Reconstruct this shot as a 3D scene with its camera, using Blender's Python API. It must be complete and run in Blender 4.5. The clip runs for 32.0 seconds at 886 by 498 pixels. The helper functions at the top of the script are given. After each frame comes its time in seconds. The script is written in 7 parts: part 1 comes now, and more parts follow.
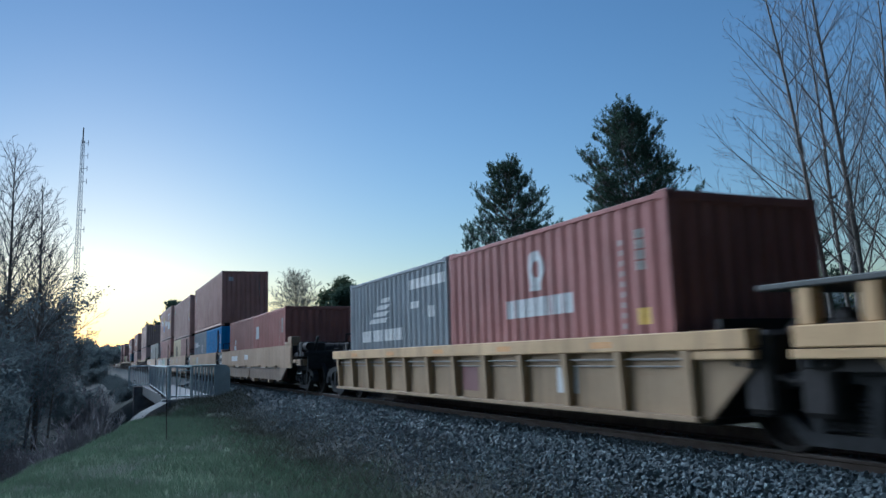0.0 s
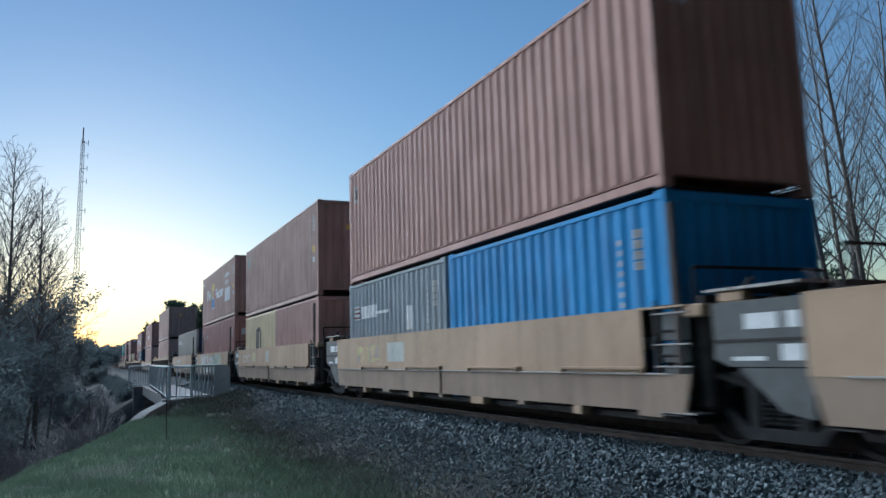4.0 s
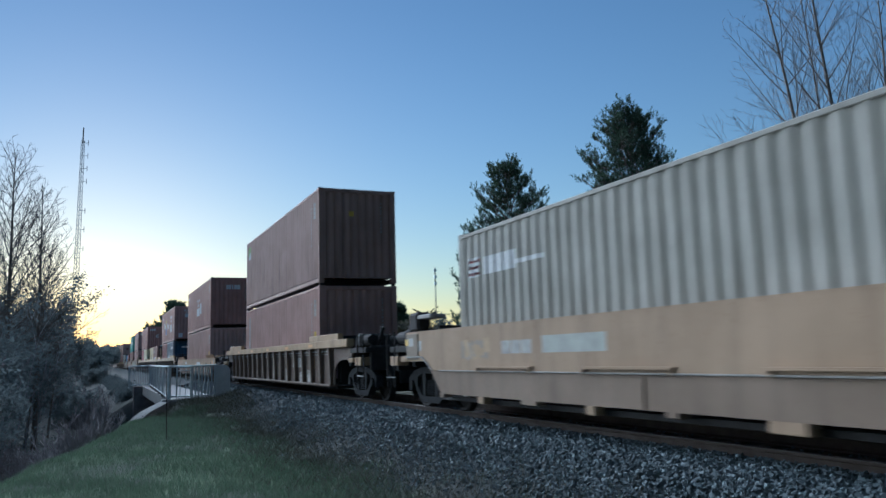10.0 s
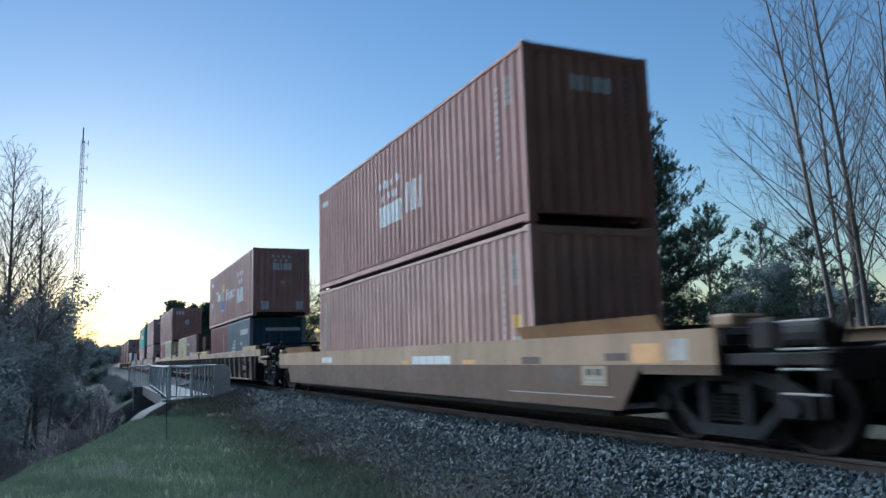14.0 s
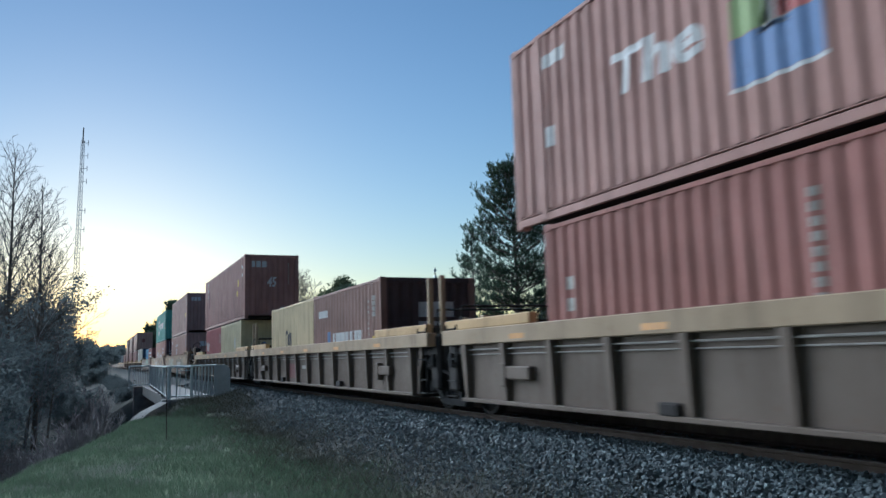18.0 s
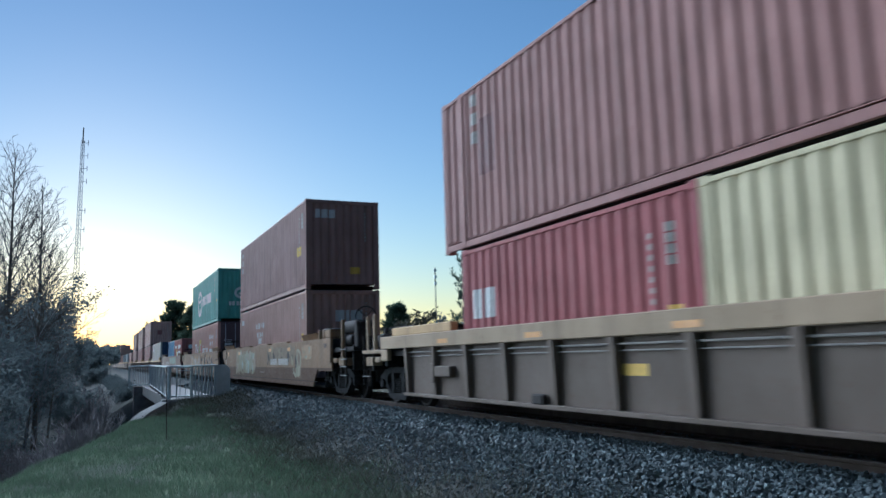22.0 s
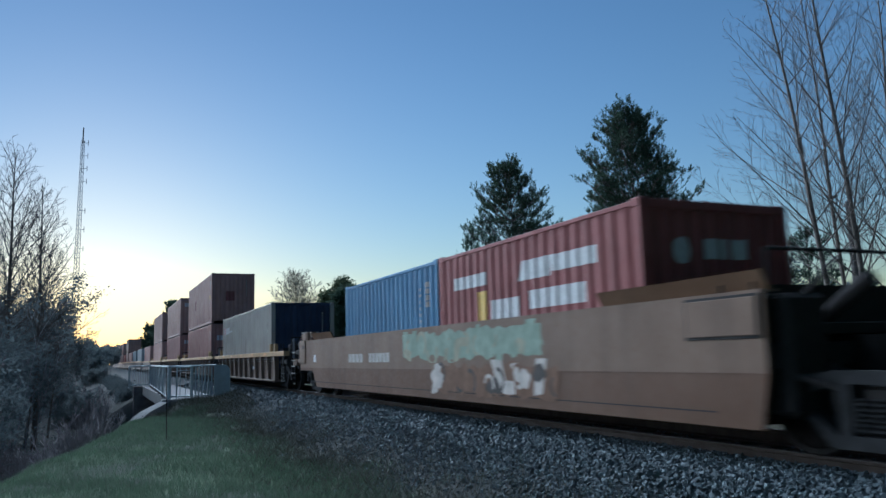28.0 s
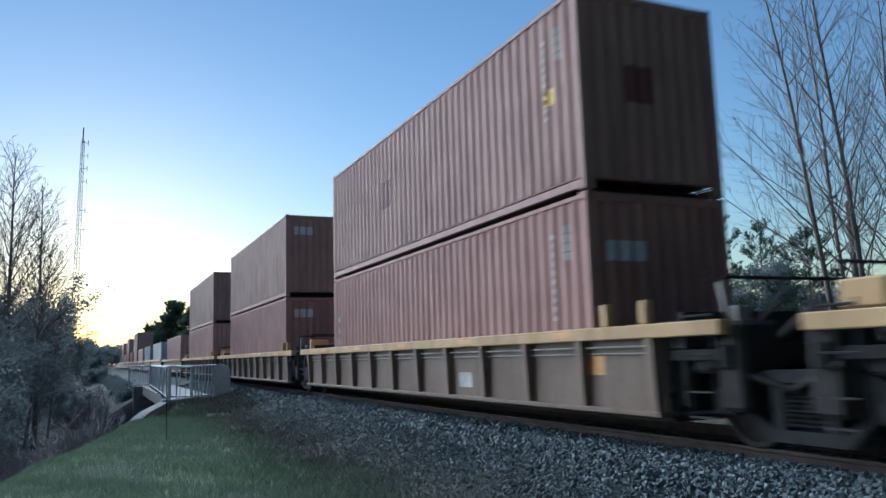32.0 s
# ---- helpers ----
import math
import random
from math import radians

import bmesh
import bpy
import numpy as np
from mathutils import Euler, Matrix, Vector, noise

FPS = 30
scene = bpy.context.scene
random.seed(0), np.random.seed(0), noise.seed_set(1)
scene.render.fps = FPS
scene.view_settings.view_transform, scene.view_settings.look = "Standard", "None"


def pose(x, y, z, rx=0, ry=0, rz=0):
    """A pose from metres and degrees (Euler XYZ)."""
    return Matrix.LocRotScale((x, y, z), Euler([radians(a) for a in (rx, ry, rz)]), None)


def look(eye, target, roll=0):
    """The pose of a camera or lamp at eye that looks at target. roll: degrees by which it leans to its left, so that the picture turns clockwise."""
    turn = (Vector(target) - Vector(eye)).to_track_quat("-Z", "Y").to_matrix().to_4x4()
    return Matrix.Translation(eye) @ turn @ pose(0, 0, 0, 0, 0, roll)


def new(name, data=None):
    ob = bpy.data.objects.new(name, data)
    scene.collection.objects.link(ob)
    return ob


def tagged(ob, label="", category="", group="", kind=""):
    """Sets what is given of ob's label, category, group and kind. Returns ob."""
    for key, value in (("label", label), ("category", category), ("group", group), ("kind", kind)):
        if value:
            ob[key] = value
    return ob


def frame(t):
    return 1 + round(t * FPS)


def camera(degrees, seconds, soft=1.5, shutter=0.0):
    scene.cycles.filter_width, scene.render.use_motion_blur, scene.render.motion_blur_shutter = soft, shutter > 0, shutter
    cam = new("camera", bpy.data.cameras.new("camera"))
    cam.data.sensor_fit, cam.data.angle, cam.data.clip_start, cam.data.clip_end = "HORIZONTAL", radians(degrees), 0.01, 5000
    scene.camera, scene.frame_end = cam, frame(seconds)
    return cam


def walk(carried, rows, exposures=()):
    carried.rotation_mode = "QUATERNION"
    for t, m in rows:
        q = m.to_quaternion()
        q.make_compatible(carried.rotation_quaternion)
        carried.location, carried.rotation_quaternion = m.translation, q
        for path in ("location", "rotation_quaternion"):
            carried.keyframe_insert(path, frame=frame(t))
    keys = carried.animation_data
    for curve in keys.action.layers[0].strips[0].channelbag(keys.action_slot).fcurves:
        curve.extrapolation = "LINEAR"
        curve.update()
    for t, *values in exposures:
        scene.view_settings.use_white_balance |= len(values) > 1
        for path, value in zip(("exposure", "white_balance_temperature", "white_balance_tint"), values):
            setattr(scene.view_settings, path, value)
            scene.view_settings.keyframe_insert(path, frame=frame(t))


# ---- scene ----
# World: metres, z = 0 at the rail heads, +y along the track towards the sunset.
CAM_Z = 1.06
FOV, YAW, PITCH, ROLL = 59.74, 24.20, 7.81, -1.67
cam = camera(FOV, 32.0, 1.5, 0.45)
aim = (math.sin(radians(YAW)) * math.cos(radians(PITCH)), math.cos(radians(YAW)) * math.cos(radians(PITCH)), math.sin(radians(PITCH)))
still = look((0, 0, CAM_Z), (aim[0], aim[1], CAM_Z + aim[2]), ROLL)
walk(cam, [(0.0, still), (32.0, still)], exposures=[(t, e + 0.74, k + 150, 13.5) for t, e, k in ((0.0, 0.15, 4200), (2.0, 0.1, 4200), (5.0, 0.45, 4480), (7.0, 0.47, 4400), (8.0, 0.45, 4540), (9.5, 0.15, 4320), (11.0, 0.45, 4300), (12.0, 0.35, 4330), (12.9, 0.22, 4280), (14.0, 0.5, 4320), (17.0, 0.5, 4420), (18.0, 0.35, 4490),
                                                      (19.0, 0.12, 4270), (20.0, 0.15, 4080), (21.0, 0.45, 4130), (22.0, 0.38, 4300), (24.0, 0.48, 4390), (26.0, 0.5, 4330), (29.0, 0.02, 4250), (31.0, 0.15, 4450), (32.0, 0.6, 4400))])

# ---- light: a clear sky just after the sun has reached the tree line down the track ----
SUN_EL, SUN_AZ = 5.5, -1.0
world = bpy.data.worlds.new("dusk_sky")
scene.world = world
world.use_nodes = True
wn = world.node_tree
sky = wn.nodes.new("ShaderNodeTexSky")
sky.sky_type, sky.sun_disc = "NISHITA", False
sky.sun_elevation, sky.sun_rotation = radians(SUN_EL), radians(SUN_AZ)
sky.altitude, sky.air_density, sky.dust_density, sky.ozone_density = 100, 1.2, 0.22, 1.55
wn.links.new(sky.outputs[0], wn.nodes["Background"].inputs[0])
wn.nodes["Background"].inputs[1].default_value = 0.069
sun = new("sun", bpy.data.lights.new("sun", "SUN"))
sun.data.energy, sun.data.angle, sun.data.color = 5.9, radians(122), (1.0, 0.89, 0.67)
sun.matrix_world = look((0, 0, 50), (-math.sin(radians(SUN_AZ - 6)) * 100, -math.cos(radians(SUN_AZ - 6)) * 100, 50 - 100 * math.tan(radians(SUN_EL))))

TRACK = 7.166          # x of the track's middle
SPEED = ((0, 8.806), (2.5, 8.707), (6, 8.720), (9.5, 8.939), (13, 9.136), (16.5, 9.076), (20, 8.783), (24, 9.271), (28, 9.250), (32, 9.456))


def gone(t):
    """Metres that the train has run at t seconds."""
    s = 0.0
    for (t0, v0), (t1, v1) in zip(SPEED, SPEED[1:]):
        if t <= t0:
            break
        e = min(t, t1)
        ve = v0 + (v1 - v0) * (e - t0) / (t1 - t0)
        s += (v0 + ve) / 2 * (e - t0)
    return s


# ---- materials ----
def ramp(nt, fac, stops):
    n = nt.nodes.new("ShaderNodeValToRGB")
    els = n.color_ramp.elements
    while len(els) < len(stops):
        els.new(0.5)
    for e, (p, c) in zip(els, stops):
        e.position, e.color = p, (*c, 1) if len(c) == 3 else c
    nt.links.new(fac, n.inputs[0])
    return n.outputs[0]


def noise_tex(nt, scale, detail=4, rough=0.55, coords=None, stretch=None):
    n = nt.nodes.new("ShaderNodeTexNoise")
    n.inputs["Scale"].default_value, n.inputs["Detail"].default_value, n.inputs["Roughness"].default_value = scale, detail, rough
    src = coords
    if src is None:
        src = nt.nodes.new("ShaderNodeTexCoord").outputs["Object"]
    if stretch:
        m = nt.nodes.new("ShaderNodeMapping")
        m.inputs["Scale"].default_value = stretch
        nt.links.new(src, m.inputs[0])
        src = m.outputs[0]
    nt.links.new(src, n.inputs["Vector"])
    return n.outputs["Fac"]


def mix(nt, fac, a, b, mode="MIX"):
    n = nt.nodes.new("ShaderNodeMix")
    n.data_type, n.blend_type = "RGBA", mode
    for sock, v in ((n.inputs[0], fac), (n.inputs[6], a), (n.inputs[7], b)):
        if isinstance(v, (int, float)):
            sock.default_value = v
        elif isinstance(v, tuple):
            sock.default_value = (*v, 1)
        else:
            nt.links.new(v, sock)
    return n.outputs[2]


def material(name):
    m = bpy.data.materials.new(name)
    m.use_nodes = True
    nt = m.node_tree
    return m, nt, nt.nodes["Principled BSDF"]


def bump(nt, bsdf, height, strength, dist):
    b = nt.nodes.new("ShaderNodeBump")
    b.inputs["Strength"].default_value, b.inputs["Distance"].default_value = strength, dist
    nt.links.new(height, b.inputs["Height"])
    nt.links.new(b.outputs[0], bsdf.inputs["Normal"])


PAINTS = {}


def paint(base, dirt=(0.06, 0.045, 0.035), wear=0.35, rough=0.5, rust=0.25, name="painted_steel"):
    """Weathered steel paint: faded patches, grime running down, specks of rust."""
    key = (base, dirt, wear, rough, rust)
    if key in PAINTS:
        return PAINTS[key]
    m, nt, b = material(name)
    base = tuple(c * 0.9 for c in base)
    fade = tuple(min(1, c * 1.25 + 0.012) for c in base)
    big = noise_tex(nt, 0.9, 5)
    col = mix(nt, ramp(nt, big, ((0.35, (0, 0, 0)), (0.7, (1, 1, 1)))), base, fade)
    runs = noise_tex(nt, 1.0, 6, 0.6, stretch=(3.5, 3.5, 0.45))
    col = mix(nt, ramp(nt, runs, ((0.50, (0, 0, 0)), (0.80, (wear, wear, wear)))), col, dirt)
    fine = noise_tex(nt, 14, 8, 0.7)
    col = mix(nt, ramp(nt, fine, ((0.60, (0, 0, 0)), (0.72, (rust, rust, rust)))), col, (0.12, 0.045, 0.02))
    nt.links.new(col, b.inputs["Base Color"])
    nt.links.new(ramp(nt, fine, ((0.3, (rough - 0.1,) * 3), (0.75, (min(1, rough + 0.3),) * 3))), b.inputs["Roughness"])
    b.inputs["Specular IOR Level"].default_value = 0.14
    bump(nt, b, fine, 0.15, 0.004)
    PAINTS[key] = m
    return m


def plain(name, base, rough=0.6, metal=0.0, vary=0.25, scale=6.0, bump_d=0.004, spec=0.5):
    m, nt, b = material(name)
    a, c = noise_tex(nt, scale, 6, 0.6), noise_tex(nt, scale * 0.13, 3)
    dark = tuple(v * (1 - vary) for v in base)
    light = tuple(min(1, v * (1 + vary)) for v in base)
    col = mix(nt, ramp(nt, a, ((0.3, (0, 0, 0)), (0.7, (1, 1, 1)))), dark, light)
    col = mix(nt, ramp(nt, c, ((0.4, (0, 0, 0)), (0.7, (0.4, 0.4, 0.4)))), col, dark)
    nt.links.new(col, b.inputs["Base Color"])
    b.inputs["Roughness"].default_value, b.inputs["Metallic"].default_value = rough, metal
    b.inputs["Specular IOR Level"].default_value = spec
    if bump_d:
        bump(nt, b, a, 0.4, bump_d)
    return m


def islands(name, cols, rough=0.8, grain=30.0, glow=0.0, spec=0.02):
    """A material that differs from piece to piece of one mesh."""
    m, nt, b = material(name)
    g = nt.nodes.new("ShaderNodeNewGeometry")
    n = len(cols)
    col = ramp(nt, g.outputs["Random Per Island"], [((i + 0.5) / n, c) for i, c in enumerate(cols)])
    f = noise_tex(nt, grain, 4)
    col = mix(nt, ramp(nt, f, ((0.35, (0.25, 0.25, 0.25)), (0.6, (0, 0, 0)))), col, (0.03, 0.03, 0.03))
    nt.links.new(col, b.inputs["Base Color"])
    b.inputs["Roughness"].default_value, b.inputs["Specular IOR Level"].default_value = rough, spec
    if glow:
        # thin leaves let some light through
        t, mx = nt.nodes.new("ShaderNodeBsdfTranslucent"), nt.nodes.new("ShaderNodeMixShader")
        mx.inputs[0].default_value = glow
        nt.links.new(col, t.inputs[0])
        nt.links.new(b.outputs[0], mx.inputs[1])
        nt.links.new(t.outputs[0], mx.inputs[2])
        nt.links.new(mx.outputs[0], nt.nodes["Material Output"].inputs[0])
    return m


black_steel = plain("grimy_black_steel", (0.022, 0.02, 0.019), 0.8, 0.0, 0.4, 9, spec=0.35)
truck_steel = plain("dusty_cast_steel", (0.030, 0.031, 0.032), 0.9, 0.0, 0.4, 7, spec=0.1)
wheel_steel = plain("rolled_wheel_steel", (0.02, 0.018, 0.017), 0.9, 0.0, 0.4, 8, spec=0.06)
tread_steel = plain("worn_wheel_rim", (0.03, 0.028, 0.026), 0.75, 0.1, 0.3, 8, spec=0.15)
rail_steel = plain("rusty_rail_steel", (0.062, 0.05, 0.042), 0.85, 0.0, 0.3, 5, spec=0.15)
rail_top = plain("polished_rail_head", (0.13, 0.12, 0.11), 0.6, 0.4, 0.2, 5)
galvanised = plain("galvanised_steel", (0.40, 0.45, 0.46), 0.5, 0.3, 0.15, 5)
concrete = plain("weathered_concrete", (0.18, 0.18, 0.175), 0.9, 0.0, 0.25, 3, 0.01)
white_mark = plain("white_lettering_paint", (0.52, 0.535, 0.535), 0.6, 0.0, 0.15, 9, 0)
yellow_mark = plain("yellow_sticker", (0.62, 0.42, 0.06), 0.55, 0.0, 0.15, 9, 0)
orange_mark = plain("orange_reflector", (0.50, 0.25, 0.05), 0.4, 0.0, 0.15, 9, 0)
dark_mark = plain("dark_lettering_paint", (0.03, 0.03, 0.035), 0.6, 0.0, 0.2, 9, 0)
# brown-toned concrete: shade under the bridge is put into its colour
shade_toned_concrete = plain("brown_concrete_for_shade", (0.15, 0.135, 0.125), 0.9, 0.0, 0.35, 3, 0.01)
pole_wood = plain("weathered_pole_wood", (0.16, 0.15, 0.14), 0.9, 0.0, 0.3, 6, 0.006)
grey_steel = plain("grey_end_paint", (0.055, 0.06, 0.058), 0.7, 0.0, 0.3, 4)
weathered = plain("weathered_pale_steel", (0.26, 0.25, 0.23), 0.7, 0.0, 0.3, 5)
faded_white = plain("faded_white_paint", (0.36, 0.35, 0.32), 0.7, 0.0, 0.35, 5, 0)
tie_wood = plain("creosoted_tie_wood", (0.07, 0.055, 0.045), 0.9, 0.0, 0.35, 12, 0.01)

BROWN, BROWN2, OXIDE = (0.28, 0.165, 0.14), (0.24, 0.145, 0.125), (0.31, 0.175, 0.15)
RED, CRIMSON = (0.30, 0.075, 0.06), (0.33, 0.06, 0.08)
GREY, SLATE, BLUE = (0.265, 0.28, 0.28), (0.145, 0.165, 0.182), (0.03, 0.16, 0.36)
YELLOW, GREEN, BLUE2 = (0.46, 0.365, 0.20), (0.085, 0.235, 0.20), (0.09, 0.19, 0.33)
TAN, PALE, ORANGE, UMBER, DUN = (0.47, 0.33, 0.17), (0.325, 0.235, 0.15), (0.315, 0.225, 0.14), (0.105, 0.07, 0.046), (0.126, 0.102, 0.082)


# ---- mesh helpers ----
def part(name, bm, mat, parent=None, label="", at=None):
    """One mesh object from a bmesh, or from mesh data that is already built."""
    if isinstance(bm, bpy.types.Mesh):
        me = bm
    else:
        me = bpy.data.meshes.new(name)
        bm.to_mesh(me)
        bm.free()
        me.materials.append(mat)
    ob = new(name, me)
    ob.parent = parent
    if at:
        ob.matrix_basis = at if isinstance(at, Matrix) else Matrix.Translation(at)
    return tagged(ob, label)


def raw(name, verts, faces, mat, smooth=False):
    me = bpy.data.meshes.new(name)
    me.from_pydata([tuple(v) for v in verts], [], [tuple(f) for f in faces])
    me.materials.append(mat)
    if smooth:
        me.polygons.foreach_set("use_smooth", [True] * len(me.polygons))
    return me


def big_mesh(name, verts, faces, mat):
    """Fast mesh from arrays of equal-sided faces."""
    me = bpy.data.meshes.new(name)
    verts, faces = np.asarray(verts, np.float32), np.asarray(faces, np.int32)
    k = faces.shape[1]
    me.vertices.add(len(verts))
    me.vertices.foreach_set("co", verts.ravel())
    me.loops.add(faces.size)
    me.loops.foreach_set("vertex_index", faces.ravel())
    me.polygons.add(len(faces))
    me.polygons.foreach_set("loop_start", np.arange(0, faces.size, k, dtype=np.int32))
    me.update(calc_edges=True)
    me.materials.append(mat)
    return me


def box(bm, x0, x1, y0, y1, z0, z1, bevel=0.0):
    m = Matrix.LocRotScale(((x0 + x1) / 2, (y0 + y1) / 2, (z0 + z1) / 2), None, (abs(x1 - x0), abs(y1 - y0), abs(z1 - z0)))
    g = bmesh.ops.create_cube(bm, size=1, matrix=m)
    if bevel:
        es = list({e for v in g["verts"] for e in v.link_edges})
        bmesh.ops.bevel(bm, geom=es, offset=bevel, segments=1, affect="EDGES", profile=0.5)
    return bm


def boxed(*args, bevel=0.0):
    return box(bmesh.new(), *args, bevel=bevel)


def rod(bm, a, b, r, r2=None, seg=8):
    a, b = Vector(a), Vector(b)
    d = b - a
    m = Matrix.Translation((a + b) / 2) @ d.to_track_quat("Z", "Y").to_matrix().to_4x4()
    bmesh.ops.create_cone(bm, cap_ends=True, segments=seg, radius1=r, radius2=r if r2 is None else r2, depth=d.length, matrix=m)
    return bm


def prism(bm, poly, x0, x1):
    """A polygon of (y, z) corners drawn out from x0 to x1."""
    a = [bm.verts.new((x0, y, z)) for y, z in poly]
    b = [bm.verts.new((x1, y, z)) for y, z in poly]
    n = len(poly)
    bm.faces.new(a)
    bm.faces.new(b[::-1])
    for i in range(n):
        bm.faces.new((a[i], b[i], b[(i + 1) % n], a[(i + 1) % n]))
    bmesh.ops.recalc_face_normals(bm, faces=bm.faces)
    return bm


# ---- ground and track ----
def smooth(a, b, v):
    v = np.clip((v - a) / (b - a), 0, 1)
    return v * v * (3 - 2 * v)


EDGE = ((-60.0, -4.0), (4.0, -3.2), (10.0, -1.5), (15.3, -0.45), (19.0, 0.55), (24.5, 1.6), (27.6, 2.15), (29.0, 2.6), (60.0, 2.6), (120.0, 1.5), (3000.0, 1.5))


def terrain(x, y):
    x, y = np.asarray(x, float), np.asarray(y, float)
    bumps = 0.05 * np.sin(1.7 * x + 0.6 * y) * np.sin(0.9 * y - 0.4 * x) + 0.03 * np.sin(4.1 * x + 1.3) * np.sin(3.3 * y)
    z = -0.60 + bumps
    z = z + 0.16 * np.exp(-((x - 1.6) / 1.6) ** 2 - ((y - 20) / 5.5) ** 2)
    # ballast shoulder and bed
    shoulder = smooth(TRACK - 3.7, TRACK - 1.85, x)
    z = z * (1 - shoulder) + -0.13 * shoulder
    inner = smooth(TRACK - 0.84, TRACK - 0.70, x)
    z = z * (1 - inner) + -0.20 * inner
    right = smooth(TRACK + 1.85, TRACK + 3.6, x)
    z = z * (1 - right) + (-0.75 + bumps * 2) * right
    # the brook's hollow beside the line
    edge = np.interp(y, [p[0] for p in EDGE], [p[1] for p in EDGE])
    out = edge - x
    drop = smooth(-0.15, 4.5, out)
    far = smooth(46, 62, y)
    depth = 2.6 * (1 - far) + 1.0 * far
    z = z - depth * drop
    z = z + 0.42 * smooth(22, 27, y) * (1 - smooth(27.7, 28.3, y)) * smooth(1.9, 2.6, x) * (1 - smooth(4.4, 5.2, x))
    hole = smooth(27.5, 28.0, y) * (1 - smooth(44.5, 45.5, y)) * smooth(-1.2, -0.9, out) * (x < 3.7)
    z = np.where(hole > 0, np.minimum(z, z * (1 - hole) - 3.1 * hole), z)
    return z


def axis(lo, hi, step, far, grow=1.35):
    a = list(np.arange(lo, hi + 1e-6, step))
    s = step
    while a[-1] < far:
        s *= grow
        a.append(a[-1] + s)
    s = step
    while a[0] > -far:
        s *= grow
        a.insert(0, a[0] - s)
    return np.array(a)


def soil_material():
    m, nt, b = material("soil_and_turf")
    pos = nt.nodes.new("ShaderNodeNewGeometry").outputs["Position"]
    sep = nt.nodes.new("ShaderNodeSeparateXYZ")
    nt.links.new(pos, sep.inputs[0])
    n1, n2 = noise_tex(nt, 1.3, 6, 0.6, pos), noise_tex(nt, 22, 5, 0.6, pos)
    turf = mix(nt, n2, (0.08, 0.115, 0.07), (0.13, 0.17, 0.10))
    earth = mix(nt, n2, (0.05, 0.053, 0.05), (0.125, 0.127, 0.118))
    stone = mix(nt, n2, (0.024, 0.031, 0.034), (0.056, 0.068, 0.073))
    add = nt.nodes.new("ShaderNodeMath")
    add.operation = "MULTIPLY_ADD"
    nt.links.new(n1, add.inputs[0])
    add.inputs[1].default_value = 2.4
    nt.links.new(sep.outputs[0], add.inputs[2])
    r1 = nt.nodes.new("ShaderNodeMapRange")
    r1.inputs["From Min"].default_value, r1.inputs["From Max"].default_value = 3.9, 4.9
    nt.links.new(add.outputs[0], r1.inputs["Value"])
    r2 = nt.nodes.new("ShaderNodeMapRange")
    r2.inputs["From Min"].default_value, r2.inputs["From Max"].default_value = 4.8, 5.7
    nt.links.new(add.outputs[0], r2.inputs["Value"])
    patches = ramp(nt, noise_tex(nt, 0.55, 4, 0.6, pos), ((0.48, (0, 0, 0)), (0.62, (0.75, 0.75, 0.75))))
    low = nt.nodes.new("ShaderNodeMapRange")
    low.inputs["From Min"].default_value, low.inputs["From Max"].default_value = -0.8, -1.3
    nt.links.new(sep.outputs[2], low.inputs["Value"])
    col = mix(nt, patches, turf, earth)
    # hollow floor is lightened, haze over it put into its colour
    col = mix(nt, low.outputs[0], col, mix(nt, n2, (0.12, 0.116, 0.122), (0.20, 0.192, 0.198)))
    off = nt.nodes.new("ShaderNodeMapRange")
    off.inputs["From Min"].default_value, off.inputs["From Max"].default_value = 23.5, 26
    nt.links.new(sep.outputs[1], off.inputs["Value"])
    col = mix(nt, off.outputs[0], col, earth)
    col = mix(nt, r1.outputs[0], col, earth)
    col = mix(nt, r2.outputs[0], col, stone)
    beyond = nt.nodes.new("ShaderNodeMapRange")
    beyond.inputs["From Min"].default_value, beyond.inputs["From Max"].default_value = 11.0, 12.2
    nt.links.new(add.outputs[0], beyond.inputs["Value"])
    col = mix(nt, beyond.outputs[0], col, mix(nt, n2, (0.03, 0.035, 0.022), (0.075, 0.07, 0.045)))
    nt.links.new(col, b.inputs["Base Color"])
    b.inputs["Roughness"].default_value, b.inputs["Specular IOR Level"].default_value = 0.95, 0.1
    bump(nt, b, n2, 0.8, 0.03)
    return m


soil = soil_material()
gx, gy = axis(-12, 12, 0.22, 2500), axis(-6, 60, 0.35, 3000)
GX, GY = np.meshgrid(gx, gy)
gv = np.stack([GX.ravel(), GY.ravel(), terrain(GX.ravel(), GY.ravel())], 1)
nx, ny = len(gx), len(gy)
ii, jj = np.meshgrid(np.arange(nx - 1), np.arange(ny - 1))
a0 = (jj * nx + ii).ravel()
gm = big_mesh("ground", gv, np.stack([a0, a0 + 1, a0 + nx + 1, a0 + nx], 1), soil)
gm.polygons.foreach_set("use_smooth", [True] * len(gm.polygons))
tagged(new("ground", gm), "rough grass bank falling to a brushy hollow beside gravel", "ground", "", "structure")


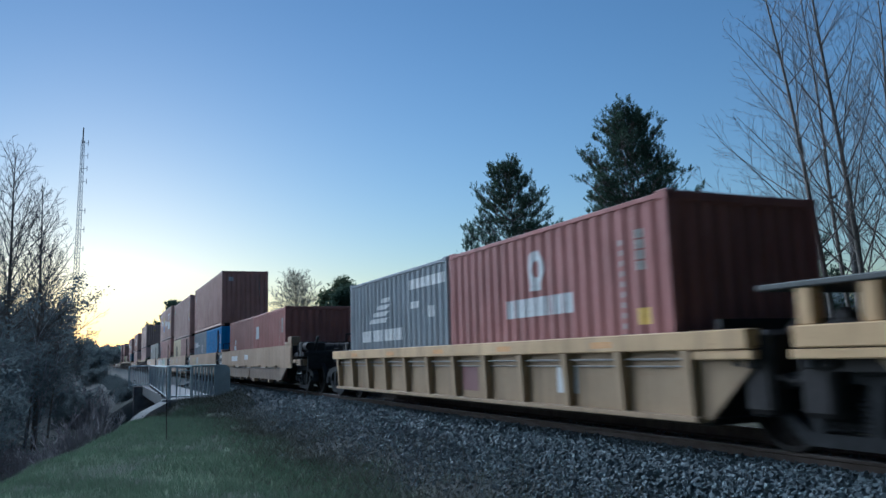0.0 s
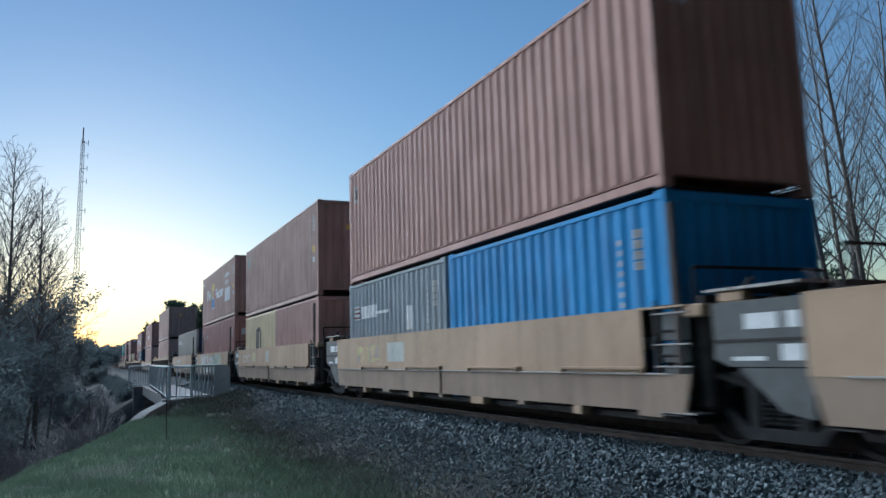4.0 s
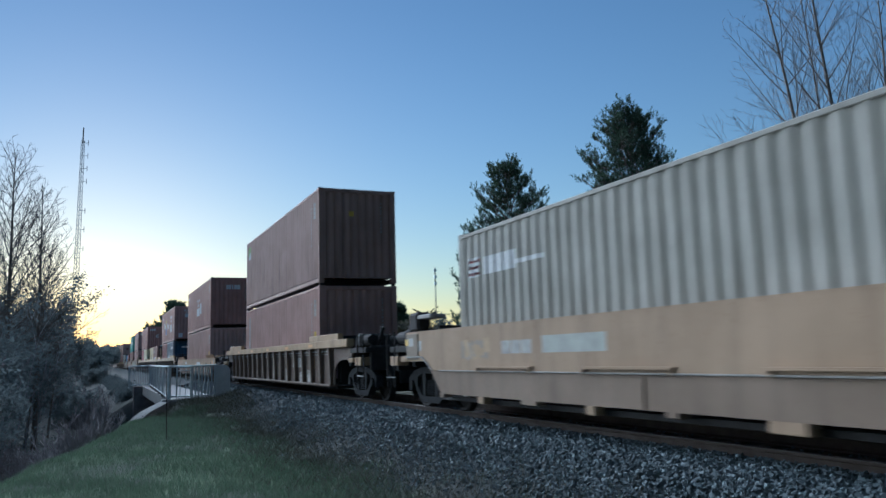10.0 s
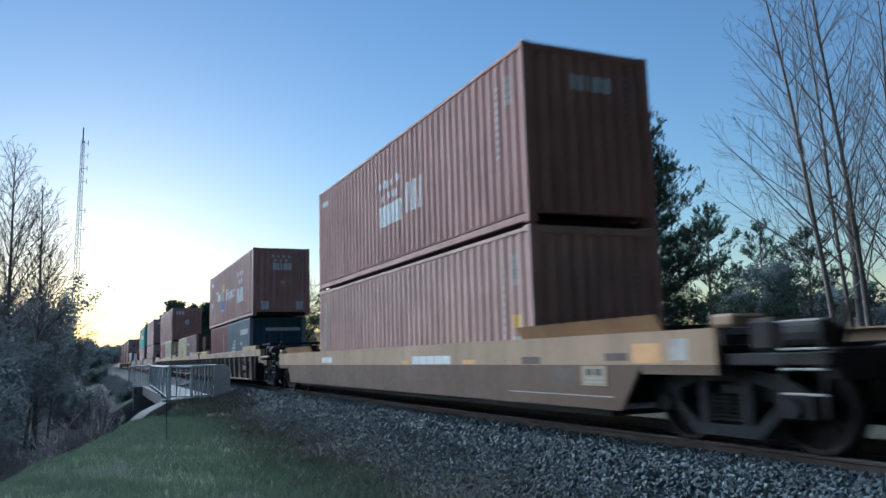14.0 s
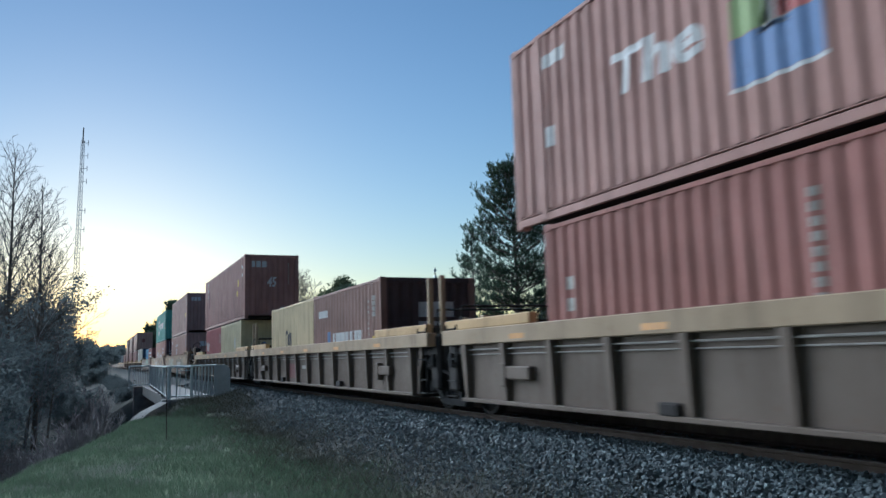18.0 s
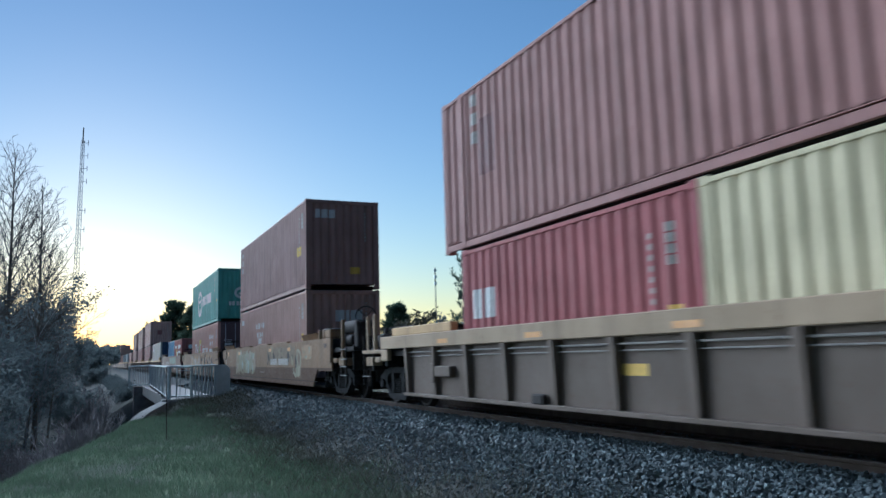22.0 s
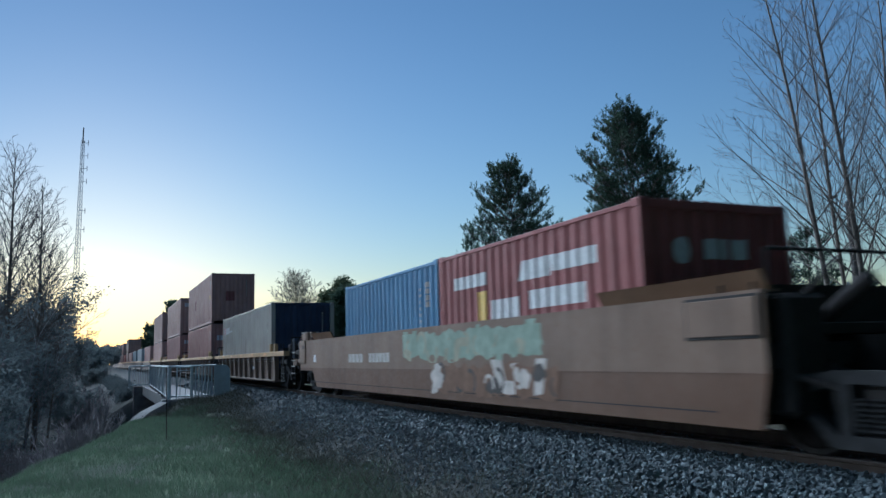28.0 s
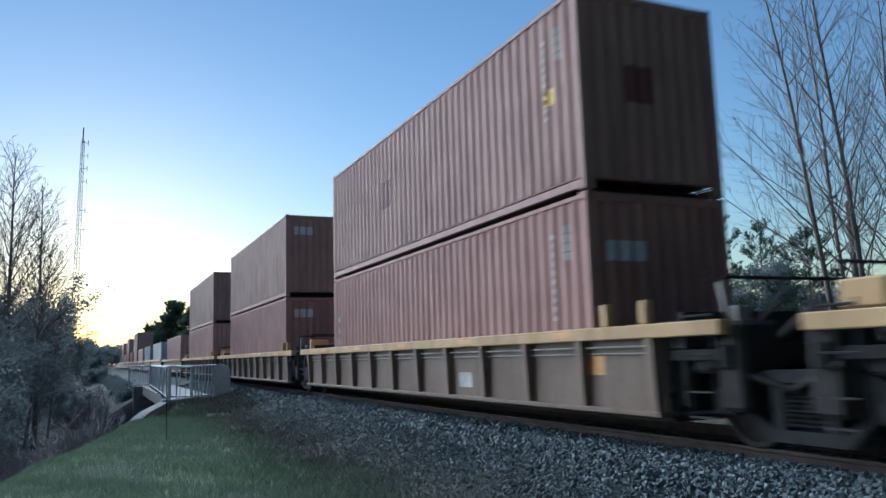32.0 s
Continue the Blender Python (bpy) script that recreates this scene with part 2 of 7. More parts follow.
def rail(side):
    prof = [(-0.076, -0.186), (0.076, -0.186), (0.076, -0.172), (0.014, -0.150), (0.009, -0.045), (0.037, -0.034), (0.037, -0.006), (0.030, 0.0),
            (-0.030, 0.0), (-0.037, -0.006), (-0.037, -0.034), (-0.009, -0.045), (-0.014, -0.150), (-0.076, -0.172)]
    ys = [-60, 0, 30, 80, 200, 500, 900]
    vs = [(px, y, pz) for y in ys for px, pz in prof]
    n = len(prof)
    fs = [(k * n + i, k * n + (i + 1) % n, (k + 1) * n + (i + 1) % n, (k + 1) * n + i) for k in range(len(ys) - 1) for i in range(n)]
    me = raw("rail", vs, fs, rail_steel)
    me.materials.append(rail_top)
    for p in me.polygons:
        if p.center.z > -0.004:
            p.material_index = 1
    ob = new("rail", me)
    ob.location = (TRACK + side * 0.755, 0, 0)
    return tagged(ob, "rusty steel rail with a polished head on gravel", "rail", "rails of the track", "structure")


for s in (-1, 1):
    rail(s)
tie_me = raw("tie", [], [], tie_wood)
tb = boxed(-1.30, 1.30, -0.115, 0.115, -0.17, 0.0, bevel=0.012)
tb.to_mesh(tie_me)
tb.free()
ties = new("track_ties")
tagged(ties, "row of creosoted wooden ties bedded in gravel", "track ties", "", "structure")
for i in range(200):
    o = part("tie", tie_me, None, ties)
    o.matrix_basis = pose(TRACK + random.uniform(-0.03, 0.03), -6 + i * 0.5 + random.uniform(-0.02, 0.02), -0.186 + random.uniform(-0.004, 0.0), 0, 0, random.uniform(-1, 1))


# ---- stones of the ballast ----
def rocks():
    shapes = []
    for k in range(14):
        bm = bmesh.new()
        for i in range(8):
            # broken pieces: few corners, flat faces
            d = Vector((random.gauss(0, 1), random.gauss(0, 1), random.gauss(0, 1))).normalized()
            bm.verts.new((d.x * 1.25, d.y * 0.95, d.z * 0.72))
        bmesh.ops.convex_hull(bm, input=bm.verts)
        bm.verts.ensure_lookup_table()
        loose = [v for v in bm.verts if not v.link_faces]
        bmesh.ops.delete(bm, geom=loose, context="VERTS")
        bmesh.ops.triangulate(bm, faces=bm.faces)
        bm.verts.index_update()
        shapes.append((np.array([v.co[:] for v in bm.verts]), np.array([[v.index for v in f.verts] for f in bm.faces])))
        bm.free()
    return shapes


def spin(n, rng):
    q = rng.normal(size=(n, 4))
    q /= np.linalg.norm(q, axis=1)[:, None]
    w, x, y, z = q.T
    return np.stack([np.stack([1 - 2 * (y * y + z * z), 2 * (x * y - z * w), 2 * (x * z + y * w)], 1),
                     np.stack([2 * (x * y + z * w), 1 - 2 * (x * x + z * z), 2 * (y * z - x * w)], 1),
                     np.stack([2 * (x * z - y * w), 2 * (y * z + x * w), 1 - 2 * (x * x + y * y)], 1)], 1)


rng = np.random.default_rng(4)
STONES = rocks()
stone_mat = islands("crushed_stone", ((0.054, 0.071, 0.080), (0.086, 0.110, 0.121), (0.070, 0.089, 0.098), (0.20, 0.25, 0.265), (0.049, 0.062, 0.068), (0.117, 0.149, 0.163)), 0.7, 40, spec=0.25)


def scatter(xs, ys, size, name, mat):
    V, F, base = [], [], 0
    which = rng.integers(0, len(STONES), len(xs))
    z = terrain(xs, ys)
    for k, (sv, sf) in enumerate(STONES):
        idx = np.where(which == k)[0]
        if not len(idx):
            continue
        m = spin(len(idx), rng)
        sc = size[idx][:, None] * rng.uniform(0.7, 1.25, (len(idx), 3))
        v = np.einsum("nij,kj->nki", m, sv) * sc[:, None, :]
        v[:, :, 0] += xs[idx][:, None]
        v[:, :, 1] += ys[idx][:, None]
        v[:, :, 2] += (z[idx] + size[idx] * 0.35)[:, None]
        n = len(sv)
        F.append((np.arange(len(idx)) * n)[:, None, None] + sf[None] + base)
        V.append(v.reshape(-1, 3))
        base += len(idx) * n
    me = big_mesh(name, np.concatenate(V), np.concatenate([f.reshape(-1, 3) for f in F]), mat)
    me.polygons.foreach_set("use_smooth", [False] * len(me.polygons))
    return me


def ballast_field(n, y0, y1, s0, s1):
    ys = y0 + (y1 - y0) * rng.random(n)
    toe = 3.35 + 0.25 * np.sin(ys * 0.9) + 0.35 * np.sin(ys * 2.3 + 1)
    q = rng.random(n)
    xs = toe + (6.36 - toe) * q ** 0.62
    # smaller stones work out towards the toe
    return xs, ys, rng.uniform(s0, s1, n) * (0.55 + 0.45 * np.clip(q * 2.2, 0, 1))


fields = [ballast_field(2500, -8, 3.0, 0.04, 0.07), ballast_field(19000, 3.0, 10.5, 0.020, 0.044), ballast_field(13000, 10.5, 22, 0.023, 0.05), ballast_field(4000, 22, 48, 0.035, 0.065)]
xs, ys, ss = (np.concatenate(c) for c in zip(*fields))
mx = rng.uniform(6.46, 8.6, 3000)
my = rng.uniform(3, 40, 3000)
keep = np.abs(mx - (TRACK + 0.755)) > 0.1
xs, ys, ss = np.concatenate([xs, mx[keep]]), np.concatenate([ys, my[keep]]), np.concatenate([ss, rng.uniform(0.02, 0.04, keep.sum())])
lx, ly = rng.uniform(1.6, 4.5, 12000), rng.uniform(5, 27, 12000)
keep = rng.random(12000) < ((lx - 1.5) / 2.8) ** 2.6 * (0.55 + 0.45 * np.sin(lx * 2.1 + ly * 1.3) * np.sin(ly * 0.8))
xs, ys, ss = np.concatenate([xs, lx[keep]]), np.concatenate([ys, ly[keep]]), np.concatenate([ss, rng.uniform(0.010, 0.034, keep.sum())])
tagged(new("ballast", scatter(xs, ys, ss, "ballast", stone_mat)), "grey crushed stone ballast heaped along the track", "gravel", "", "stuff")

# ---- grass ----
grass_mat = islands("grass_blades", ((0.098, 0.155, 0.10), (0.125, 0.182, 0.115), (0.11, 0.17, 0.108), (0.14, 0.18, 0.125), (0.125, 0.16, 0.12)), 0.9, 3, 0.3)
dry_mat = islands("dry_grass", ((0.10, 0.098, 0.082), (0.15, 0.14, 0.115), (0.075, 0.082, 0.065), (0.085, 0.108, 0.075)), 0.9, 3)


def blades(xs, ys, hgt, wid, lean, name, mat):
    n = len(xs)
    z = terrain(xs, ys) - 0.01
    a = rng.uniform(0, 2 * np.pi, n)
    dx, dy = np.cos(a) * wid, np.sin(a) * wid
    la = rng.uniform(0, 2 * np.pi, n)
    lx, ly = np.cos(la) * lean * hgt, np.sin(la) * lean * hgt
    p0 = np.stack([xs - dx, ys - dy, z], 1)
    p1 = np.stack([xs + dx, ys + dy, z], 1)
    p2 = np.stack([xs + lx * 0.35 + dx * 0.7, ys + ly * 0.35 + dy * 0.7, z + hgt * 0.6], 1)
    p3 = np.stack([xs + lx * 0.35 - dx * 0.7, ys + ly * 0.35 - dy * 0.7, z + hgt * 0.6], 1)
    p4 = np.stack([xs + lx, ys + ly, z + hgt], 1)
    v = np.stack([p0, p1, p2, p3, p4], 1).reshape(-1, 3)
    b = (np.arange(n) * 5)[:, None]
    f = np.concatenate([b + np.array([[0, 1, 2]]), b + np.array([[0, 2, 3]]), b + np.array([[3, 2, 4]])])
    return big_mesh(name, v, f, mat)


def turf_points(n, y0, y1):
    ys = rng.uniform(y0, y1, n)
    edge = np.interp(ys, [p[0] for p in EDGE], [p[1] for p in EDGE])
    hi = np.interp(ys, [6, 9, 12, 16, 20, 28], [3.9, 3.9, 3.4, 3.2, 3.2, 3.3]) - 0.9 * rng.random(n) ** 2
    xs = edge - 0.6 + (hi - edge + 0.6 + 0.4 * np.sin(ys * 1.3)) * rng.random(n)
    patch = np.sin(xs * 1.9 + 0.7 * np.sin(ys)) * np.sin(ys * 0.8 + 1.1 * xs)
    ok = patch > rng.uniform(-2.1, -0.1, n)
    return xs[ok], ys[ok]


g1 = tuple(np.concatenate(c) for c in zip(turf_points(52000, 5.5, 13), turf_points(5000, -5, 5.5)))
g2 = turf_points(50000, 13, 24.8)
gxs, gys = np.concatenate([g1[0], g2[0]]), np.concatenate([g1[1], g2[1]])
tagged(new("grass", blades(gxs, gys, rng.uniform(0.04, 0.13, len(gxs)), rng.uniform(0.002, 0.005, len(gxs)), rng.uniform(0.2, 0.9, len(gxs)), "grass", grass_mat)),
       "short green spring grass on the bank", "grass", "", "stuff")
dxs, dys = rng.uniform(-3, 4.4, 16000), rng.uniform(5, 30, 16000)
ok = np.sin(dxs * 1.3 + 2) * np.sin(dys * 0.9) > rng.uniform(-0.5, 1.2, 16000)
ok = ok & ((dxs > 2.3) | (rng.random(len(dxs)) < 0.05))
dxs, dys = dxs[ok], dys[ok]
qx, qy = rng.uniform(1.2, 4.8, 52000), rng.uniform(4.5, 27, 52000)
ok = rng.random(52000) < np.exp(-((qx - 3.4) / 0.9) ** 2)
wx, wy = rng.uniform(0.6, 4.4, 9000), 23.3 + 3.9 * rng.random(9000) ** 0.8
dxs, dys = np.concatenate([dxs, qx[ok], wx]), np.concatenate([dys, qy[ok], wy])
tagged(new("dry_grass", blades(dxs, dys, rng.uniform(0.03, 0.2, len(dxs)), rng.uniform(0.002, 0.005, len(dxs)), rng.uniform(0.5, 2.2, len(dxs)), "dry_grass", dry_mat)),
       "dead straw-coloured grass stalks beside the gravel", "dry grass", "", "stuff")


# ---- bridge: side walkway rails, edge beam, wing wall ----
bridge = new("footbridge_rail")
tagged(bridge, "galvanised pedestrian railing on the concrete bridge edge", "railing")
ZD, ZT = -0.16, 0.93
NL, NR, FR, FL = (2.18, 27.6), (4.22, 27.6), (2.66, 45.0), (1.62, 45.0)


def rail_run(a, b, n, top=ZT, low=ZD + 0.10, r=0.012):
    a, b = Vector((*a, 0)), Vector((*b, 0))
    bm = rod(bmesh.new(), a + Vector((0, 0, top)), b + Vector((0, 0, top)), 0.035)
    part("top_rail", bm, galvanised, bridge)
    part("bottom_rail", rod(bmesh.new(), a + Vector((0, 0, low)), b + Vector((0, 0, low)), 0.024), galvanised, bridge)
    me = bpy.data.meshes.new("baluster")
    bm = rod(bmesh.new(), (0, 0, low), (0, 0, top), r, seg=6)
    bm.to_mesh(me)
    bm.free()
    me.materials.append(galvanised)
    for i in range(1, n):
        p = a.lerp(b, i / n)
        part("baluster", me, None, bridge, at=(p.x, p.y, 0))


def rail_post(p, r=0.04, top=ZT):
    part("post", rod(bmesh.new(), (p[0], p[1], ZD - 0.05), (p[0], p[1], top), r), galvanised, bridge)


rail_run(NL, (3.75, 27.6), 1)
rail_run(NL, FR, 34, r=0.008)
rail_run(FL, FR, 12)
for q in (FL, FR):
    rail_post(q)
rail_post((2.24, 27.6), 0.065, ZT + 0.01)
for i in range(1, 6):
    p = (NL[0] + (FR[0] - NL[0]) * i / 6, NL[1] + (FR[1] - NL[1]) * i / 6)
    rail_post(p, 0.032)
    part("foot_block", boxed(-0.07, 0.07, -0.09, 0.09, ZD, ZD + 0.12, bevel=0.015), shade_toned_concrete, bridge, at=(p[0], p[1], 0))
# upright slats of the near panel
for i in range(8):
    part("slat", boxed(-0.028, 0.028, -0.012, 0.012, ZD + 0.02, ZT - 0.02, bevel=0.004), galvanised, bridge, at=(2.98 + 0.105 * i, 27.62, 0))
# small gate frame set in front of the panel
gate = part("gate_frame", rod(bmesh.new(), (2.45, 27.50, ZT - 0.03), (2.94, 27.50, ZT - 0.03), 0.026), galvanised, bridge, "narrow tubular gate frame")
for x, r in ((2.47, 0.026), (2.58, 0.012), (2.76, 0.012), (2.92, 0.026)):
    part("upright", rod(bmesh.new(), (x, 27.50, ZD), (x, 27.50, ZT - 0.03), r), galvanised, gate)
part("crossbar", rod(bmesh.new(), (2.47, 27.50, ZT - 0.14), (2.92, 27.50, ZT - 0.14), 0.014), galvanised, gate)
bm = bmesh.new()
arc = [(4.22 - 0.24 + 0.24 * math.sin(t), ZT + 0.02 - 0.24 + 0.24 * math.cos(t)) for t in [math.pi / 2 * i / 6 for i in range(7)]]
edge_pts = [(3.74, ZD - 0.1), (3.74, ZT + 0.02)] + arc + [(4.22, ZD - 0.1)]
f0 = [bm.verts.new((x, 27.55, z)) for x, z in edge_pts]
f1 = [bm.verts.new((x, 27.65, z)) for x, z in edge_pts]
bm.faces.new(f0)
bm.faces.new(f1[::-1])
for i in range(len(f0)):
    bm.faces.new((f0[i], f1[i], f1[(i + 1) % len(f0)], f0[(i + 1) % len(f0)]))
bmesh.ops.recalc_face_normals(bm, faces=bm.faces)
part("end_plate", bm, galvanised, bridge, "curved galvanised end plate")
bm = bmesh.new()
prism(bm, [(27.4, ZD), (45.4, ZD), (45.4, ZD - 0.45), (27.4, ZD - 0.45)], 2.3, 3.9)
tagged(part("bridge_deck", bm, concrete), "concrete bridge deck edge under the railing", "bridge deck", "", "structure")
bm = boxed(2.0, 4.4, 27.2, 27.75, -1.6, ZD + 0.02, bevel=0.03)
tagged(part("abutment_near", bm, concrete), "weathered concrete bridge abutment", "abutment", "", "structure")
# far abutment and inner wall use the concrete browned for shade under the deck
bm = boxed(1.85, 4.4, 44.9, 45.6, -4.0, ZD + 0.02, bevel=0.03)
tagged(part("abutment_far", bm, shade_toned_concrete), "concrete abutment across the brook, browned for the shade there", "abutment", "", "structure")
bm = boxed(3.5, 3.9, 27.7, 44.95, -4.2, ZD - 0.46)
tagged(part("wall_under_bridge", bm, shade_toned_concrete), "concrete wall under the bridge, browned for the shade there", "retaining wall", "", "structure")
bm = bmesh.new()
a, b = Vector((2.2, 27.5, 0)), Vector((0.15, 23.1, 0))
d = (b - a).normalized()
nrm = Vector((-d.y, d.x, 0)) * 0.16
vs = []
for p, zt in ((a, ZD), (a.lerp(b, 0.4), -0.42), (b, -1.22)):
    for q, z in ((p + nrm, zt), (p - nrm, zt), (p - nrm, -2.8), (p + nrm, -2.8)):
        vs.append(bm.verts.new((q.x, q.y, z)))
for k in (0, 4):
    for i in range(4):
        bm.faces.new((vs[k + i], vs[k + (i + 1) % 4], vs[k + 4 + (i + 1) % 4], vs[k + 4 + i]))
bm.faces.new(vs[0:4])
bm.faces.new(vs[8:12])
bmesh.ops.recalc_face_normals(bm, faces=bm.faces)
tagged(part("wing_wall", bm, concrete), "sloping concrete wing wall running into the grass", "wing wall", "", "structure")
stake = new("marker_stake")
tagged(stake, "thin dark metal stake standing in the grass", "stake")
part("shaft", rod(bmesh.new(), (1.35, 17.0, -0.7), (1.33, 17.02, 0.98), 0.012, 0.009, 6), black_steel, stake)


# ---- trees ----
bark = plain("grey_brown_bark", (0.095, 0.085, 0.075), 0.95, 0.0, 0.35, 14, 0.01)
grey_bark = plain("pale_grey_bark", (0.17, 0.15, 0.13), 0.95, 0.0, 0.35, 14, 0.01)
mast_steel = plain("dull_mast_steel", (0.10, 0.105, 0.11), 0.6, 0.3, 0.2, 3, 0)
pale_twig = plain("pale_twig_bark", (0.36, 0.32, 0.25), 0.9, 0.0, 0.25, 6, 0)
pine_bark = plain("pine_bark", (0.12, 0.095, 0.08), 0.95, 0.0, 0.35, 10, 0.012)
needles = islands("pine_needles", ((0.05, 0.078, 0.056), (0.068, 0.098, 0.066), (0.058, 0.087, 0.06), (0.08, 0.11, 0.075)), 0.8, 2, 0.4)
far_leaf = islands("far_foliage", ((0.07, 0.095, 0.05), (0.10, 0.12, 0.065), (0.06, 0.08, 0.045)), 0.85, 2, 0.4)
bud_leaf = islands("budding_twigs", ((0.22, 0.20, 0.14), (0.30, 0.27, 0.20), (0.16, 0.14, 0.10)), 0.9, 2)
# brush and cedar tones are lifted to carry the haze over the hollow
brush_mat = islands("brush_twigs", ((0.22, 0.212, 0.222), (0.25, 0.24, 0.25), (0.19, 0.182, 0.19)), 0.95, 2, 0.2)
cedar_leaf = islands("cedar_foliage", ((0.13, 0.158, 0.162), (0.138, 0.165, 0.168), (0.145, 0.172, 0.174)), 0.95, 2, 0.4)


class Tubes:
    """Collects tapered branches as one mesh."""

    def __init__(self):
        self.v, self.f, self.n = [], [], 0

    def add(self, pts, r0, r1, k=5):
        pts = [Vector(p) for p in pts]
        m = len(pts)
        for i, p in enumerate(pts):
            d = (pts[min(i + 1, m - 1)] - pts[max(i - 1, 0)]).normalized()
            s = d.orthogonal().normalized()
            t = d.cross(s)
            r = r0 + (r1 - r0) * i / (m - 1)
            for j in range(k):
                a = 2 * math.pi * j / k
                self.v.append(p + (s * math.cos(a) + t * math.sin(a)) * r)
        for i in range(m - 1):
            for j in range(k):
                a, b = self.n + i * k + j, self.n + i * k + (j + 1) % k
                self.f.append((a, b, b + k, a + k))
        self.n += m * k

    def mesh(self, name, mat):
        return big_mesh(name, [tuple(p) for p in self.v], self.f, mat)


def bent(p, d, length, n, wander, up, rnd):
    pts = [Vector(p)]
    d = Vector(d).normalized()
    for _ in range(n):
        d = (d + Vector((rnd.uniform(-1, 1), rnd.uniform(-1, 1), rnd.uniform(-1, 1))) * wander + Vector((0, 0, up))).normalized()
        pts.append(pts[-1] + d * length / n)
    return pts


def limb(tb, p, d, length, r, depth, rnd, spread, up, twig, kids=(5, 7), tips=None):
    pts = bent(p, d, length, 5 if depth else 3, 0.055, up, rnd)
    tb.add(pts, r, max(twig, r * 0.35), 6 if r > 0.08 else (4 if r > 0.025 else 3))
    if tips is not None and depth <= 1:
        tips.extend(pts[-2:])
    if depth == 0:
        return
    for i in range(rnd.randint(*kids)):
        f = rnd.uniform(0.25, 1.0)
        k = min(int(f * (len(pts) - 1)), len(pts) - 2)
        q = pts[k].lerp(pts[k + 1], f * (len(pts) - 1) - k)
        ax = (pts[k + 1] - pts[k]).normalized()
        side = (ax.orthogonal().normalized().cross(ax) * rnd.uniform(-1, 1) + ax.orthogonal() * rnd.uniform(-1, 1)).normalized()
        limb(tb, q, ax * (1 - spread) + side * spread, length * rnd.uniform(0.42, 0.62) * (1.15 - 0.5 * f), max(twig, r * rnd.uniform(0.3, 0.45) * (1.1 - 0.4 * f)), depth - 1, rnd, spread, up, twig, kids, tips)


def sweeping_tree(at, height, r, seed, label, lean=0.0, limbs=50, first=0.25, low=30, high=60, reach=0.34, twig=0.008, group="", wood=None, taper=0.8, side=0.5, rise=0.045):
    """A leafless tree whose limbs leave the trunk at a steady upward angle and carry fine forked twigs."""
    rnd = random.Random(seed)
    tree = new("bare_tree")
    tree.location = at
    tagged(tree, label, "tree", group)
    trunk, twigs = Tubes(), Tubes()
    pts = bent((0, 0, -0.4), (lean, rnd.uniform(-0.03, 0.03), 1), height, 12, 0.022, 0.012, rnd)
    trunk.add(pts, r, max(twig * 1.5, r * 0.10), 8)
    for i in range(limbs):
        f = first + (0.985 - first) * (i + rnd.random()) / limbs
        k = min(int(f * 12), 11)
        q = pts[k].lerp(pts[k + 1], f * 12 - k)
        az, el = i * 2.4 + rnd.uniform(-0.5, 0.5), radians(low + (high - low) * f + rnd.uniform(-9, 9))
        L = height * reach * ((1 - f) ** taper * 0.94 + 0.06) * rnd.uniform(0.65, 1.12)
        lp = bent(q, (math.cos(az) * math.cos(el), math.sin(az) * math.cos(el), math.sin(el)), L, 7, 0.05, rise, rnd)
        rl = max(twig * 1.3, r * (0.34 - 0.24 * f))
        twigs.add(lp, rl, twig, 5 if rl > 0.03 else 4)
        n = max(3, int(L / 0.34))
        for j in range(n):
            g = 0.14 + 0.86 * (j + rnd.random()) / n
            kk = min(int(g * 7), 6)
            c = lp[kk].lerp(lp[kk + 1], g * 7 - kk)
            ax = (lp[kk + 1] - lp[kk]).normalized()
            out = ax.cross(Vector((rnd.uniform(-1, 1), rnd.uniform(-1, 1), rnd.uniform(-1, 1)))).normalized()
            ls = min(L * (0.50 * (1 - g) + 0.10), 2.6) * rnd.uniform(0.6, 1.1)
            sub = bent(c, ax * (1 - side) + out * side, ls, 3, 0.07, 0.06, rnd)
            twigs.add(sub, max(twig, rl * 0.4 * (1.1 - g)), twig * 0.8, 3)
            for m in range(max(1, int(ls / 0.24))):
                h = rnd.uniform(0.2, 1.0)
                kk = min(int(h * 3), 2)
                c2 = sub[kk].lerp(sub[kk + 1], h * 3 - kk)
                a2 = (sub[kk + 1] - sub[kk]).normalized()
                o2 = a2.cross(Vector((rnd.uniform(-1, 1), rnd.uniform(-1, 1), rnd.uniform(-1, 1)))).normalized()
                twigs.add(bent(c2, a2 * 0.6 + o2 * 0.45, rnd.uniform(0.18, 0.55) * (1.15 - 0.5 * h), 1, 0.08, 0.06, rnd), twig * 0.85, twig * 0.6, 3)
    part("trunk", trunk.mesh("trunk", wood or bark), None, tree)
    part("crown", twigs.mesh("crown", wood or bark), None, tree)
    return tree


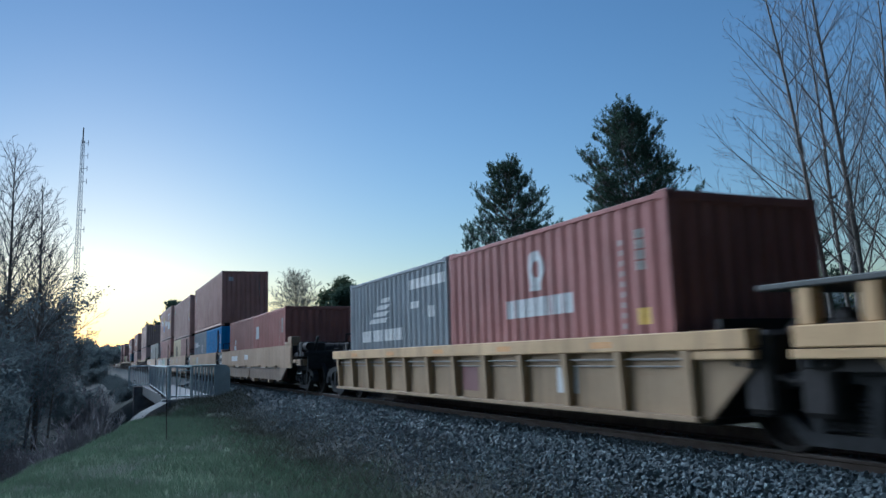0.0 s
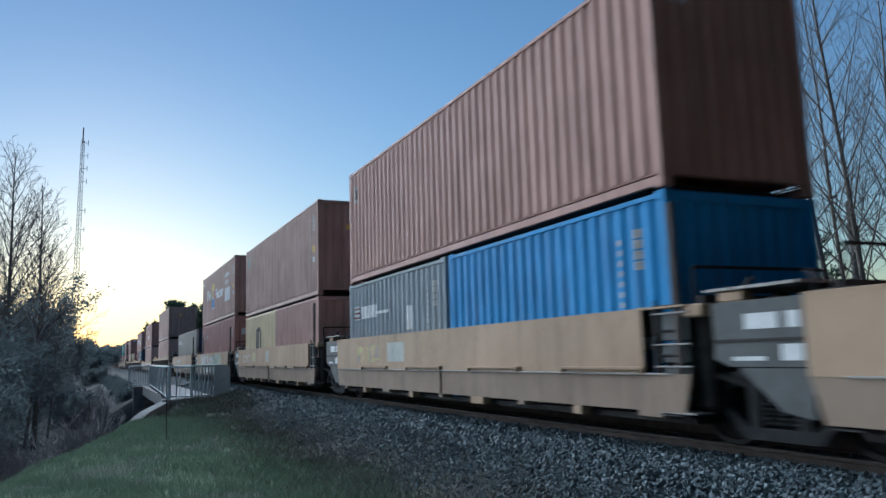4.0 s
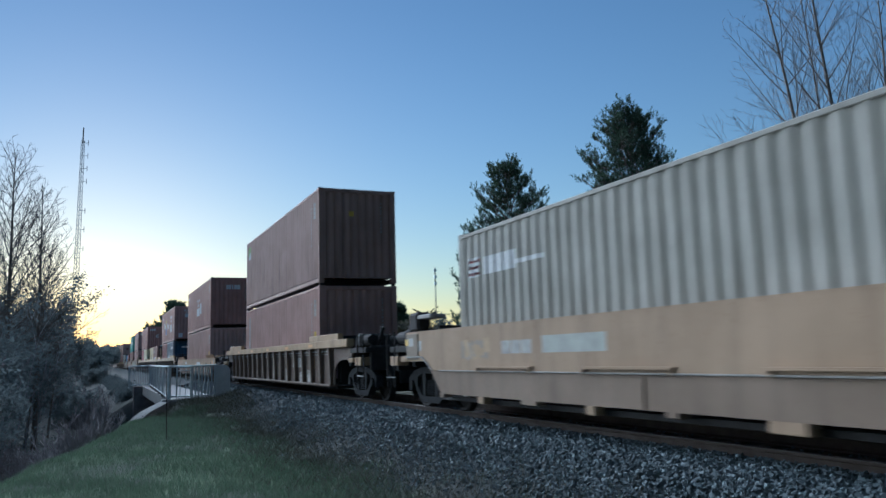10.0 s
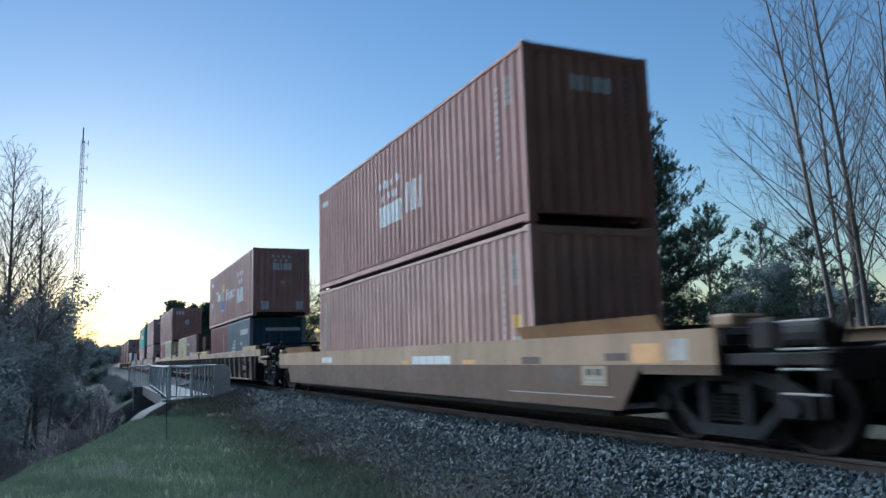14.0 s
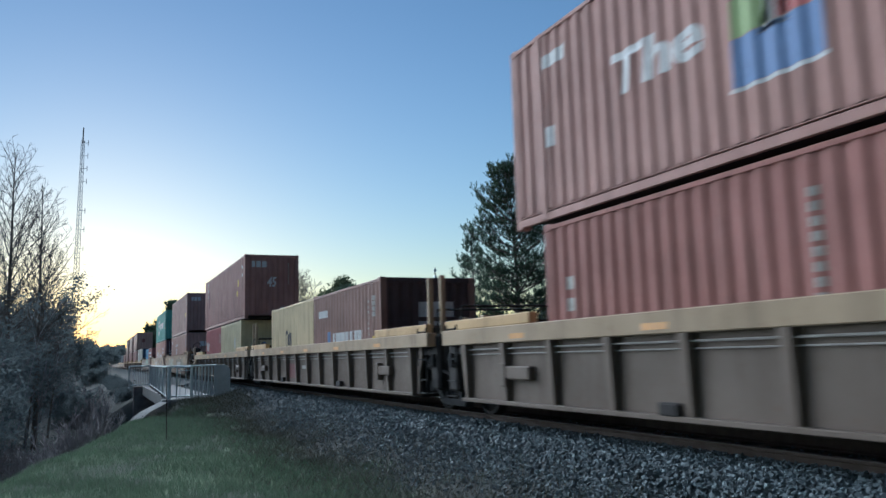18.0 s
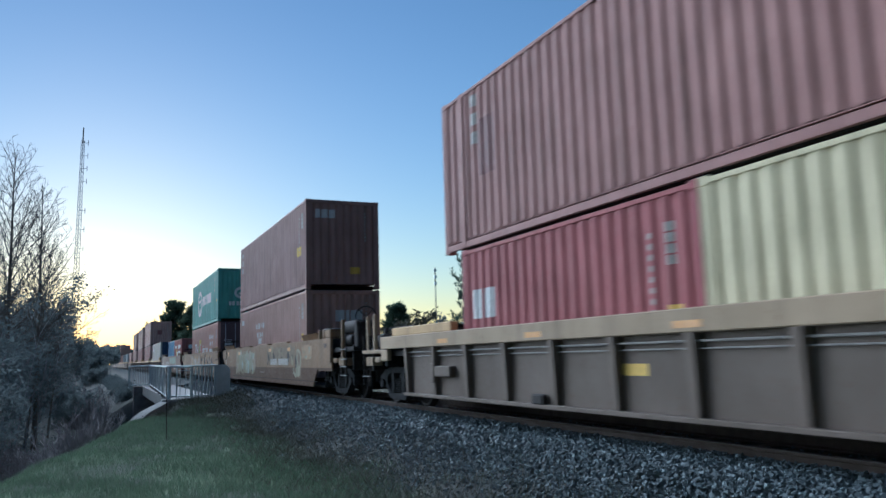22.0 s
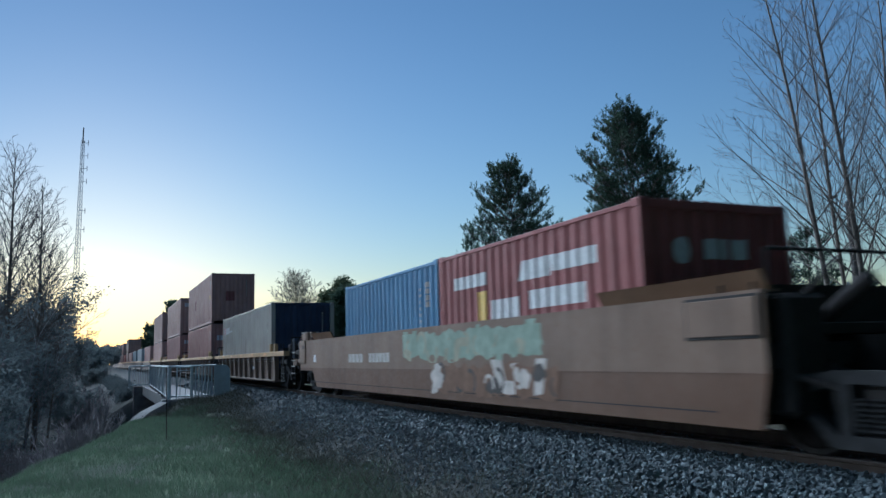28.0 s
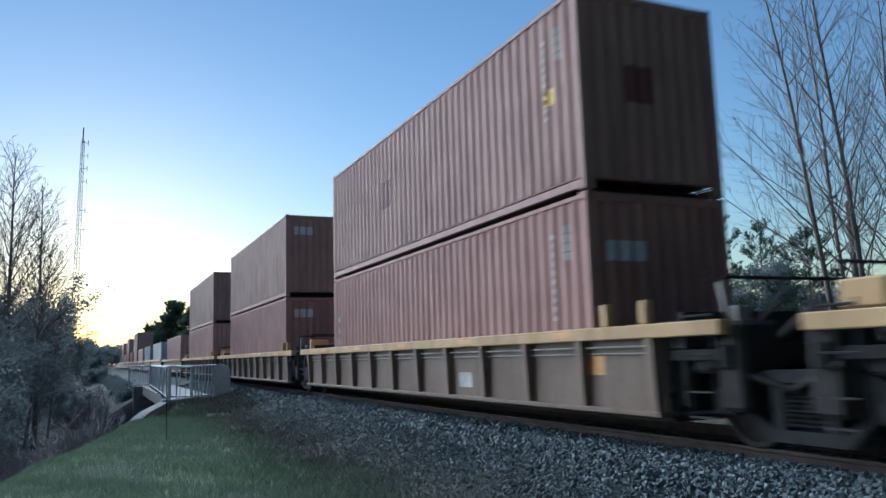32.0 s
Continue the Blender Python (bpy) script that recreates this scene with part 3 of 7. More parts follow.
def candles(shoots, length, per, needle, rngl, wide=0.10):
    """Needles set round short upright shoots, which end in a brush."""
    p0 = np.repeat(np.array([tuple(p) for p, d in shoots]), per, 0)
    ax = np.repeat(np.array([tuple(d) for p, d in shoots]), per, 0)
    n = len(p0)
    ax /= np.linalg.norm(ax, axis=1)[:, None]
    out = np.cross(ax, rngl.normal(size=(n, 3)))
    out /= np.linalg.norm(out, axis=1)[:, None] + 1e-9
    p = p0 + ax * (length * rngl.random(n) * rngl.uniform(0.6, 1.1, n))[:, None]
    d = ax * rngl.uniform(0.35, 1.0, n)[:, None] + out * rngl.uniform(0.5, 0.9, n)[:, None]
    d /= np.linalg.norm(d, axis=1)[:, None]
    s = np.cross(d, rngl.normal(size=(n, 3)))
    s /= np.linalg.norm(s, axis=1)[:, None] + 1e-9
    L = needle * rngl.uniform(0.7, 1.25, n)[:, None]
    v = np.stack([p - s * L * wide, p + s * L * wide, p + d * L], 1).reshape(-1, 3)
    return v, np.arange(3 * n).reshape(-1, 3)


def tufts(centres, radius, per, size, rngl, flat=1.0, wide=0.22):
    """Small leaf blades in clumps round the centres."""
    c = np.repeat(np.asarray(centres, float), per, 0)
    n = len(c)
    p = c + rngl.normal(size=(n, 3)) * radius * np.array([0.55, 0.55, 0.55 * flat])
    d = rngl.normal(size=(n, 3))
    d[:, 2] = np.abs(d[:, 2]) * 0.6
    d /= np.linalg.norm(d, axis=1)[:, None]
    s = np.cross(d, rngl.normal(size=(n, 3)))
    s /= np.linalg.norm(s, axis=1)[:, None] + 1e-9
    L = size * rngl.uniform(0.6, 1.3, n)[:, None]
    w = L * wide
    v = np.stack([p - s * w, p + s * w, p + d * L], 1).reshape(-1, 3)
    return v, np.arange(3 * n).reshape(-1, 3)


def pine(at, height, spread, seed, label, per=20, size=0.24, crown=0.30, mat=None, whorls=20, group="", arms=(4, 6), leaders=1, dens=0.6):
    """A pine: a straight trunk, whorled limbs turned up at the tips, and needle brushes with gaps between the limbs."""
    rnd, rl = random.Random(seed), np.random.default_rng(seed)
    tree = new("pine_tree")
    tree.location = at
    tagged(tree, label, "pine tree", group)
    tb = Tubes()
    pts = bent((0, 0, -0.4), (0, 0, 1), height, 10, 0.02, 0.05, rnd)
    tb.add(pts, height * 0.017, 0.02, 8)
    shoots = []
    for w in range(whorls):
        f = crown + (0.97 - crown) * w / (whorls - 1)
        k = min(int(f * 10), 9)
        q = pts[k].lerp(pts[k + 1], f * 10 - k)
        rel = (f - crown) / (1 - crown)
        prof = float(np.interp(rel, (0, 0.15, 0.4, 0.6, 0.76, 0.9, 1.0), (1.0, 1.0, 0.93, 0.80, 0.68, 0.46, 0.18))) * (0.92 + 0.14 * math.sin(w * 1.7 + seed))
        for i in range(rnd.randint(*arms)):
            a = i * 2.4 + w + rnd.uniform(-0.4, 0.4)
            L = spread * prof * rnd.uniform(0.6, 1.06)
            d = Vector((math.cos(a), math.sin(a), 0.08 + 0.85 * f ** 3 + rnd.uniform(-0.1, 0.15)))
            lp = bent(q + Vector((0, 0, rnd.uniform(-0.3, 0.3))), d, L, 6, 0.07, 0.055, rnd)
            tb.add(lp, 0.014 + L * 0.014, 0.008, 4)
            for j in range(int((6 + L * 7.0) * dens)):
                g = rnd.uniform(0.34, 1.0)
                kk = min(int(g * 6), 5)
                c = lp[kk].lerp(lp[kk + 1], g * 6 - kk)
                side = Vector((-math.sin(a), math.cos(a), 0)) * rnd.uniform(-1, 1) * min(L, 3.0) * 0.42 * (1.3 - 0.6 * g)
                tip = c + side + Vector((0, 0, rnd.uniform(-0.2, 0.35) + 0.2 * side.length))
                tb.add([c, tip], 0.011, 0.004, 3)
                way = Vector((math.cos(a) * 0.5, math.sin(a) * 0.5, 0.9)) + side * 0.5
                for m in range(2):
                    lean = Vector((rnd.uniform(-0.55, 0.55), rnd.uniform(-0.55, 0.55), 0))
                    shoots.append((c.lerp(tip, (1.0, 0.55)[m]), way + lean))
    for k in range(leaders):
        # twin tops
        p = pts[-1 - k] + Vector((0.9 * k * math.cos(seed), 0.9 * k * math.sin(seed), 0.0))
        for i in range(16):
            az = i * 2.4
            shoots.append((p + Vector((0, 0, 0.55 - 0.14 * i)), Vector((math.cos(az) * (0.1 + 0.05 * i), math.sin(az) * (0.1 + 0.05 * i), 1))))
    part("trunk", tb.mesh("trunk", pine_bark), None, tree)
    v, f = candles(shoots, size * 1.5, per, size * 0.7, rl, 0.14)
    part("crown", big_mesh("crown", v, f, mat or needles), None, tree)
    return tree


def far_tree(at, height, width, seed, mat, label, per=22, size=0.5, kind="tree"):
    """A tree far behind the line: trunk, limbs and an uneven crown of leaf clumps."""
    rnd, rl = random.Random(seed), np.random.default_rng(seed)
    tree = new("far_tree")
    tree.location = at
    tagged(tree, label, kind)
    tb, tips = Tubes(), []
    tr = bent((0, 0, -0.5), (0, 0, 1), height * 0.8, 7, 0.05, 0.04, rnd)
    tb.add(tr, height * 0.018, 0.04, 6)
    for i in range(15):
        f = rnd.uniform(0.16, 1)
        k = min(int(f * 7), 6)
        a = rnd.uniform(0, 6.28)
        L = width * (1.15 - 0.75 * f) * rnd.uniform(0.6, 1.1)
        limb(tb, tr[k].lerp(tr[k + 1], f * 7 - k), (math.cos(a), math.sin(a), rnd.uniform(0.3, 0.9)), L, height * 0.007, 1, rnd, 0.5, 0.05, 0.02, (4, 6), tips)
    part("trunk", tb.mesh("trunk", bark), None, tree)
    v, f = tufts([tuple(c) for c in tips], width * 0.15, int(per * 0.36), size * 1.15, rl)
    part("crown", big_mesh("crown", v, f, mat), None, tree)
    return tree


def along(px, dist):
    """A place on the ground at a compass angle from the eye, in degrees right of the camera's heading."""
    a = radians(YAW + px)
    x, y = math.sin(a) * dist, math.cos(a) * dist
    return (x, y, float(terrain(x, y)))


pine(along(5.5, 52), 14.6, 4.5, 11, "tall white pine with open lower branches behind the track", whorls=19, crown=0.2, per=13, size=0.23, arms=(6, 8), dens=1.0)
pine(along(2.2, 60), 11.0, 2.3, 8, "smaller white pine with ragged branches behind the track", whorls=12, crown=0.2, per=11, size=0.28)
pine(along(14.3, 44), 15.3, 4.9, 5, "tall dense white pine behind the track", whorls=24, crown=0.14, per=13, size=0.22, arms=(8, 10), leaders=3, dens=1.0)
pine(along(9.6, 56), 8.8, 2.6, 24, "low spreading pine behind the track", whorls=9, crown=0.15, per=10, size=0.30)
pine(along(19.0, 50), 10.2, 3.2, 21, "low spreading pine behind the track", whorls=11, crown=0.2, per=10, size=0.30)
pine(along(25.2, 48), 8.2, 3.0, 22, "low spreading pine behind the track", whorls=9, crown=0.15, per=10, size=0.30)
pine(along(22.5, 58), 10.0, 3.0, 23, "low spreading pine behind the track", whorls=9, crown=0.15, per=10, size=0.30)
for i, (ang, dist, h, r, lean, low, first) in enumerate(((26.9, 31, 17.5, 0.12, -0.14, 26, 0.26), (27.9, 32.5, 17.0, 0.10, -0.10, 30, 0.22), (28.8, 31, 18.5, 0.13, -0.03, 45, 0.2), (30.0, 33, 17, 0.12, 0.02, 45, 0.2), (31.8, 34, 17, 0.13, 0.03, 45, 0.2))):
    sweeping_tree(along(ang, dist), h, r, 40 + i, "tall leafless tree with fine upswept twigs", lean, 34, first, low, 60, 0.42, 0.0055, "bare trees behind the track", wood=grey_bark, taper=0.75, side=0.45, rise=0.03)
for i, (ang, dist, h, r, lean) in enumerate(((-29.55, 44, 14.7, 0.17, 0.0), (-27.75, 46, 13.5, 0.15, 0.015), (-28.3, 47, 10.8, 0.08, 0.10), (-31.5, 40, 12.0, 0.15, 0.0), (-27.0, 50, 7.6, 0.06, 0.08))):
    at = along(ang, dist)
    sweeping_tree(at, h - at[2] - 2.6, r, 60 + i, "slim leafless tree against the evening sky", lean, 46, 0.34, 24, 62, 0.44, 0.0095, "bare trees by the brook", taper=0.6, side=0.45)

pine(along(-19.3, 175), 13.6, 5.2, 31, "dark rounded pine beyond the far end of the train", per=12, size=0.85, whorls=14, crown=0.1)
pine(along(-20.6, 190), 9.4, 4.6, 35, "dark pine beyond the far end of the train", per=12, size=0.85, whorls=12, crown=0.1)
pine(along(-18.0, 160), 12, 3.4, 32, "dark pine beyond the far end of the train", per=12, size=0.8, whorls=12, crown=0.1)
sweeping_tree(along(-10.7, 130), 15.6, 0.22, 33, "pale leafless tree with a rounded crown far behind the track", 0.0, 90, 0.14, 10, 60, 0.52, 0.032, wood=pale_twig, taper=0.4, side=0.55)
far_tree(along(-8.3, 120), 15.4, 5.6, 34, far_leaf, "green tree far behind the track", 130, 0.42)
for i in range(9):
    ang = -16.8 + i * 1.9
    dist = 130 + 25 * math.sin(i * 2.1)
    if i % 2 == 1 or i == 0:
        pine(along(ang, dist), 10.5 + 2 * math.sin(i * 1.3), 3.4, 80 + i, "pine in the tree line behind the track", 10, 0.75)
    else:
        far_tree(along(ang, dist), 8.0 + 1.6 * math.sin(i * 1.7), 4.0, 80 + i, far_leaf if i % 2 else bud_leaf, "tree in the line behind the track", 20, 0.5)
for i in range(14):
    ang = -3.5 + i * 2.8
    dist = 105 + 18 * math.sin(i * 2.7)
    far_tree(along(ang, dist), 7.0 + 1.5 * math.sin(i * 1.9), 4.2, 120 + i, cedar_leaf if i % 3 else bud_leaf, "low tree in the scrub behind the track", 20, 0.5)


for i in range(9):
    far_tree(along(19.5 + i * 1.7, 62 + 4 * math.sin(i * 2.3)), 6.0 + 1.1 * math.sin(i * 1.7), 3.6, 150 + i, cedar_leaf if i % 3 else far_leaf, "low bushy tree in the scrub behind the track", 26, 0.35)


far_tree(along(22.6, 54), 8.3, 4.2, 161, cedar_leaf, "dense blue-green cedar behind the track", 60, 0.3)


# ---- brush on the near side ----
def shrub(at, height, width, seed, label, leafy, per=14, size=0.22, fill=0):
    rnd, rl = random.Random(seed), np.random.default_rng(seed)
    ob = new("shrub")
    ob.location = at
    tagged(ob, label, "shrub", "brush by the brook")
    tb, tips = Tubes(), []
    for i in range(rnd.randint(5, 7)):
        a, o = rnd.uniform(0, 6.28), rnd.uniform(0, width * 0.35)
        limb(tb, (math.cos(a) * o, math.sin(a) * o, -0.3), (math.cos(a) * 0.22, math.sin(a) * 0.22, 1), height * rnd.uniform(0.6, 1.0), 0.03, 2, rnd, 0.36, 0.03, 0.006 + 0.0002 * at[1], (3, 3) if leafy else (3, 4), tips)
    part("branchwork", tb.mesh("branchwork", brush_mat), None, ob)
    if leafy:
        for i in range(fill):
            # leaves fill the body as well as the branch tips
            t, a, o = rnd.random(), rnd.uniform(0, 6.28), rnd.random() ** 0.5
            o *= width * 0.75 * math.sqrt(max(0.0, 1 - t * t))
            tips.append(Vector((math.cos(a) * o, math.sin(a) * o, t * height * 0.98)))
        v, f = tufts([tuple(c) for c in tips], width * 0.2, int(per * 1.9), size * 0.78, rl, 1.0, 0.3)
        part("foliage", big_mesh("foliage", v, f, leafy), None, ob)
    return ob


k = 0
for row, (dist, top, step, stop) in enumerate(((30, 2.0, 1.5, -31.0), (38, 3.8, 1.2, -29.2), (48, 5.2, 0.8, -27.6), (62, 6.2, 0.6, -26.5), (84, 7.0, 0.5, -25.2))):
    ang = -36.0
    while ang < stop:
        at = along(ang + 0.3 * math.sin(k * 3.1), dist + 3 * math.sin(k * 1.9))
        crest = top * (1.0 - 0.62 * float(smooth(-27.2, -24.4, ang))) + 0.5 * math.sin(k * 2.3)
        shrub(at, max(1.0, (crest - at[2]) * (0.72 if row < 1 else 0.82)), 2.0, 200 + k, "dense tangled grey-green brush in the hollow", cedar_leaf, 9, 0.19 if row < 3 else 0.26, 70)
        ang += step
        k += 1
for i in range(34):
    ang = -33 + 9.6 * ((i * 0.618) % 1)
    dist = 17 + 26 * ((i * 0.377) % 1)
    at = along(ang, dist)
    if at[2] < -0.95:
        shrub(at, 0.9 + 0.8 * ((i * 0.23) % 1), 1.2, 300 + i, "low leafless grey scrub in the hollow", None)
for i in range(16):
    at = along(-26.0 + 3.6 * ((i * 0.618) % 1), 22 + 5.0 * ((i * 0.377) % 1))
    if at[2] < -0.9:
        shrub(at, 0.7 + 0.5 * ((i * 0.23) % 1), 1.0, 330 + i, "low leafless grey scrub in the hollow", None)
for i in range(48):
    ang = -30 + 6.6 * ((i * 0.618) % 1)
    dist = 44 + 50 * ((i * 0.377) % 1)
    at = along(ang, dist)
    if at[0] < 0.6:
        shrub(at, 1.1 + 0.9 * ((i * 0.23) % 1), 1.4, 400 + i, "low tangled grey scrub beyond the hollow", cedar_leaf if i % 2 else None, 8, 0.14)
for i in range(16):
    at = along(-25.0 + 0.125 * i, 105 + 9 * i)
    shrub(at, 4.0 + 0.10 * i + 0.5 * math.sin(i * 2.2), 2.6, 350 + i, "brush along the far end of the line", cedar_leaf, 14, 0.45)
for i in range(26):
    at = along(-24.3 + 2.3 * ((i * 0.618) % 1), 47 + 70 * ((i * 0.377) % 1))
    if at[0] < 3.2 and at[1] > 46.5:
        shrub(at, 0.35 + 0.4 * ((i * 0.23) % 1), 1.6, 500 + i, "low weeds and dead stalks on the verge", cedar_leaf, 8, 0.14)
for i in range(10):
    at = along(-23.9 + 0.33 * i, 420 + 30 * math.sin(i * 1.7))
    far_tree(at, 9.0 + 2.0 * math.sin(i * 2.9), 5.0, 380 + i, cedar_leaf, "distant tree on the skyline", 20, 1.0)


# ---- unseen trees added at the camera's back to shut off the eastern sky ----
def sky_block_wood():
    rl, rnd = np.random.default_rng(77), random.Random(77)
    tb, tips = Tubes(), []
    for i in range(96):
        x, y = -34 + 78 * (i + rnd.random()) / 70, -7 - 9 * rnd.random()
        if abs(x - TRACK) < 4.5:
            y -= 16
        if i >= 70:
            # and beside the far rail, out of view
            x, y = 15 + 22 * rnd.random(), -6 + 12 * rnd.random()
        h = rnd.uniform(25, 30)
        z = float(terrain(x, y))
        tr = bent((x, y, z - 0.4), (0, 0, 1), h * 0.8, 5, 0.05, 0.04, rnd)
        tb.add(tr, 0.2, 0.05, 6)
        for j in range(80):
            a, f = rnd.uniform(0, 6.28), rnd.random()
            r = 3.0 * (1.1 - 0.6 * f) * rnd.random() ** 0.5
            tips.append((x + r * math.cos(a), y + r * math.sin(a), z + 0.6 + f * (h - 1.0)))
    v, f = tufts(tips, 0.9, 15, 1.0, rl)
    wood = new("unseen_wood")
    tagged(wood, "dense dark trees added unseen behind the viewpoint to block sky", "woods", "", "stuff")
    part("trunks", tb.mesh("trunks", bark), None, wood)
    part("foliage", big_mesh("foliage", v, f, needles), None, wood)


sky_block_wood()


# ---- masts ----
def lattice_mast(at, height, w0, w1, label, steps, whip=6.0):
    mast = new("lattice_mast")
    mast.location = at
    tagged(mast, label, "radio mast")
    legs = [(math.cos(a), math.sin(a)) for a in (0.5, 0.5 + 2.094, 0.5 + 4.189)]
    for c, s in legs:
        part("leg", rod(bmesh.new(), (c * w0, s * w0, -1), (c * w1, s * w1, height), 0.05, 0.04, 6), mast_steel, mast)
    tb = Tubes()
    for i in range(steps):
        f0, f1 = i / steps, (i + 1) / steps
        a0, a1 = w0 + (w1 - w0) * f0, w0 + (w1 - w0) * f1
        for j in range(3):
            p, q = legs[j], legs[(j + 1) % 3]
            tb.add([(p[0] * a0, p[1] * a0, height * f0), (q[0] * a1, q[1] * a1, height * f1)], 0.028, 0.028, 4)
            tb.add([(p[0] * a1, p[1] * a1, height * f1), (q[0] * a1, q[1] * a1, height * f1)], 0.028, 0.028, 4)
    part("bracing", tb.mesh("bracing", mast_steel), None, mast)
    if whip:
        part("antenna", rod(bmesh.new(), (0, 0, height - 0.5), (0, 0, height + whip), 0.13, 0.10, 8), black_steel, mast)
        for i in range(7):
            z = height * (0.99 - 0.055 * i) if i < 4 else height * (0.70 - 0.08 * (i - 4))
            part("dipole", rod(bmesh.new(), (0.2, 0, z), (0.9, -0.1, z), 0.04, seg=5), mast_steel, mast)
            part("dipole", rod(bmesh.new(), (0.9, -0.1, z - 0.5), (0.9, -0.1, z + 0.5), 0.05, seg=5), mast_steel, mast)
    return mast


tower = lattice_mast(along(-25.72, 150), 43.0, 0.66, 0.32, "tall galvanised lattice radio mast beyond the trees", 50, 2.4)
tower.rotation_euler = (0, radians(0.8), 0)
small = lattice_mast(along(-0.64, 210), 25.5, 0.3, 0.2, "thin distant lattice antenna mast", 18, 0)
for z in (25.0, 23.2, 21.5):
    part("panel_antenna", boxed(-0.3, 0.3, -0.25, 0.25, z - 0.7, z + 0.1), galvanised, small)
pole = new("utility_pole")
pole.location = along(28.15, 40)
tagged(pole, "plain grey pole among the bare trees", "pole")
part("shaft", rod(bmesh.new(), (0, 0, -0.5), (0, 0, 8.3), 0.16, 0.14, 12), pole_wood, pole)


# ---- words and numbers that can be read ----
def words(text, shear=0.0):
    c = bpy.data.curves.new("lettering", "FONT")
    c.body, c.size, c.shear, c.resolution_u, c.offset = text, 1.0, shear, 3, 0.028
    ob = bpy.data.objects.new("lettering", c)
    scene.collection.objects.link(ob)
    me = bpy.data.meshes.new_from_object(ob.evaluated_get(bpy.context.evaluated_depsgraph_get()))
    bpy.data.objects.remove(ob)
    w = max(v.co.x for v in me.vertices)
    return me, w


# ---- containers ----
PITCH_SIDE, DEEP = 0.278, 0.036
BREAKS = (0.0, 0.070, 0.139, 0.209)


def wave(s, depth=DEEP, pitch=PITCH_SIDE):
    """How far a corrugated sheet lies behind its outer face, s metres along it."""
    u = (s % pitch) / pitch * 0.278
    if u < 0.070:
        return 0.0
    if u < 0.139:
        return depth * (u - 0.070) / 0.069
    if u < 0.209:
        return depth
    return depth * (1 - (u - 0.209) / 0.069)


def cuts(lo, hi, pitch=PITCH_SIDE):
    out, k = [], math.floor(lo / pitch)
    while k * pitch < hi:
        out += [k * pitch + b * pitch / 0.278 for b in BREAKS]
        k += 1
    return [c for c in out if lo < c < hi]


SHEETS = {}


def sheet(length, z0, z1, mat, pitch=PITCH_SIDE, depth=DEEP):
    """An upright corrugated sheet: runs along local x from 0, its outer face looks to local -y."""
    key = (length, z0, z1, mat.name, pitch)
    if key not in SHEETS:
        ss = [0.0] + cuts(0, length, pitch) + [length]
        vs = [(s, wave(s, depth, pitch), z) for s in ss for z in (z0, z1)]
        fs = [(2 * i, 2 * i + 2, 2 * i + 3, 2 * i + 1) for i in range(len(ss) - 1)]
        SHEETS[key] = raw("sheet", vs, fs, mat)
    return SHEETS[key]


def on_sheet(bm, pitch, depth, s0):
    """Lays flat marks, drawn in the sheet's own x and z, onto its corrugations."""
    if not bm.verts:
        return
    lo, hi = min(v.co.x for v in bm.verts), max(v.co.x for v in bm.verts)
    for c in cuts(lo + s0, hi + s0, pitch):
        bmesh.ops.bisect_plane(bm, geom=bm.verts[:] + bm.edges[:] + bm.faces[:], plane_co=(c - s0, 0, 0), plane_no=(1, 0, 0), dist=1e-5)
    for v in bm.verts:
        v.co.y = wave(v.co.x + s0 - (1e-6), depth, pitch) - 0.004


def draw_marks(marks):
    """A bmesh for each plain mark: bars, slanted bars, discs, rings, words."""
    out = []
    for kind, a, b, w, h, mat, *rest in marks:
        bm = bmesh.new()
        out.append((bm, mat))
        if kind == "bar":
            sk = rest[0] if rest else 0.0
            bm.faces.new([bm.verts.new((x, 0, z)) for x, z in ((a, b), (a + w, b), (a + w + sk * h, b + h), (a + sk * h, b + h))])
        elif kind == "disc":
            bm.faces.new([bm.verts.new((a + w / 2 * math.cos(t), 0, b + h / 2 * math.sin(t))) for t in [2 * math.pi * i / 14 for i in range(14)]])
        elif kind == "arch":
            # a thick hoop on two straight legs
            t, n = rest[0], 8
            zc = b + h - w / 2
            o = [(a, b)] + [(a + w / 2 - w / 2 * math.cos(math.pi * i / n), zc + w / 2 * math.sin(math.pi * i / n)) for i in range(n + 1)] + [(a + w, b)]
            q = [(a + t, b)] + [(a + w / 2 - (w / 2 - t) * math.cos(math.pi * i / n), zc + (w / 2 - t) * math.sin(math.pi * i / n)) for i in range(n + 1)] + [(a + w - t, b)]
            o, q = ([bm.verts.new((x, 0, z)) for x, z in r] for r in (o, q))
            for i in range(len(o) - 1):
                bm.faces.new((o[i], o[i + 1], q[i + 1], q[i]))
        elif kind == "ring":
            n, thick = 20, rest[0]
            o = [bm.verts.new((a + w / 2 * math.cos(2 * math.pi * i / n), 0, b + h / 2 * math.sin(2 * math.pi * i / n))) for i in range(n)]
            q = [bm.verts.new((a + (w / 2 - thick) * math.cos(2 * math.pi * i / n), 0, b + (h / 2 - thick) * math.sin(2 * math.pi * i / n))) for i in range(n)]
            for i in range(n):
                bm.faces.new((o[i], o[(i + 1) % n], q[(i + 1) % n], q[i]))
        elif kind == "word":
            me, width = rest[0]
            t = bmesh.new()
            t.from_mesh(me)
            for v in t.verts:
                v.co = (a + v.co.x * w / width, 0, b + v.co.y * h / 0.72)
            tmp = bpy.data.meshes.new("lettering")
            t.to_mesh(tmp)
            t.free()
            bm.from_mesh(tmp)
            bpy.data.meshes.remove(tmp)
    return out


CAST = {}


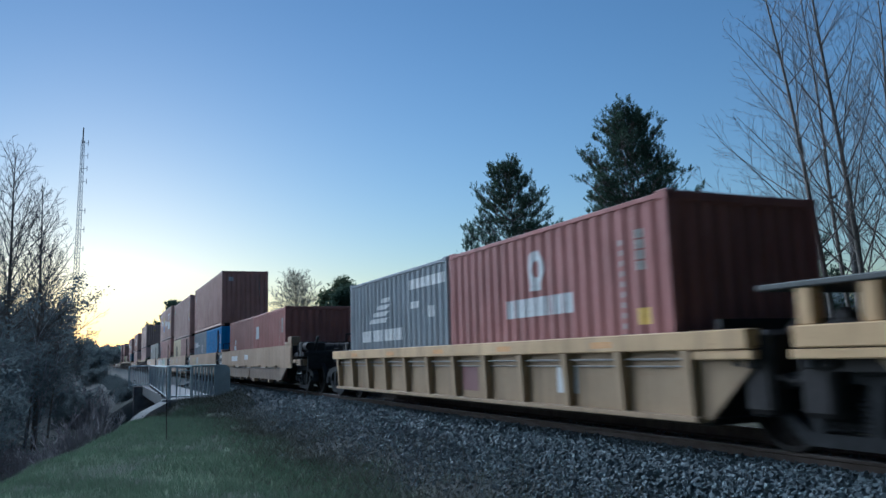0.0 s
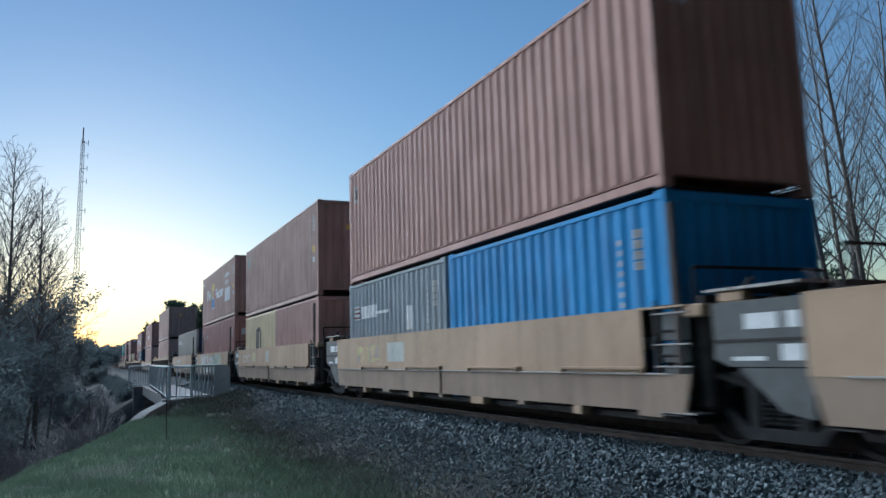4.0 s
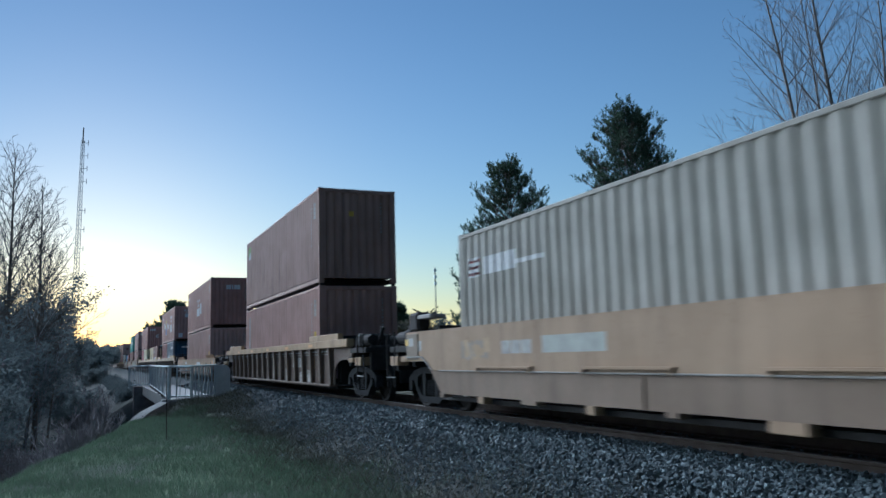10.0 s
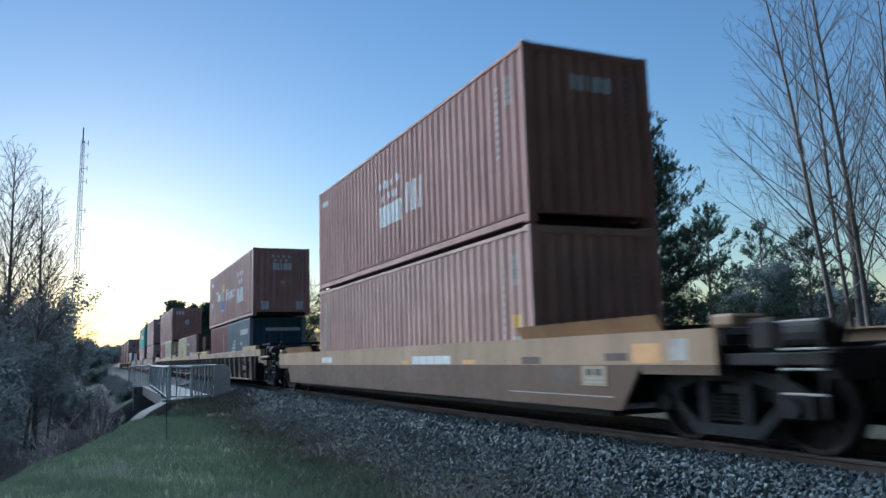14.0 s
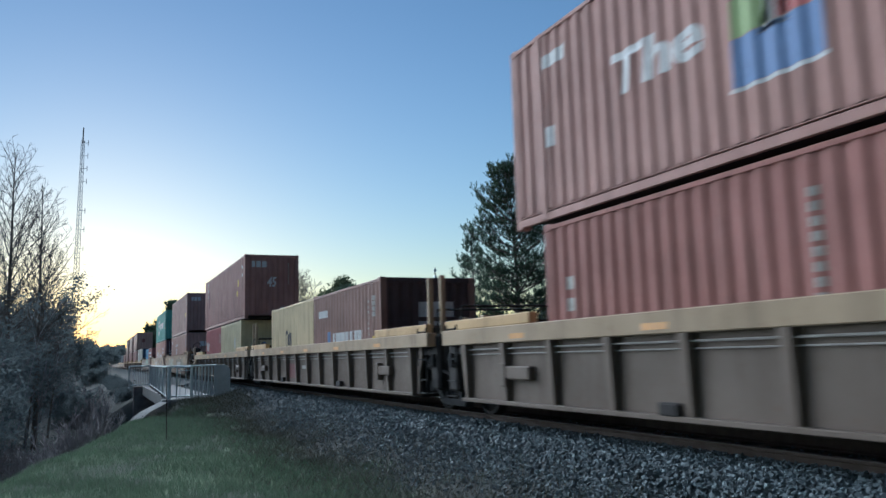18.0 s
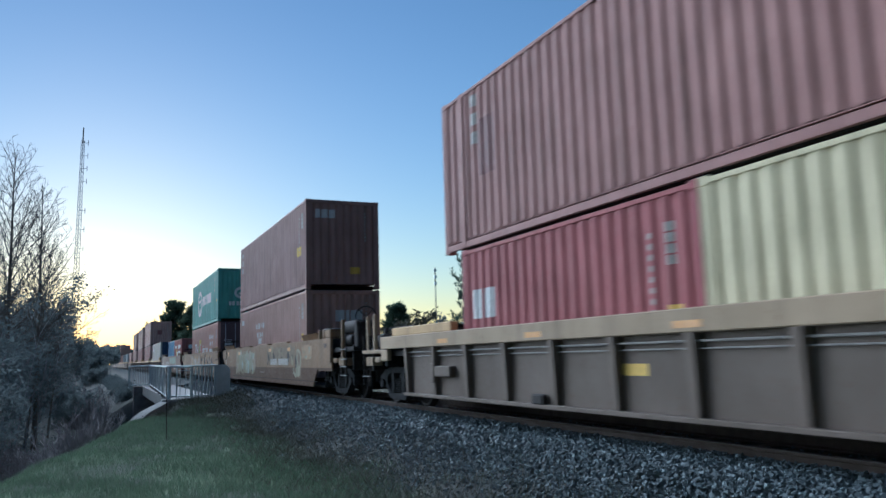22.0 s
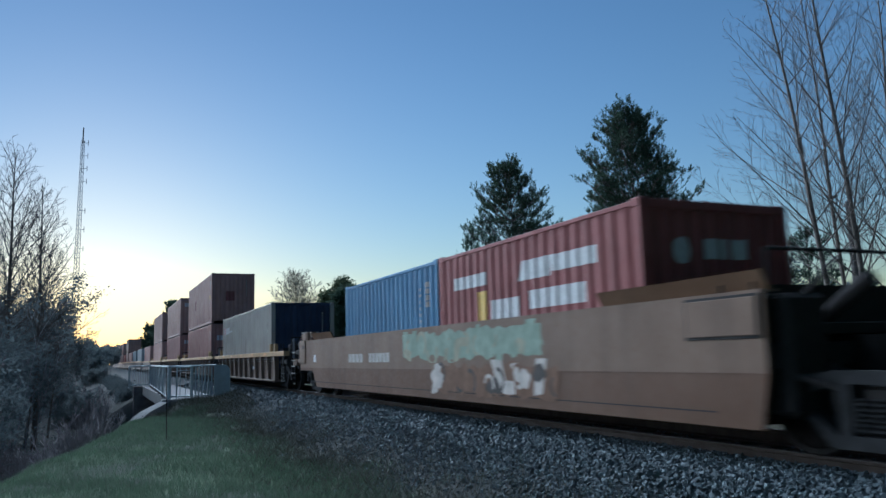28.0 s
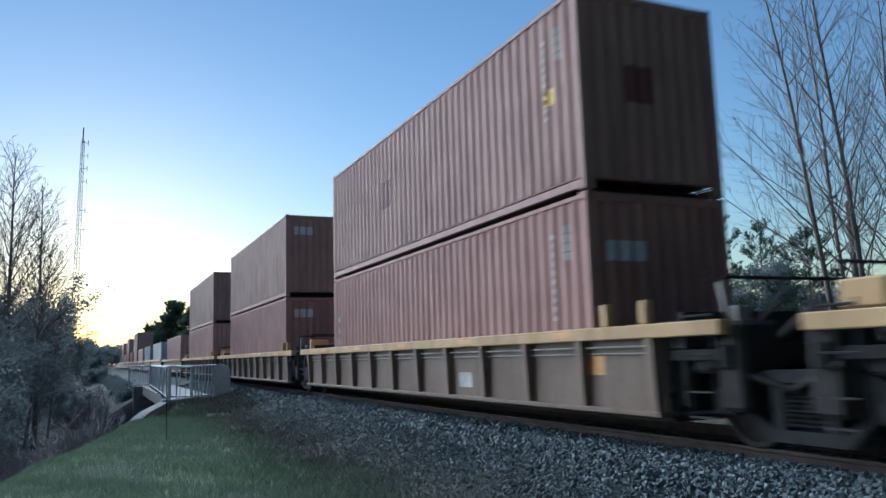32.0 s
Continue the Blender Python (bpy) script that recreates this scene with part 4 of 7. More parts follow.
def cached(key, build, mat):
    key = (*key, mat.name)
    if key not in CAST:
        me = bpy.data.meshes.new(key[0])
        bm = build()
        bm.to_mesh(me)
        bm.free()
        me.materials.append(mat)
        CAST[key] = me
    return CAST[key]


TRAIN = []      # (thing, its place along the train, its height)
LEN = {20: 6.058, 40: 12.192, 45: 13.716}
HEI = {"std": 2.591, "high": 2.896}


def channel(y0, y1):
    """A bottom side rail: a flat web with a thin lip over it and open slots either side of the lip."""
    bm = boxed(-0.03, 0.03, y0, y1, 0.032, 0.146, bevel=0.008)
    return box(bm, -0.025, 0.024, y0, y1, 0.166, 0.180, bevel=0.003)


def container(u0, feet, tall, z, base, label, side=(), end=(), door=False, plain_end=False, near=True, rust=0.25, cones=0.0, end_base=None):
    """A corrugated steel shipping container whose leading end is u0 metres along the train."""
    L, H, W = LEN[feet], HEI[tall], 1.219
    box_ = new("shipping_container")
    tagged(box_, label, "container", "containers on the train")
    if base[0] > 1.6 * base[2]:
        grey = 0.3 * base[0] + 0.6 * base[1] + 0.1 * base[2]
        if base[1] > 0.5 * base[0]:
            base = tuple((0.78 * v + 0.22 * grey) * w for v, w in zip(base, (0.98, 1.0, 0.95)))
        else:
            base = tuple((0.68 * v + 0.32 * grey) * w for v, w in zip(base, (0.86, 0.90, 0.82)))
    skin = paint(tuple(round(v * 1.27, 4) for v in base), rust=rust, wear=0.5)
    # end_base darkens an end: navy on grey boxes, shade put into the others
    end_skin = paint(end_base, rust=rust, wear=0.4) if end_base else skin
    y0, y1 = -L / 2, L / 2
    # posts, castings, rails
    for sx in (-1, 1):
        for sy in (-1, 1):
            me = cached(("corner_post", H), lambda: boxed(-0.08, 0.08, -0.06, 0.06, 0.11, H - 0.11, bevel=0.012), skin)
            part("corner_post", me, None, box_, at=(sx * (W - 0.08), sy * (L / 2 - 0.06), 0))
            for zz in (0.06, H - 0.06):
                me = cached(("corner_casting",), lambda: boxed(-0.082, 0.082, -0.09, 0.09, -0.06, 0.06, bevel=0.012), skin)
                part("corner_casting", me, None, box_, at=(sx * (W - 0.08), sy * (L / 2 - 0.09), zz))
        me = cached(("bottom_rail", L), lambda: channel(y0 + 0.1, y1 - 0.1), skin)
        part("bottom_rail", me, None, box_, at=(sx * (W - 0.032), 0, 0))
        me = cached(("top_rail", L, H), lambda: boxed(-0.03, 0.03, y0 + 0.1, y1 - 0.1, H - 0.092, H - 0.028, bevel=0.008), skin)
        part("top_rail", me, None, box_, at=(sx * (W - 0.032), 0, 0))
    if feet == 45:
        for sy in (-1, 1):
            me = cached(("inner_post", H), lambda: boxed(-0.04, 0.04, -0.08, 0.08, 0.05, H - 0.02, bevel=0.01), skin)
            part("inner_post", me, None, box_, at=(-(W - 0.03), sy * 6.03, 0))
    sl = L - 0.24
    me = sheet(sl, 0.198, H - 0.088, skin)
    part("side_panel", me, None, box_, at=pose(-W + 0.010, sl / 2, 0, 0, 0, -90))
    part("side_panel", me, None, box_, at=pose(W - 0.010, -sl / 2, 0, 0, 0, 90))
    # roof
    def roof():
        bm = boxed(-W + 0.05, W - 0.05, y0 + 0.1, y1 - 0.1, H - 0.055, H - 0.03)
        return bm
    part("roof", cached(("roof", L, H), roof, skin), None, box_)
    # ends
    ew, ep, ed = 2 * W - 0.30, 0.25, 0.040
    for sy in (-1, 1):
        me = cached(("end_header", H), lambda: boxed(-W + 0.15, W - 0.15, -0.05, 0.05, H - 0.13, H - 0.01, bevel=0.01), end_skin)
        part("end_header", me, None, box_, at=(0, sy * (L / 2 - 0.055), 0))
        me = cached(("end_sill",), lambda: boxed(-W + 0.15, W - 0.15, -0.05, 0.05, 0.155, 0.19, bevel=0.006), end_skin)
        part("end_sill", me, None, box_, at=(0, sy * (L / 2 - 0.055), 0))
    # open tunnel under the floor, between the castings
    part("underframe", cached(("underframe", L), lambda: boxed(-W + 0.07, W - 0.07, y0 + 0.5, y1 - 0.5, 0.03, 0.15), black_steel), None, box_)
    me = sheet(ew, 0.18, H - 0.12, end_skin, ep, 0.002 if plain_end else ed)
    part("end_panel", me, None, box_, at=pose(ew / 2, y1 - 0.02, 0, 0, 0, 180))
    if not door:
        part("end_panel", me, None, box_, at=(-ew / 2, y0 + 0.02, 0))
    else:
        for sx in (-1, 1):
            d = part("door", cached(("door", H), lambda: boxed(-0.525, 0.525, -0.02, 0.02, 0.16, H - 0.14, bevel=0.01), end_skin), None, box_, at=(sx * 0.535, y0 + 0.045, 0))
            for q in (-0.26, 0.26):
                part("locking_bar", cached(("locking_bar", H), lambda: rod(bmesh.new(), (0, -0.045, 0.12), (0, -0.045, H - 0.1), 0.019, seg=6), galvanised), None, d, "galvanised locking bar", at=(q, 0, 0))
    for sect, marks in (("side", side), ("end", end)):
        if not marks:
            continue
        s0 = 0.12 if sect == "side" else 0.15
        for bm, mat in draw_marks(marks):
            if sect == "side":
                on_sheet(bm, PITCH_SIDE, DEEP, -s0)
                # the near side reads from the trailing end to the leading end
                part("marking", bm, mat, box_, at=pose(-W + 0.010, L / 2, 0, 0, 0, -90))
            else:
                on_sheet(bm, ep, 0.002 if (plain_end or door) else ed, -s0)
                part("marking", bm, mat, box_, at=(-W, y0 + (0.02 if not door else 0.024), 0))
    if cones:
        for sx in (-1, 1):
            for sy in (-1, 1):
                part("stacking_cone", cached(("stacking_cone", cones), lambda: boxed(-0.05, 0.05, -0.07, 0.07, -cones, 0.0, bevel=0.01), black_steel), None, box_, at=(sx * (W - 0.08), sy * (L / 2 - 0.09), 0))
    TRAIN.append((box_, u0 + L / 2, z))
    return box_


def number_column(a, b, n=7, s=0.075, gap=0.13, mat=None):
    return [("bar", a, b - i * gap, s, s * 0.9, mat or faded_white) for i in range(n)]


def plate_marks(L, H, sticker=True):
    """Number bars, data bars and a sticker near the leading end."""
    m = number_column(L - 0.95, H - 0.55, 10) + number_column(L - 0.62, H - 0.5, 4, 0.12)
    if sticker:
        m.append(("bar", L - 0.64, H - 1.55, 0.20, 0.20, yellow_mark))
        m.append(("bar", L - 0.64, H - 1.85, 0.20, 0.16, white_mark))
    return m


def blocks(a, b, widths, h, gap, mat, skew=0.0):
    out = []
    for w in widths:
        out.append(("bar", a, b, w, h, mat, skew))
        a += w + gap
    return out


def end_number(H, a=1.95):
    return [("bar", a, H - 0.45 - i * 0.11, 0.055, 0.07, faded_white) for i in range(9)]


def dots(a, b, s, mat):
    return [("disc", a + i * s * 1.9, b + s * 1.5, s, s, mat) for i in range(4)] + [("disc", a + (i + 0.5) * s * 1.9, b, s, s, mat) for i in range(3)]


# ---- trucks and wheels ----
R_WHEEL = 0.46
WHEELS = []


def lathe(profile, seg=28):
    """Turned round the x axis from (x, r) pairs."""
    n = len(profile)
    vs = [(x, r * math.cos(2 * math.pi * j / seg), r * math.sin(2 * math.pi * j / seg)) for j in range(seg) for x, r in profile]
    fs = [(j * n + i, j * n + i + 1, ((j + 1) % seg) * n + i + 1, ((j + 1) % seg) * n + i) for j in range(seg) for i in range(n - 1)]
    return vs, fs


def wheelset_mesh():
    prof = [(-1.0, 0.01), (-1.0, 0.09), (-0.86, 0.09), (-0.86, 0.13), (-0.80, 0.16), (-0.79, 0.38), (-0.83, 0.40), (-0.83, 0.445), (-0.82, R_WHEEL), (-0.72, R_WHEEL + 0.004), (-0.71, R_WHEEL + 0.028), (-0.69, R_WHEEL + 0.028), (-0.685, 0.40), (-0.73, 0.37), (-0.75, 0.15), (-0.68, 0.12), (-0.66, 0.085)]
    prof = prof + [(-x, r) for x, r in prof[::-1]]
    vs, fs = lathe(prof)
    me = raw("wheelset", vs, fs, wheel_steel)
    me.materials.append(tread_steel)
    for p in me.polygons:
        r = math.hypot(p.center.y, p.center.z)
        if 0.41 < r < 0.47:
            p.material_index = 1
        # balance marks chalked on the disc
    return me


WHEELSET = wheelset_mesh()


def side_frame_mesh():
    """A cast frame: arched top, round windows either side of the spring seat, a V-shaped bottom."""
    bm = bmesh.new()
    x0, x1 = -0.085, 0.085
    prism(bm, [(-1.12, 0.60), (-0.80, 0.76), (-0.40, 0.82), (0.40, 0.82), (0.80, 0.76), (1.12, 0.60), (1.10, 0.36), (1.02, 0.36), (0.98, 0.56), (0.80, 0.60), (0.76, 0.36), (0.68, 0.36), (0.66, 0.62), (0.40, 0.70),
               (-0.40, 0.70), (-0.66, 0.62), (-0.68, 0.36), (-0.76, 0.36), (-0.80, 0.60), (-0.98, 0.56), (-1.02, 0.36), (-1.10, 0.36)], x0, x1)
    prism(bm, [(-0.76, 0.40), (-0.46, 0.13), (0.46, 0.13), (0.76, 0.40), (0.68, 0.47), (0.40, 0.25), (-0.40, 0.25), (-0.68, 0.47)], x0, x1)
    for s in (-1, 1):
        prism(bm, [(s * 0.24, 0.2), (s * 0.36, 0.2), (s * 0.40, 0.75), (s * 0.24, 0.75)], x0, x1)
        rod(bm, (-0.14, s * 0.89, R_WHEEL), (0.05, s * 0.89, R_WHEEL), 0.10, seg=12)
        box(bm, x0, x1, s * 0.89 - 0.13, s * 0.89 + 0.13, 0.50, 0.64)
    return bm


def spring_mesh():
    prof = [(0.27 + i * 0.0225, 0.072 if i % 2 else 0.052) for i in range(14)]
    vs, fs = lathe([(0.27, 0.0)] + prof + [(0.58, 0.0)], 10)
    bm = bmesh.new()
    vv = [bm.verts.new((z, y, x)) for x, y, z in vs]
    for f in fs:
        try:
            bm.faces.new([vv[i] for i in f])
        except ValueError:
            pass
    return bm


def rigging(s):
    """Brake rigging as boxes and a rod, added to block light between a truck's wheels."""
    bm = boxed(-0.62, 0.62, s * 0.30, s * 0.62, 0.20, 0.56, bevel=0.03)
    box(bm, -0.62, 0.62, s * 1.30, s * 1.42, 0.42, 0.74, bevel=0.02)
    box(bm, -1.0, 1.0, s * 0.42, s * 0.50, 0.50, 0.62)
    rod(bm, (-0.9, s * 0.2, 0.26), (-0.9, s * 0.62, 0.33), 0.02, seg=5)
    return bm


def truck(car, y, near=True):
    bm = boxed(-1.0, 1.0, -0.22, 0.22, 0.45, 0.68, bevel=0.03)
    box(bm, -0.35, 0.35, -0.35, 0.35, 0.66, 0.80)
    t = part("truck", bm, black_steel, car, "cast-steel two-axle truck", at=(0, y, 0))
    for s in (-1, 1):
        part("side_frame", cached(("side_frame",), side_frame_mesh, truck_steel), None, t, at=(s * 1.03, 0, 0))
        if near:
            for q in (-0.17, 0.0, 0.17):
                part("coil_spring", cached(("coil_spring",), spring_mesh, truck_steel), None, t, at=(s * 1.03, q, 0))
            part("brake_rigging", cached(("brake_rigging", s), lambda: rigging(s), black_steel), None, t)
            part("brake_beam", cached(("brake_beam",), lambda: boxed(-0.75, 0.75, -0.04, 0.04, 0.3, 0.38, bevel=0.01), black_steel), None, t, at=(0, s * 0.36, 0))
        w = part("wheelset", WHEELSET, None, t, at=(0, s * 0.89, R_WHEEL))
        if near:
            WHEELS.append((w, s * 0.89))
    return t


# ---- well cars ----
def ring_mesh(radius, tube, n=20, k=6):
    vs, fs = [], []
    for i in range(n):
        for j in range(k):
            a, b = 2 * math.pi * i / n, 2 * math.pi * j / k
            q = radius + tube * math.cos(b)
            vs.append((q * math.cos(a), tube * math.sin(b), q * math.sin(a)))
            fs.append((i * k + j, i * k + (j + 1) % k, ((i + 1) % n) * k + (j + 1) % k, ((i + 1) % n) * k + j))
    return raw("brake_wheel", vs, fs, truck_steel, True)


BRAKE_RIM = ring_mesh(0.27, 0.017)
BRAKE_SPOKE = cached(("spoke",), lambda: rod(bmesh.new(), (0, 0, 0), (0.265, 0, 0), 0.013, seg=5), truck_steel)


def fixed(car, name, bm, mat, label="", at=None):
    return part(name, bm, mat, car, label, at)


DECKED = ("low", "locker", "blocks", "deck", "strip")


def car_ends(car, y0, y1, w0, w1, top, bot, body, coupled, near, gear):
    """Platforms over the trucks, bulkheads, draft gear, ladders and brake gear."""
    for sgn, ye, we, cp in ((-1, y0, w0, coupled[0]), (1, y1, w1, coupled[1])):
        fixed(car, "bulkhead", boxed(-1.24, 1.24, min(we, we + sgn * 0.06), max(we, we + sgn * 0.06), bot + 0.05, top - 0.1), black_steel)
        fixed(car, "end_platform", boxed(-1.28, 1.28, min(ye, we), max(ye, we), top - 0.42, top - 0.30, bevel=0.01), black_steel)
        fixed(car, "draft_sill", boxed(-0.28, 0.28, min(we, ye + sgn * 0.3), max(we, ye + sgn * 0.3), 0.72, top - 0.43), black_steel)
        if cp:
            bm = boxed(-0.13, 0.13, min(ye, ye + sgn * 1.0), max(ye, ye + sgn * 1.0), 0.72, 0.98, bevel=0.03)
            box(bm, -0.22, 0.2, min(ye + sgn * 0.75, ye + sgn * 1.1), max(ye + sgn * 0.75, ye + sgn * 1.1), 0.68, 1.04, bevel=0.05)
            fixed(car, "coupler", bm, truck_steel)
        if not near:
            continue
        ys = sorted((ye, ye - sgn * 0.14))
        fixed(car, "end_sill", boxed(-1.36, 1.36, ys[0], ys[1], 0.84, 1.08, bevel=0.015), truck_steel)
        fixed(car, "end_wall", boxed(-1.2, 1.2, min(we + sgn * 0.1, we + sgn * 0.18), max(we + sgn * 0.1, we + sgn * 0.18), 0.42, top + 0.12), black_steel)
        if not cp:
            # slack pipes, valves and lever stands in the joint between two wells
            bm = boxed(-1.30, -0.75, min(ye - sgn * 0.25, ye + sgn * 0.12), max(ye - sgn * 0.25, ye + sgn * 0.12), 0.40, top - 0.02, bevel=0.05)
            rod(bm, (-1.34, ye - sgn * 0.3, 0.9), (-1.05, ye + sgn * 0.55, 0.62), 0.035, seg=6)
            rod(bm, (-1.0, ye, top - 0.1), (-0.9, ye + sgn * 0.4, top + 0.28), 0.03, seg=6)
            rod(bm, (-0.4, ye - sgn * 0.3, top - 0.3), (-0.4, ye + sgn * 0.35, top + 0.12), 0.09, seg=8)
            fixed(car, "joint_gear", bm, black_steel, "grimy pipes and valves at the joint")
        else:
            bm = rod(bmesh.new(), (-1.0, ye - sgn * 0.95, top + 0.05), (0.6, ye - sgn * 0.95, top + 0.05), 0.2, seg=12)
            box(bm, -0.5, -0.1, ye - sgn * 0.5 - 0.15, ye - sgn * 0.5 + 0.15, top - 0.3, top + 0.5, bevel=0.03)
            box(bm, -1.2, -0.9, ye - sgn * 0.35 - 0.1, ye - sgn * 0.35 + 0.1, top - 0.3, top + 0.22, bevel=0.03)
            if gear in DECKED:
                bm = rod(bmesh.new(), (-1.0, ye - sgn * 0.55, top - 0.14), (0.6, ye - sgn * 0.55, top - 0.14), 0.2, seg=12)
            fixed(car, "air_reservoir", bm, black_steel, "black air tank and valve stand on the end platform")
        if gear in DECKED and cp:
            # dark deck beyond the side sheets, with steps, a folded deck plate and brake gear
            y_a, y_b = sorted((ye, ye + sgn * 1.25))
            fixed(car, "end_deck", boxed(-1.38, 1.38, y_a, y_b, top - 0.36, top - 0.24, bevel=0.012), black_steel)
            for p, q, za, zb in ((0.60, 1.05, 0.86, 1.06), (0.08, 0.44, 0.94, 1.05)) if gear != "low" else ():
                fixed(car, "step_block", boxed(-1.45, -1.2, min(ye + sgn * p, ye + sgn * q), max(ye + sgn * p, ye + sgn * q), za, zb, bevel=0.015), body)
            if gear == "strip":
                fixed(car, "deck_edge", boxed(-1.46, -1.36, min(ye, ye + sgn * 1.32), max(ye, ye + sgn * 1.32), 1.13, 1.21, bevel=0.012), body)
                fixed(car, "end_apron", boxed(-1.46, -1.36, min(ye, ye - sgn * 0.4), max(ye, ye - sgn * 0.4), 0.97, top - 0.27, bevel=0.012), body)
                for q, zt in ((0.52, 2.02), (1.0, 2.0)) if sgn > 0 else ():
                    fixed(car, "post", boxed(-1.44, -1.36, ye + q - 0.05, ye + q + 0.05, 1.21, zt, bevel=0.012), body)
            if gear == "low":
                fixed(car, "deck_plate", boxed(-1.42, -0.95, min(ye - sgn * 0.12, ye + sgn * 0.2), max(ye - sgn * 0.12, ye + sgn * 0.2), top + 0.025, top + 0.16, bevel=0.03), body)
            bm = boxed(-1.30, -0.5, min(ye + sgn * 0.25, ye + sgn * 0.6), max(ye + sgn * 0.25, ye + sgn * 0.6), top - 0.24, top + 0.10, bevel=0.05)
            rod(bm, (-1.15, ye + sgn * 0.62, top - 0.06), (-1.15, ye + sgn * 1.1, top - 0.06), 0.13, seg=12)
            rod(bm, (-1.0, ye + sgn * 1.0, top - 0.3), (-0.9, ye + sgn * 1.15, top + 0.24), 0.05, seg=8)
            fixed(car, "brake_cylinder", bm, black_steel, "black brake cylinder and levers on the end deck")
            fixed(car, "end_wall", boxed(-1.25, 1.25, min(ye + sgn * 1.12, ye + sgn * 1.24), max(ye + sgn * 1.12, ye + sgn * 1.24), 0.74, top - 0.2, bevel=0.02), black_steel)
            fixed(car, "draft_box", boxed(-0.3, 0.3, min(ye + sgn * 0.9, ye + sgn * 1.9), max(ye + sgn * 0.9, ye + sgn * 1.9), 0.66, 1.06, bevel=0.04), black_steel)
            if gear == "locker" and sgn < 0:
                # raised air tank, upright and hand brake at the brake end of the set
                fixed(car, "air_tank", rod(bmesh.new(), (-1.0, ye - 1.05, top + 0.29), (-1.0, ye + 0.1, top + 0.29), 0.17, seg=16), black_steel, "black air tank raised over the end deck")
                for q in (-0.15, 0.75):
                    fixed(car, "tank_leg", boxed(-1.06, -0.94, ye - q - 0.05, ye - q + 0.05, top - 0.3, top + 0.14), black_steel)
                fixed(car, "upright", boxed(-1.44, -1.36, ye - 0.9, ye - 0.8, 0.9, top + 0.46, bevel=0.012), body)
                fixed(car, "brake_housing", boxed(-1.26, -0.86, ye - 1.62, ye - 1.34, top - 0.3, top + 0.42, bevel=0.04), black_steel)
                wheel = fixed(car, "brake_wheel", BRAKE_RIM, None, "spoked hand brake wheel", at=(-1.05, ye - 1.68, top + 0.48))
                for i in range(4):
                    part("spoke", BRAKE_SPOKE, None, wheel, at=pose(0, 0, 0, 0, 45 + 90 * i, 0))
                fixed(car, "walkway", boxed(-1.40, 1.2, ye - 1.7, ye - 1.2, top - 0.34, top - 0.24, bevel=0.012), black_steel)
            bm = bmesh.new()
            for q in (0.8, 1.24):
                rod(bm, (-1.44, ye + sgn * q, 0.42), (-1.44, ye + sgn * q, top + 0.06), 0.02, seg=6)
            fixed(car, "ladder_stile", bm, black_steel)
            for z in (0.62, 0.84, 1.02, 1.27) if gear in ("low", "locker") else (0.62,):
                fixed(car, "rung", rod(bmesh.new(), (-1.452, ye + sgn * 0.78, z), (-1.452, ye + sgn * 1.26, z), 0.012, seg=6), weathered)
            continue
        if gear != "apron":
            bm = bmesh.new()
            for q in (0.16, 0.50):
                rod(bm, (-1.42, ye - sgn * q, 0.85), (-1.42, ye - sgn * q, 0.34), 0.009, seg=5)
            for z in (0.34, 0.60):
                box(bm, -1.46, -1.38, min(ye - sgn * 0.16, ye - sgn * 0.50), max(ye - sgn * 0.16, ye - sgn * 0.50), z - 0.008, z + 0.008)
            fixed(car, "sill_step", bm, weathered if cp else black_steel, "worn steel corner step")
        fixed(car, "valve", boxed(-1.22, -0.92, ye - sgn * 0.55 - 0.14, ye - sgn * 0.55 + 0.14, 0.78, 1.02, bevel=0.04), truck_steel)
        if gear == "apron" and not cp:
            # tan end plates over the shared truck, and a raised deck plate on stub posts
            y_a, y_b = sorted((we, ye + sgn * 0.05))
            fixed(car, "end_apron", boxed(-1.46, -1.36, y_a, y_b, 0.93, top - 0.21, bevel=0.012), body)
            if sgn > 0:
                fixed(car, "deck_plate", boxed(-1.42, 0.9, ye - 2.2, ye + 0.42, top + 0.34, top + 0.40, bevel=0.012), grey_steel, "raised grey deck plate on stub posts")
                for q in (0.1, 0.75, 1.5):
                    fixed(car, "stub_post", boxed(-1.40, -1.26, ye - q - 0.08, ye - q + 0.08, top, top + 0.34, bevel=0.012), body)
            continue
        # ladder at the corner
        bm = bmesh.new()
        for q in (0.0, 0.42):
            rod(bm, (-1.44, ye - sgn * (0.12 + q), 0.86), (-1.44, ye - sgn * (0.12 + q), top + (0.25 if cp else 0.1)), 0.016, seg=6)
        for i in range(3):
            z = 0.98 + i * (top - 0.85) / 2.4
            rod(bm, (-1.44, ye - sgn * 0.12, z), (-1.44, ye - sgn * 0.54, z), 0.014, seg=6)
        fixed(car, "ladder", bm, body if gear == "light" else truck_steel)
        bm = bmesh.new()
        rod(bm, (-1.15, ye - sgn * 0.2, top - 0.3), (-1.15, ye - sgn * 0.2, top + 0.45), 0.02, seg=6)
        rod(bm, (0.9, ye - sgn * 0.2, top - 0.3), (0.9, ye - sgn * 0.2, top + 0.45), 0.02, seg=6)
        rod(bm, (-1.15, ye - sgn * 0.2, top + 0.45), (0.9, ye - sgn * 0.2, top + 0.45), 0.02, seg=6)
        fixed(car, "handrail", bm, truck_steel)
        bm = boxed(-1.30, -1.02, ye - sgn * 0.9 - 0.2, ye - sgn * 0.9 + 0.2, top - 0.30, top + 0.02, bevel=0.02)
        rod(bm, (-0.6, ye - sgn * 0.9 - 0.3, top - 0.12), (-0.6, ye - sgn * 0.9 + 0.35, top - 0.12), 0.13, seg=10)
        fixed(car, "brake_cylinder", bm, black_steel)
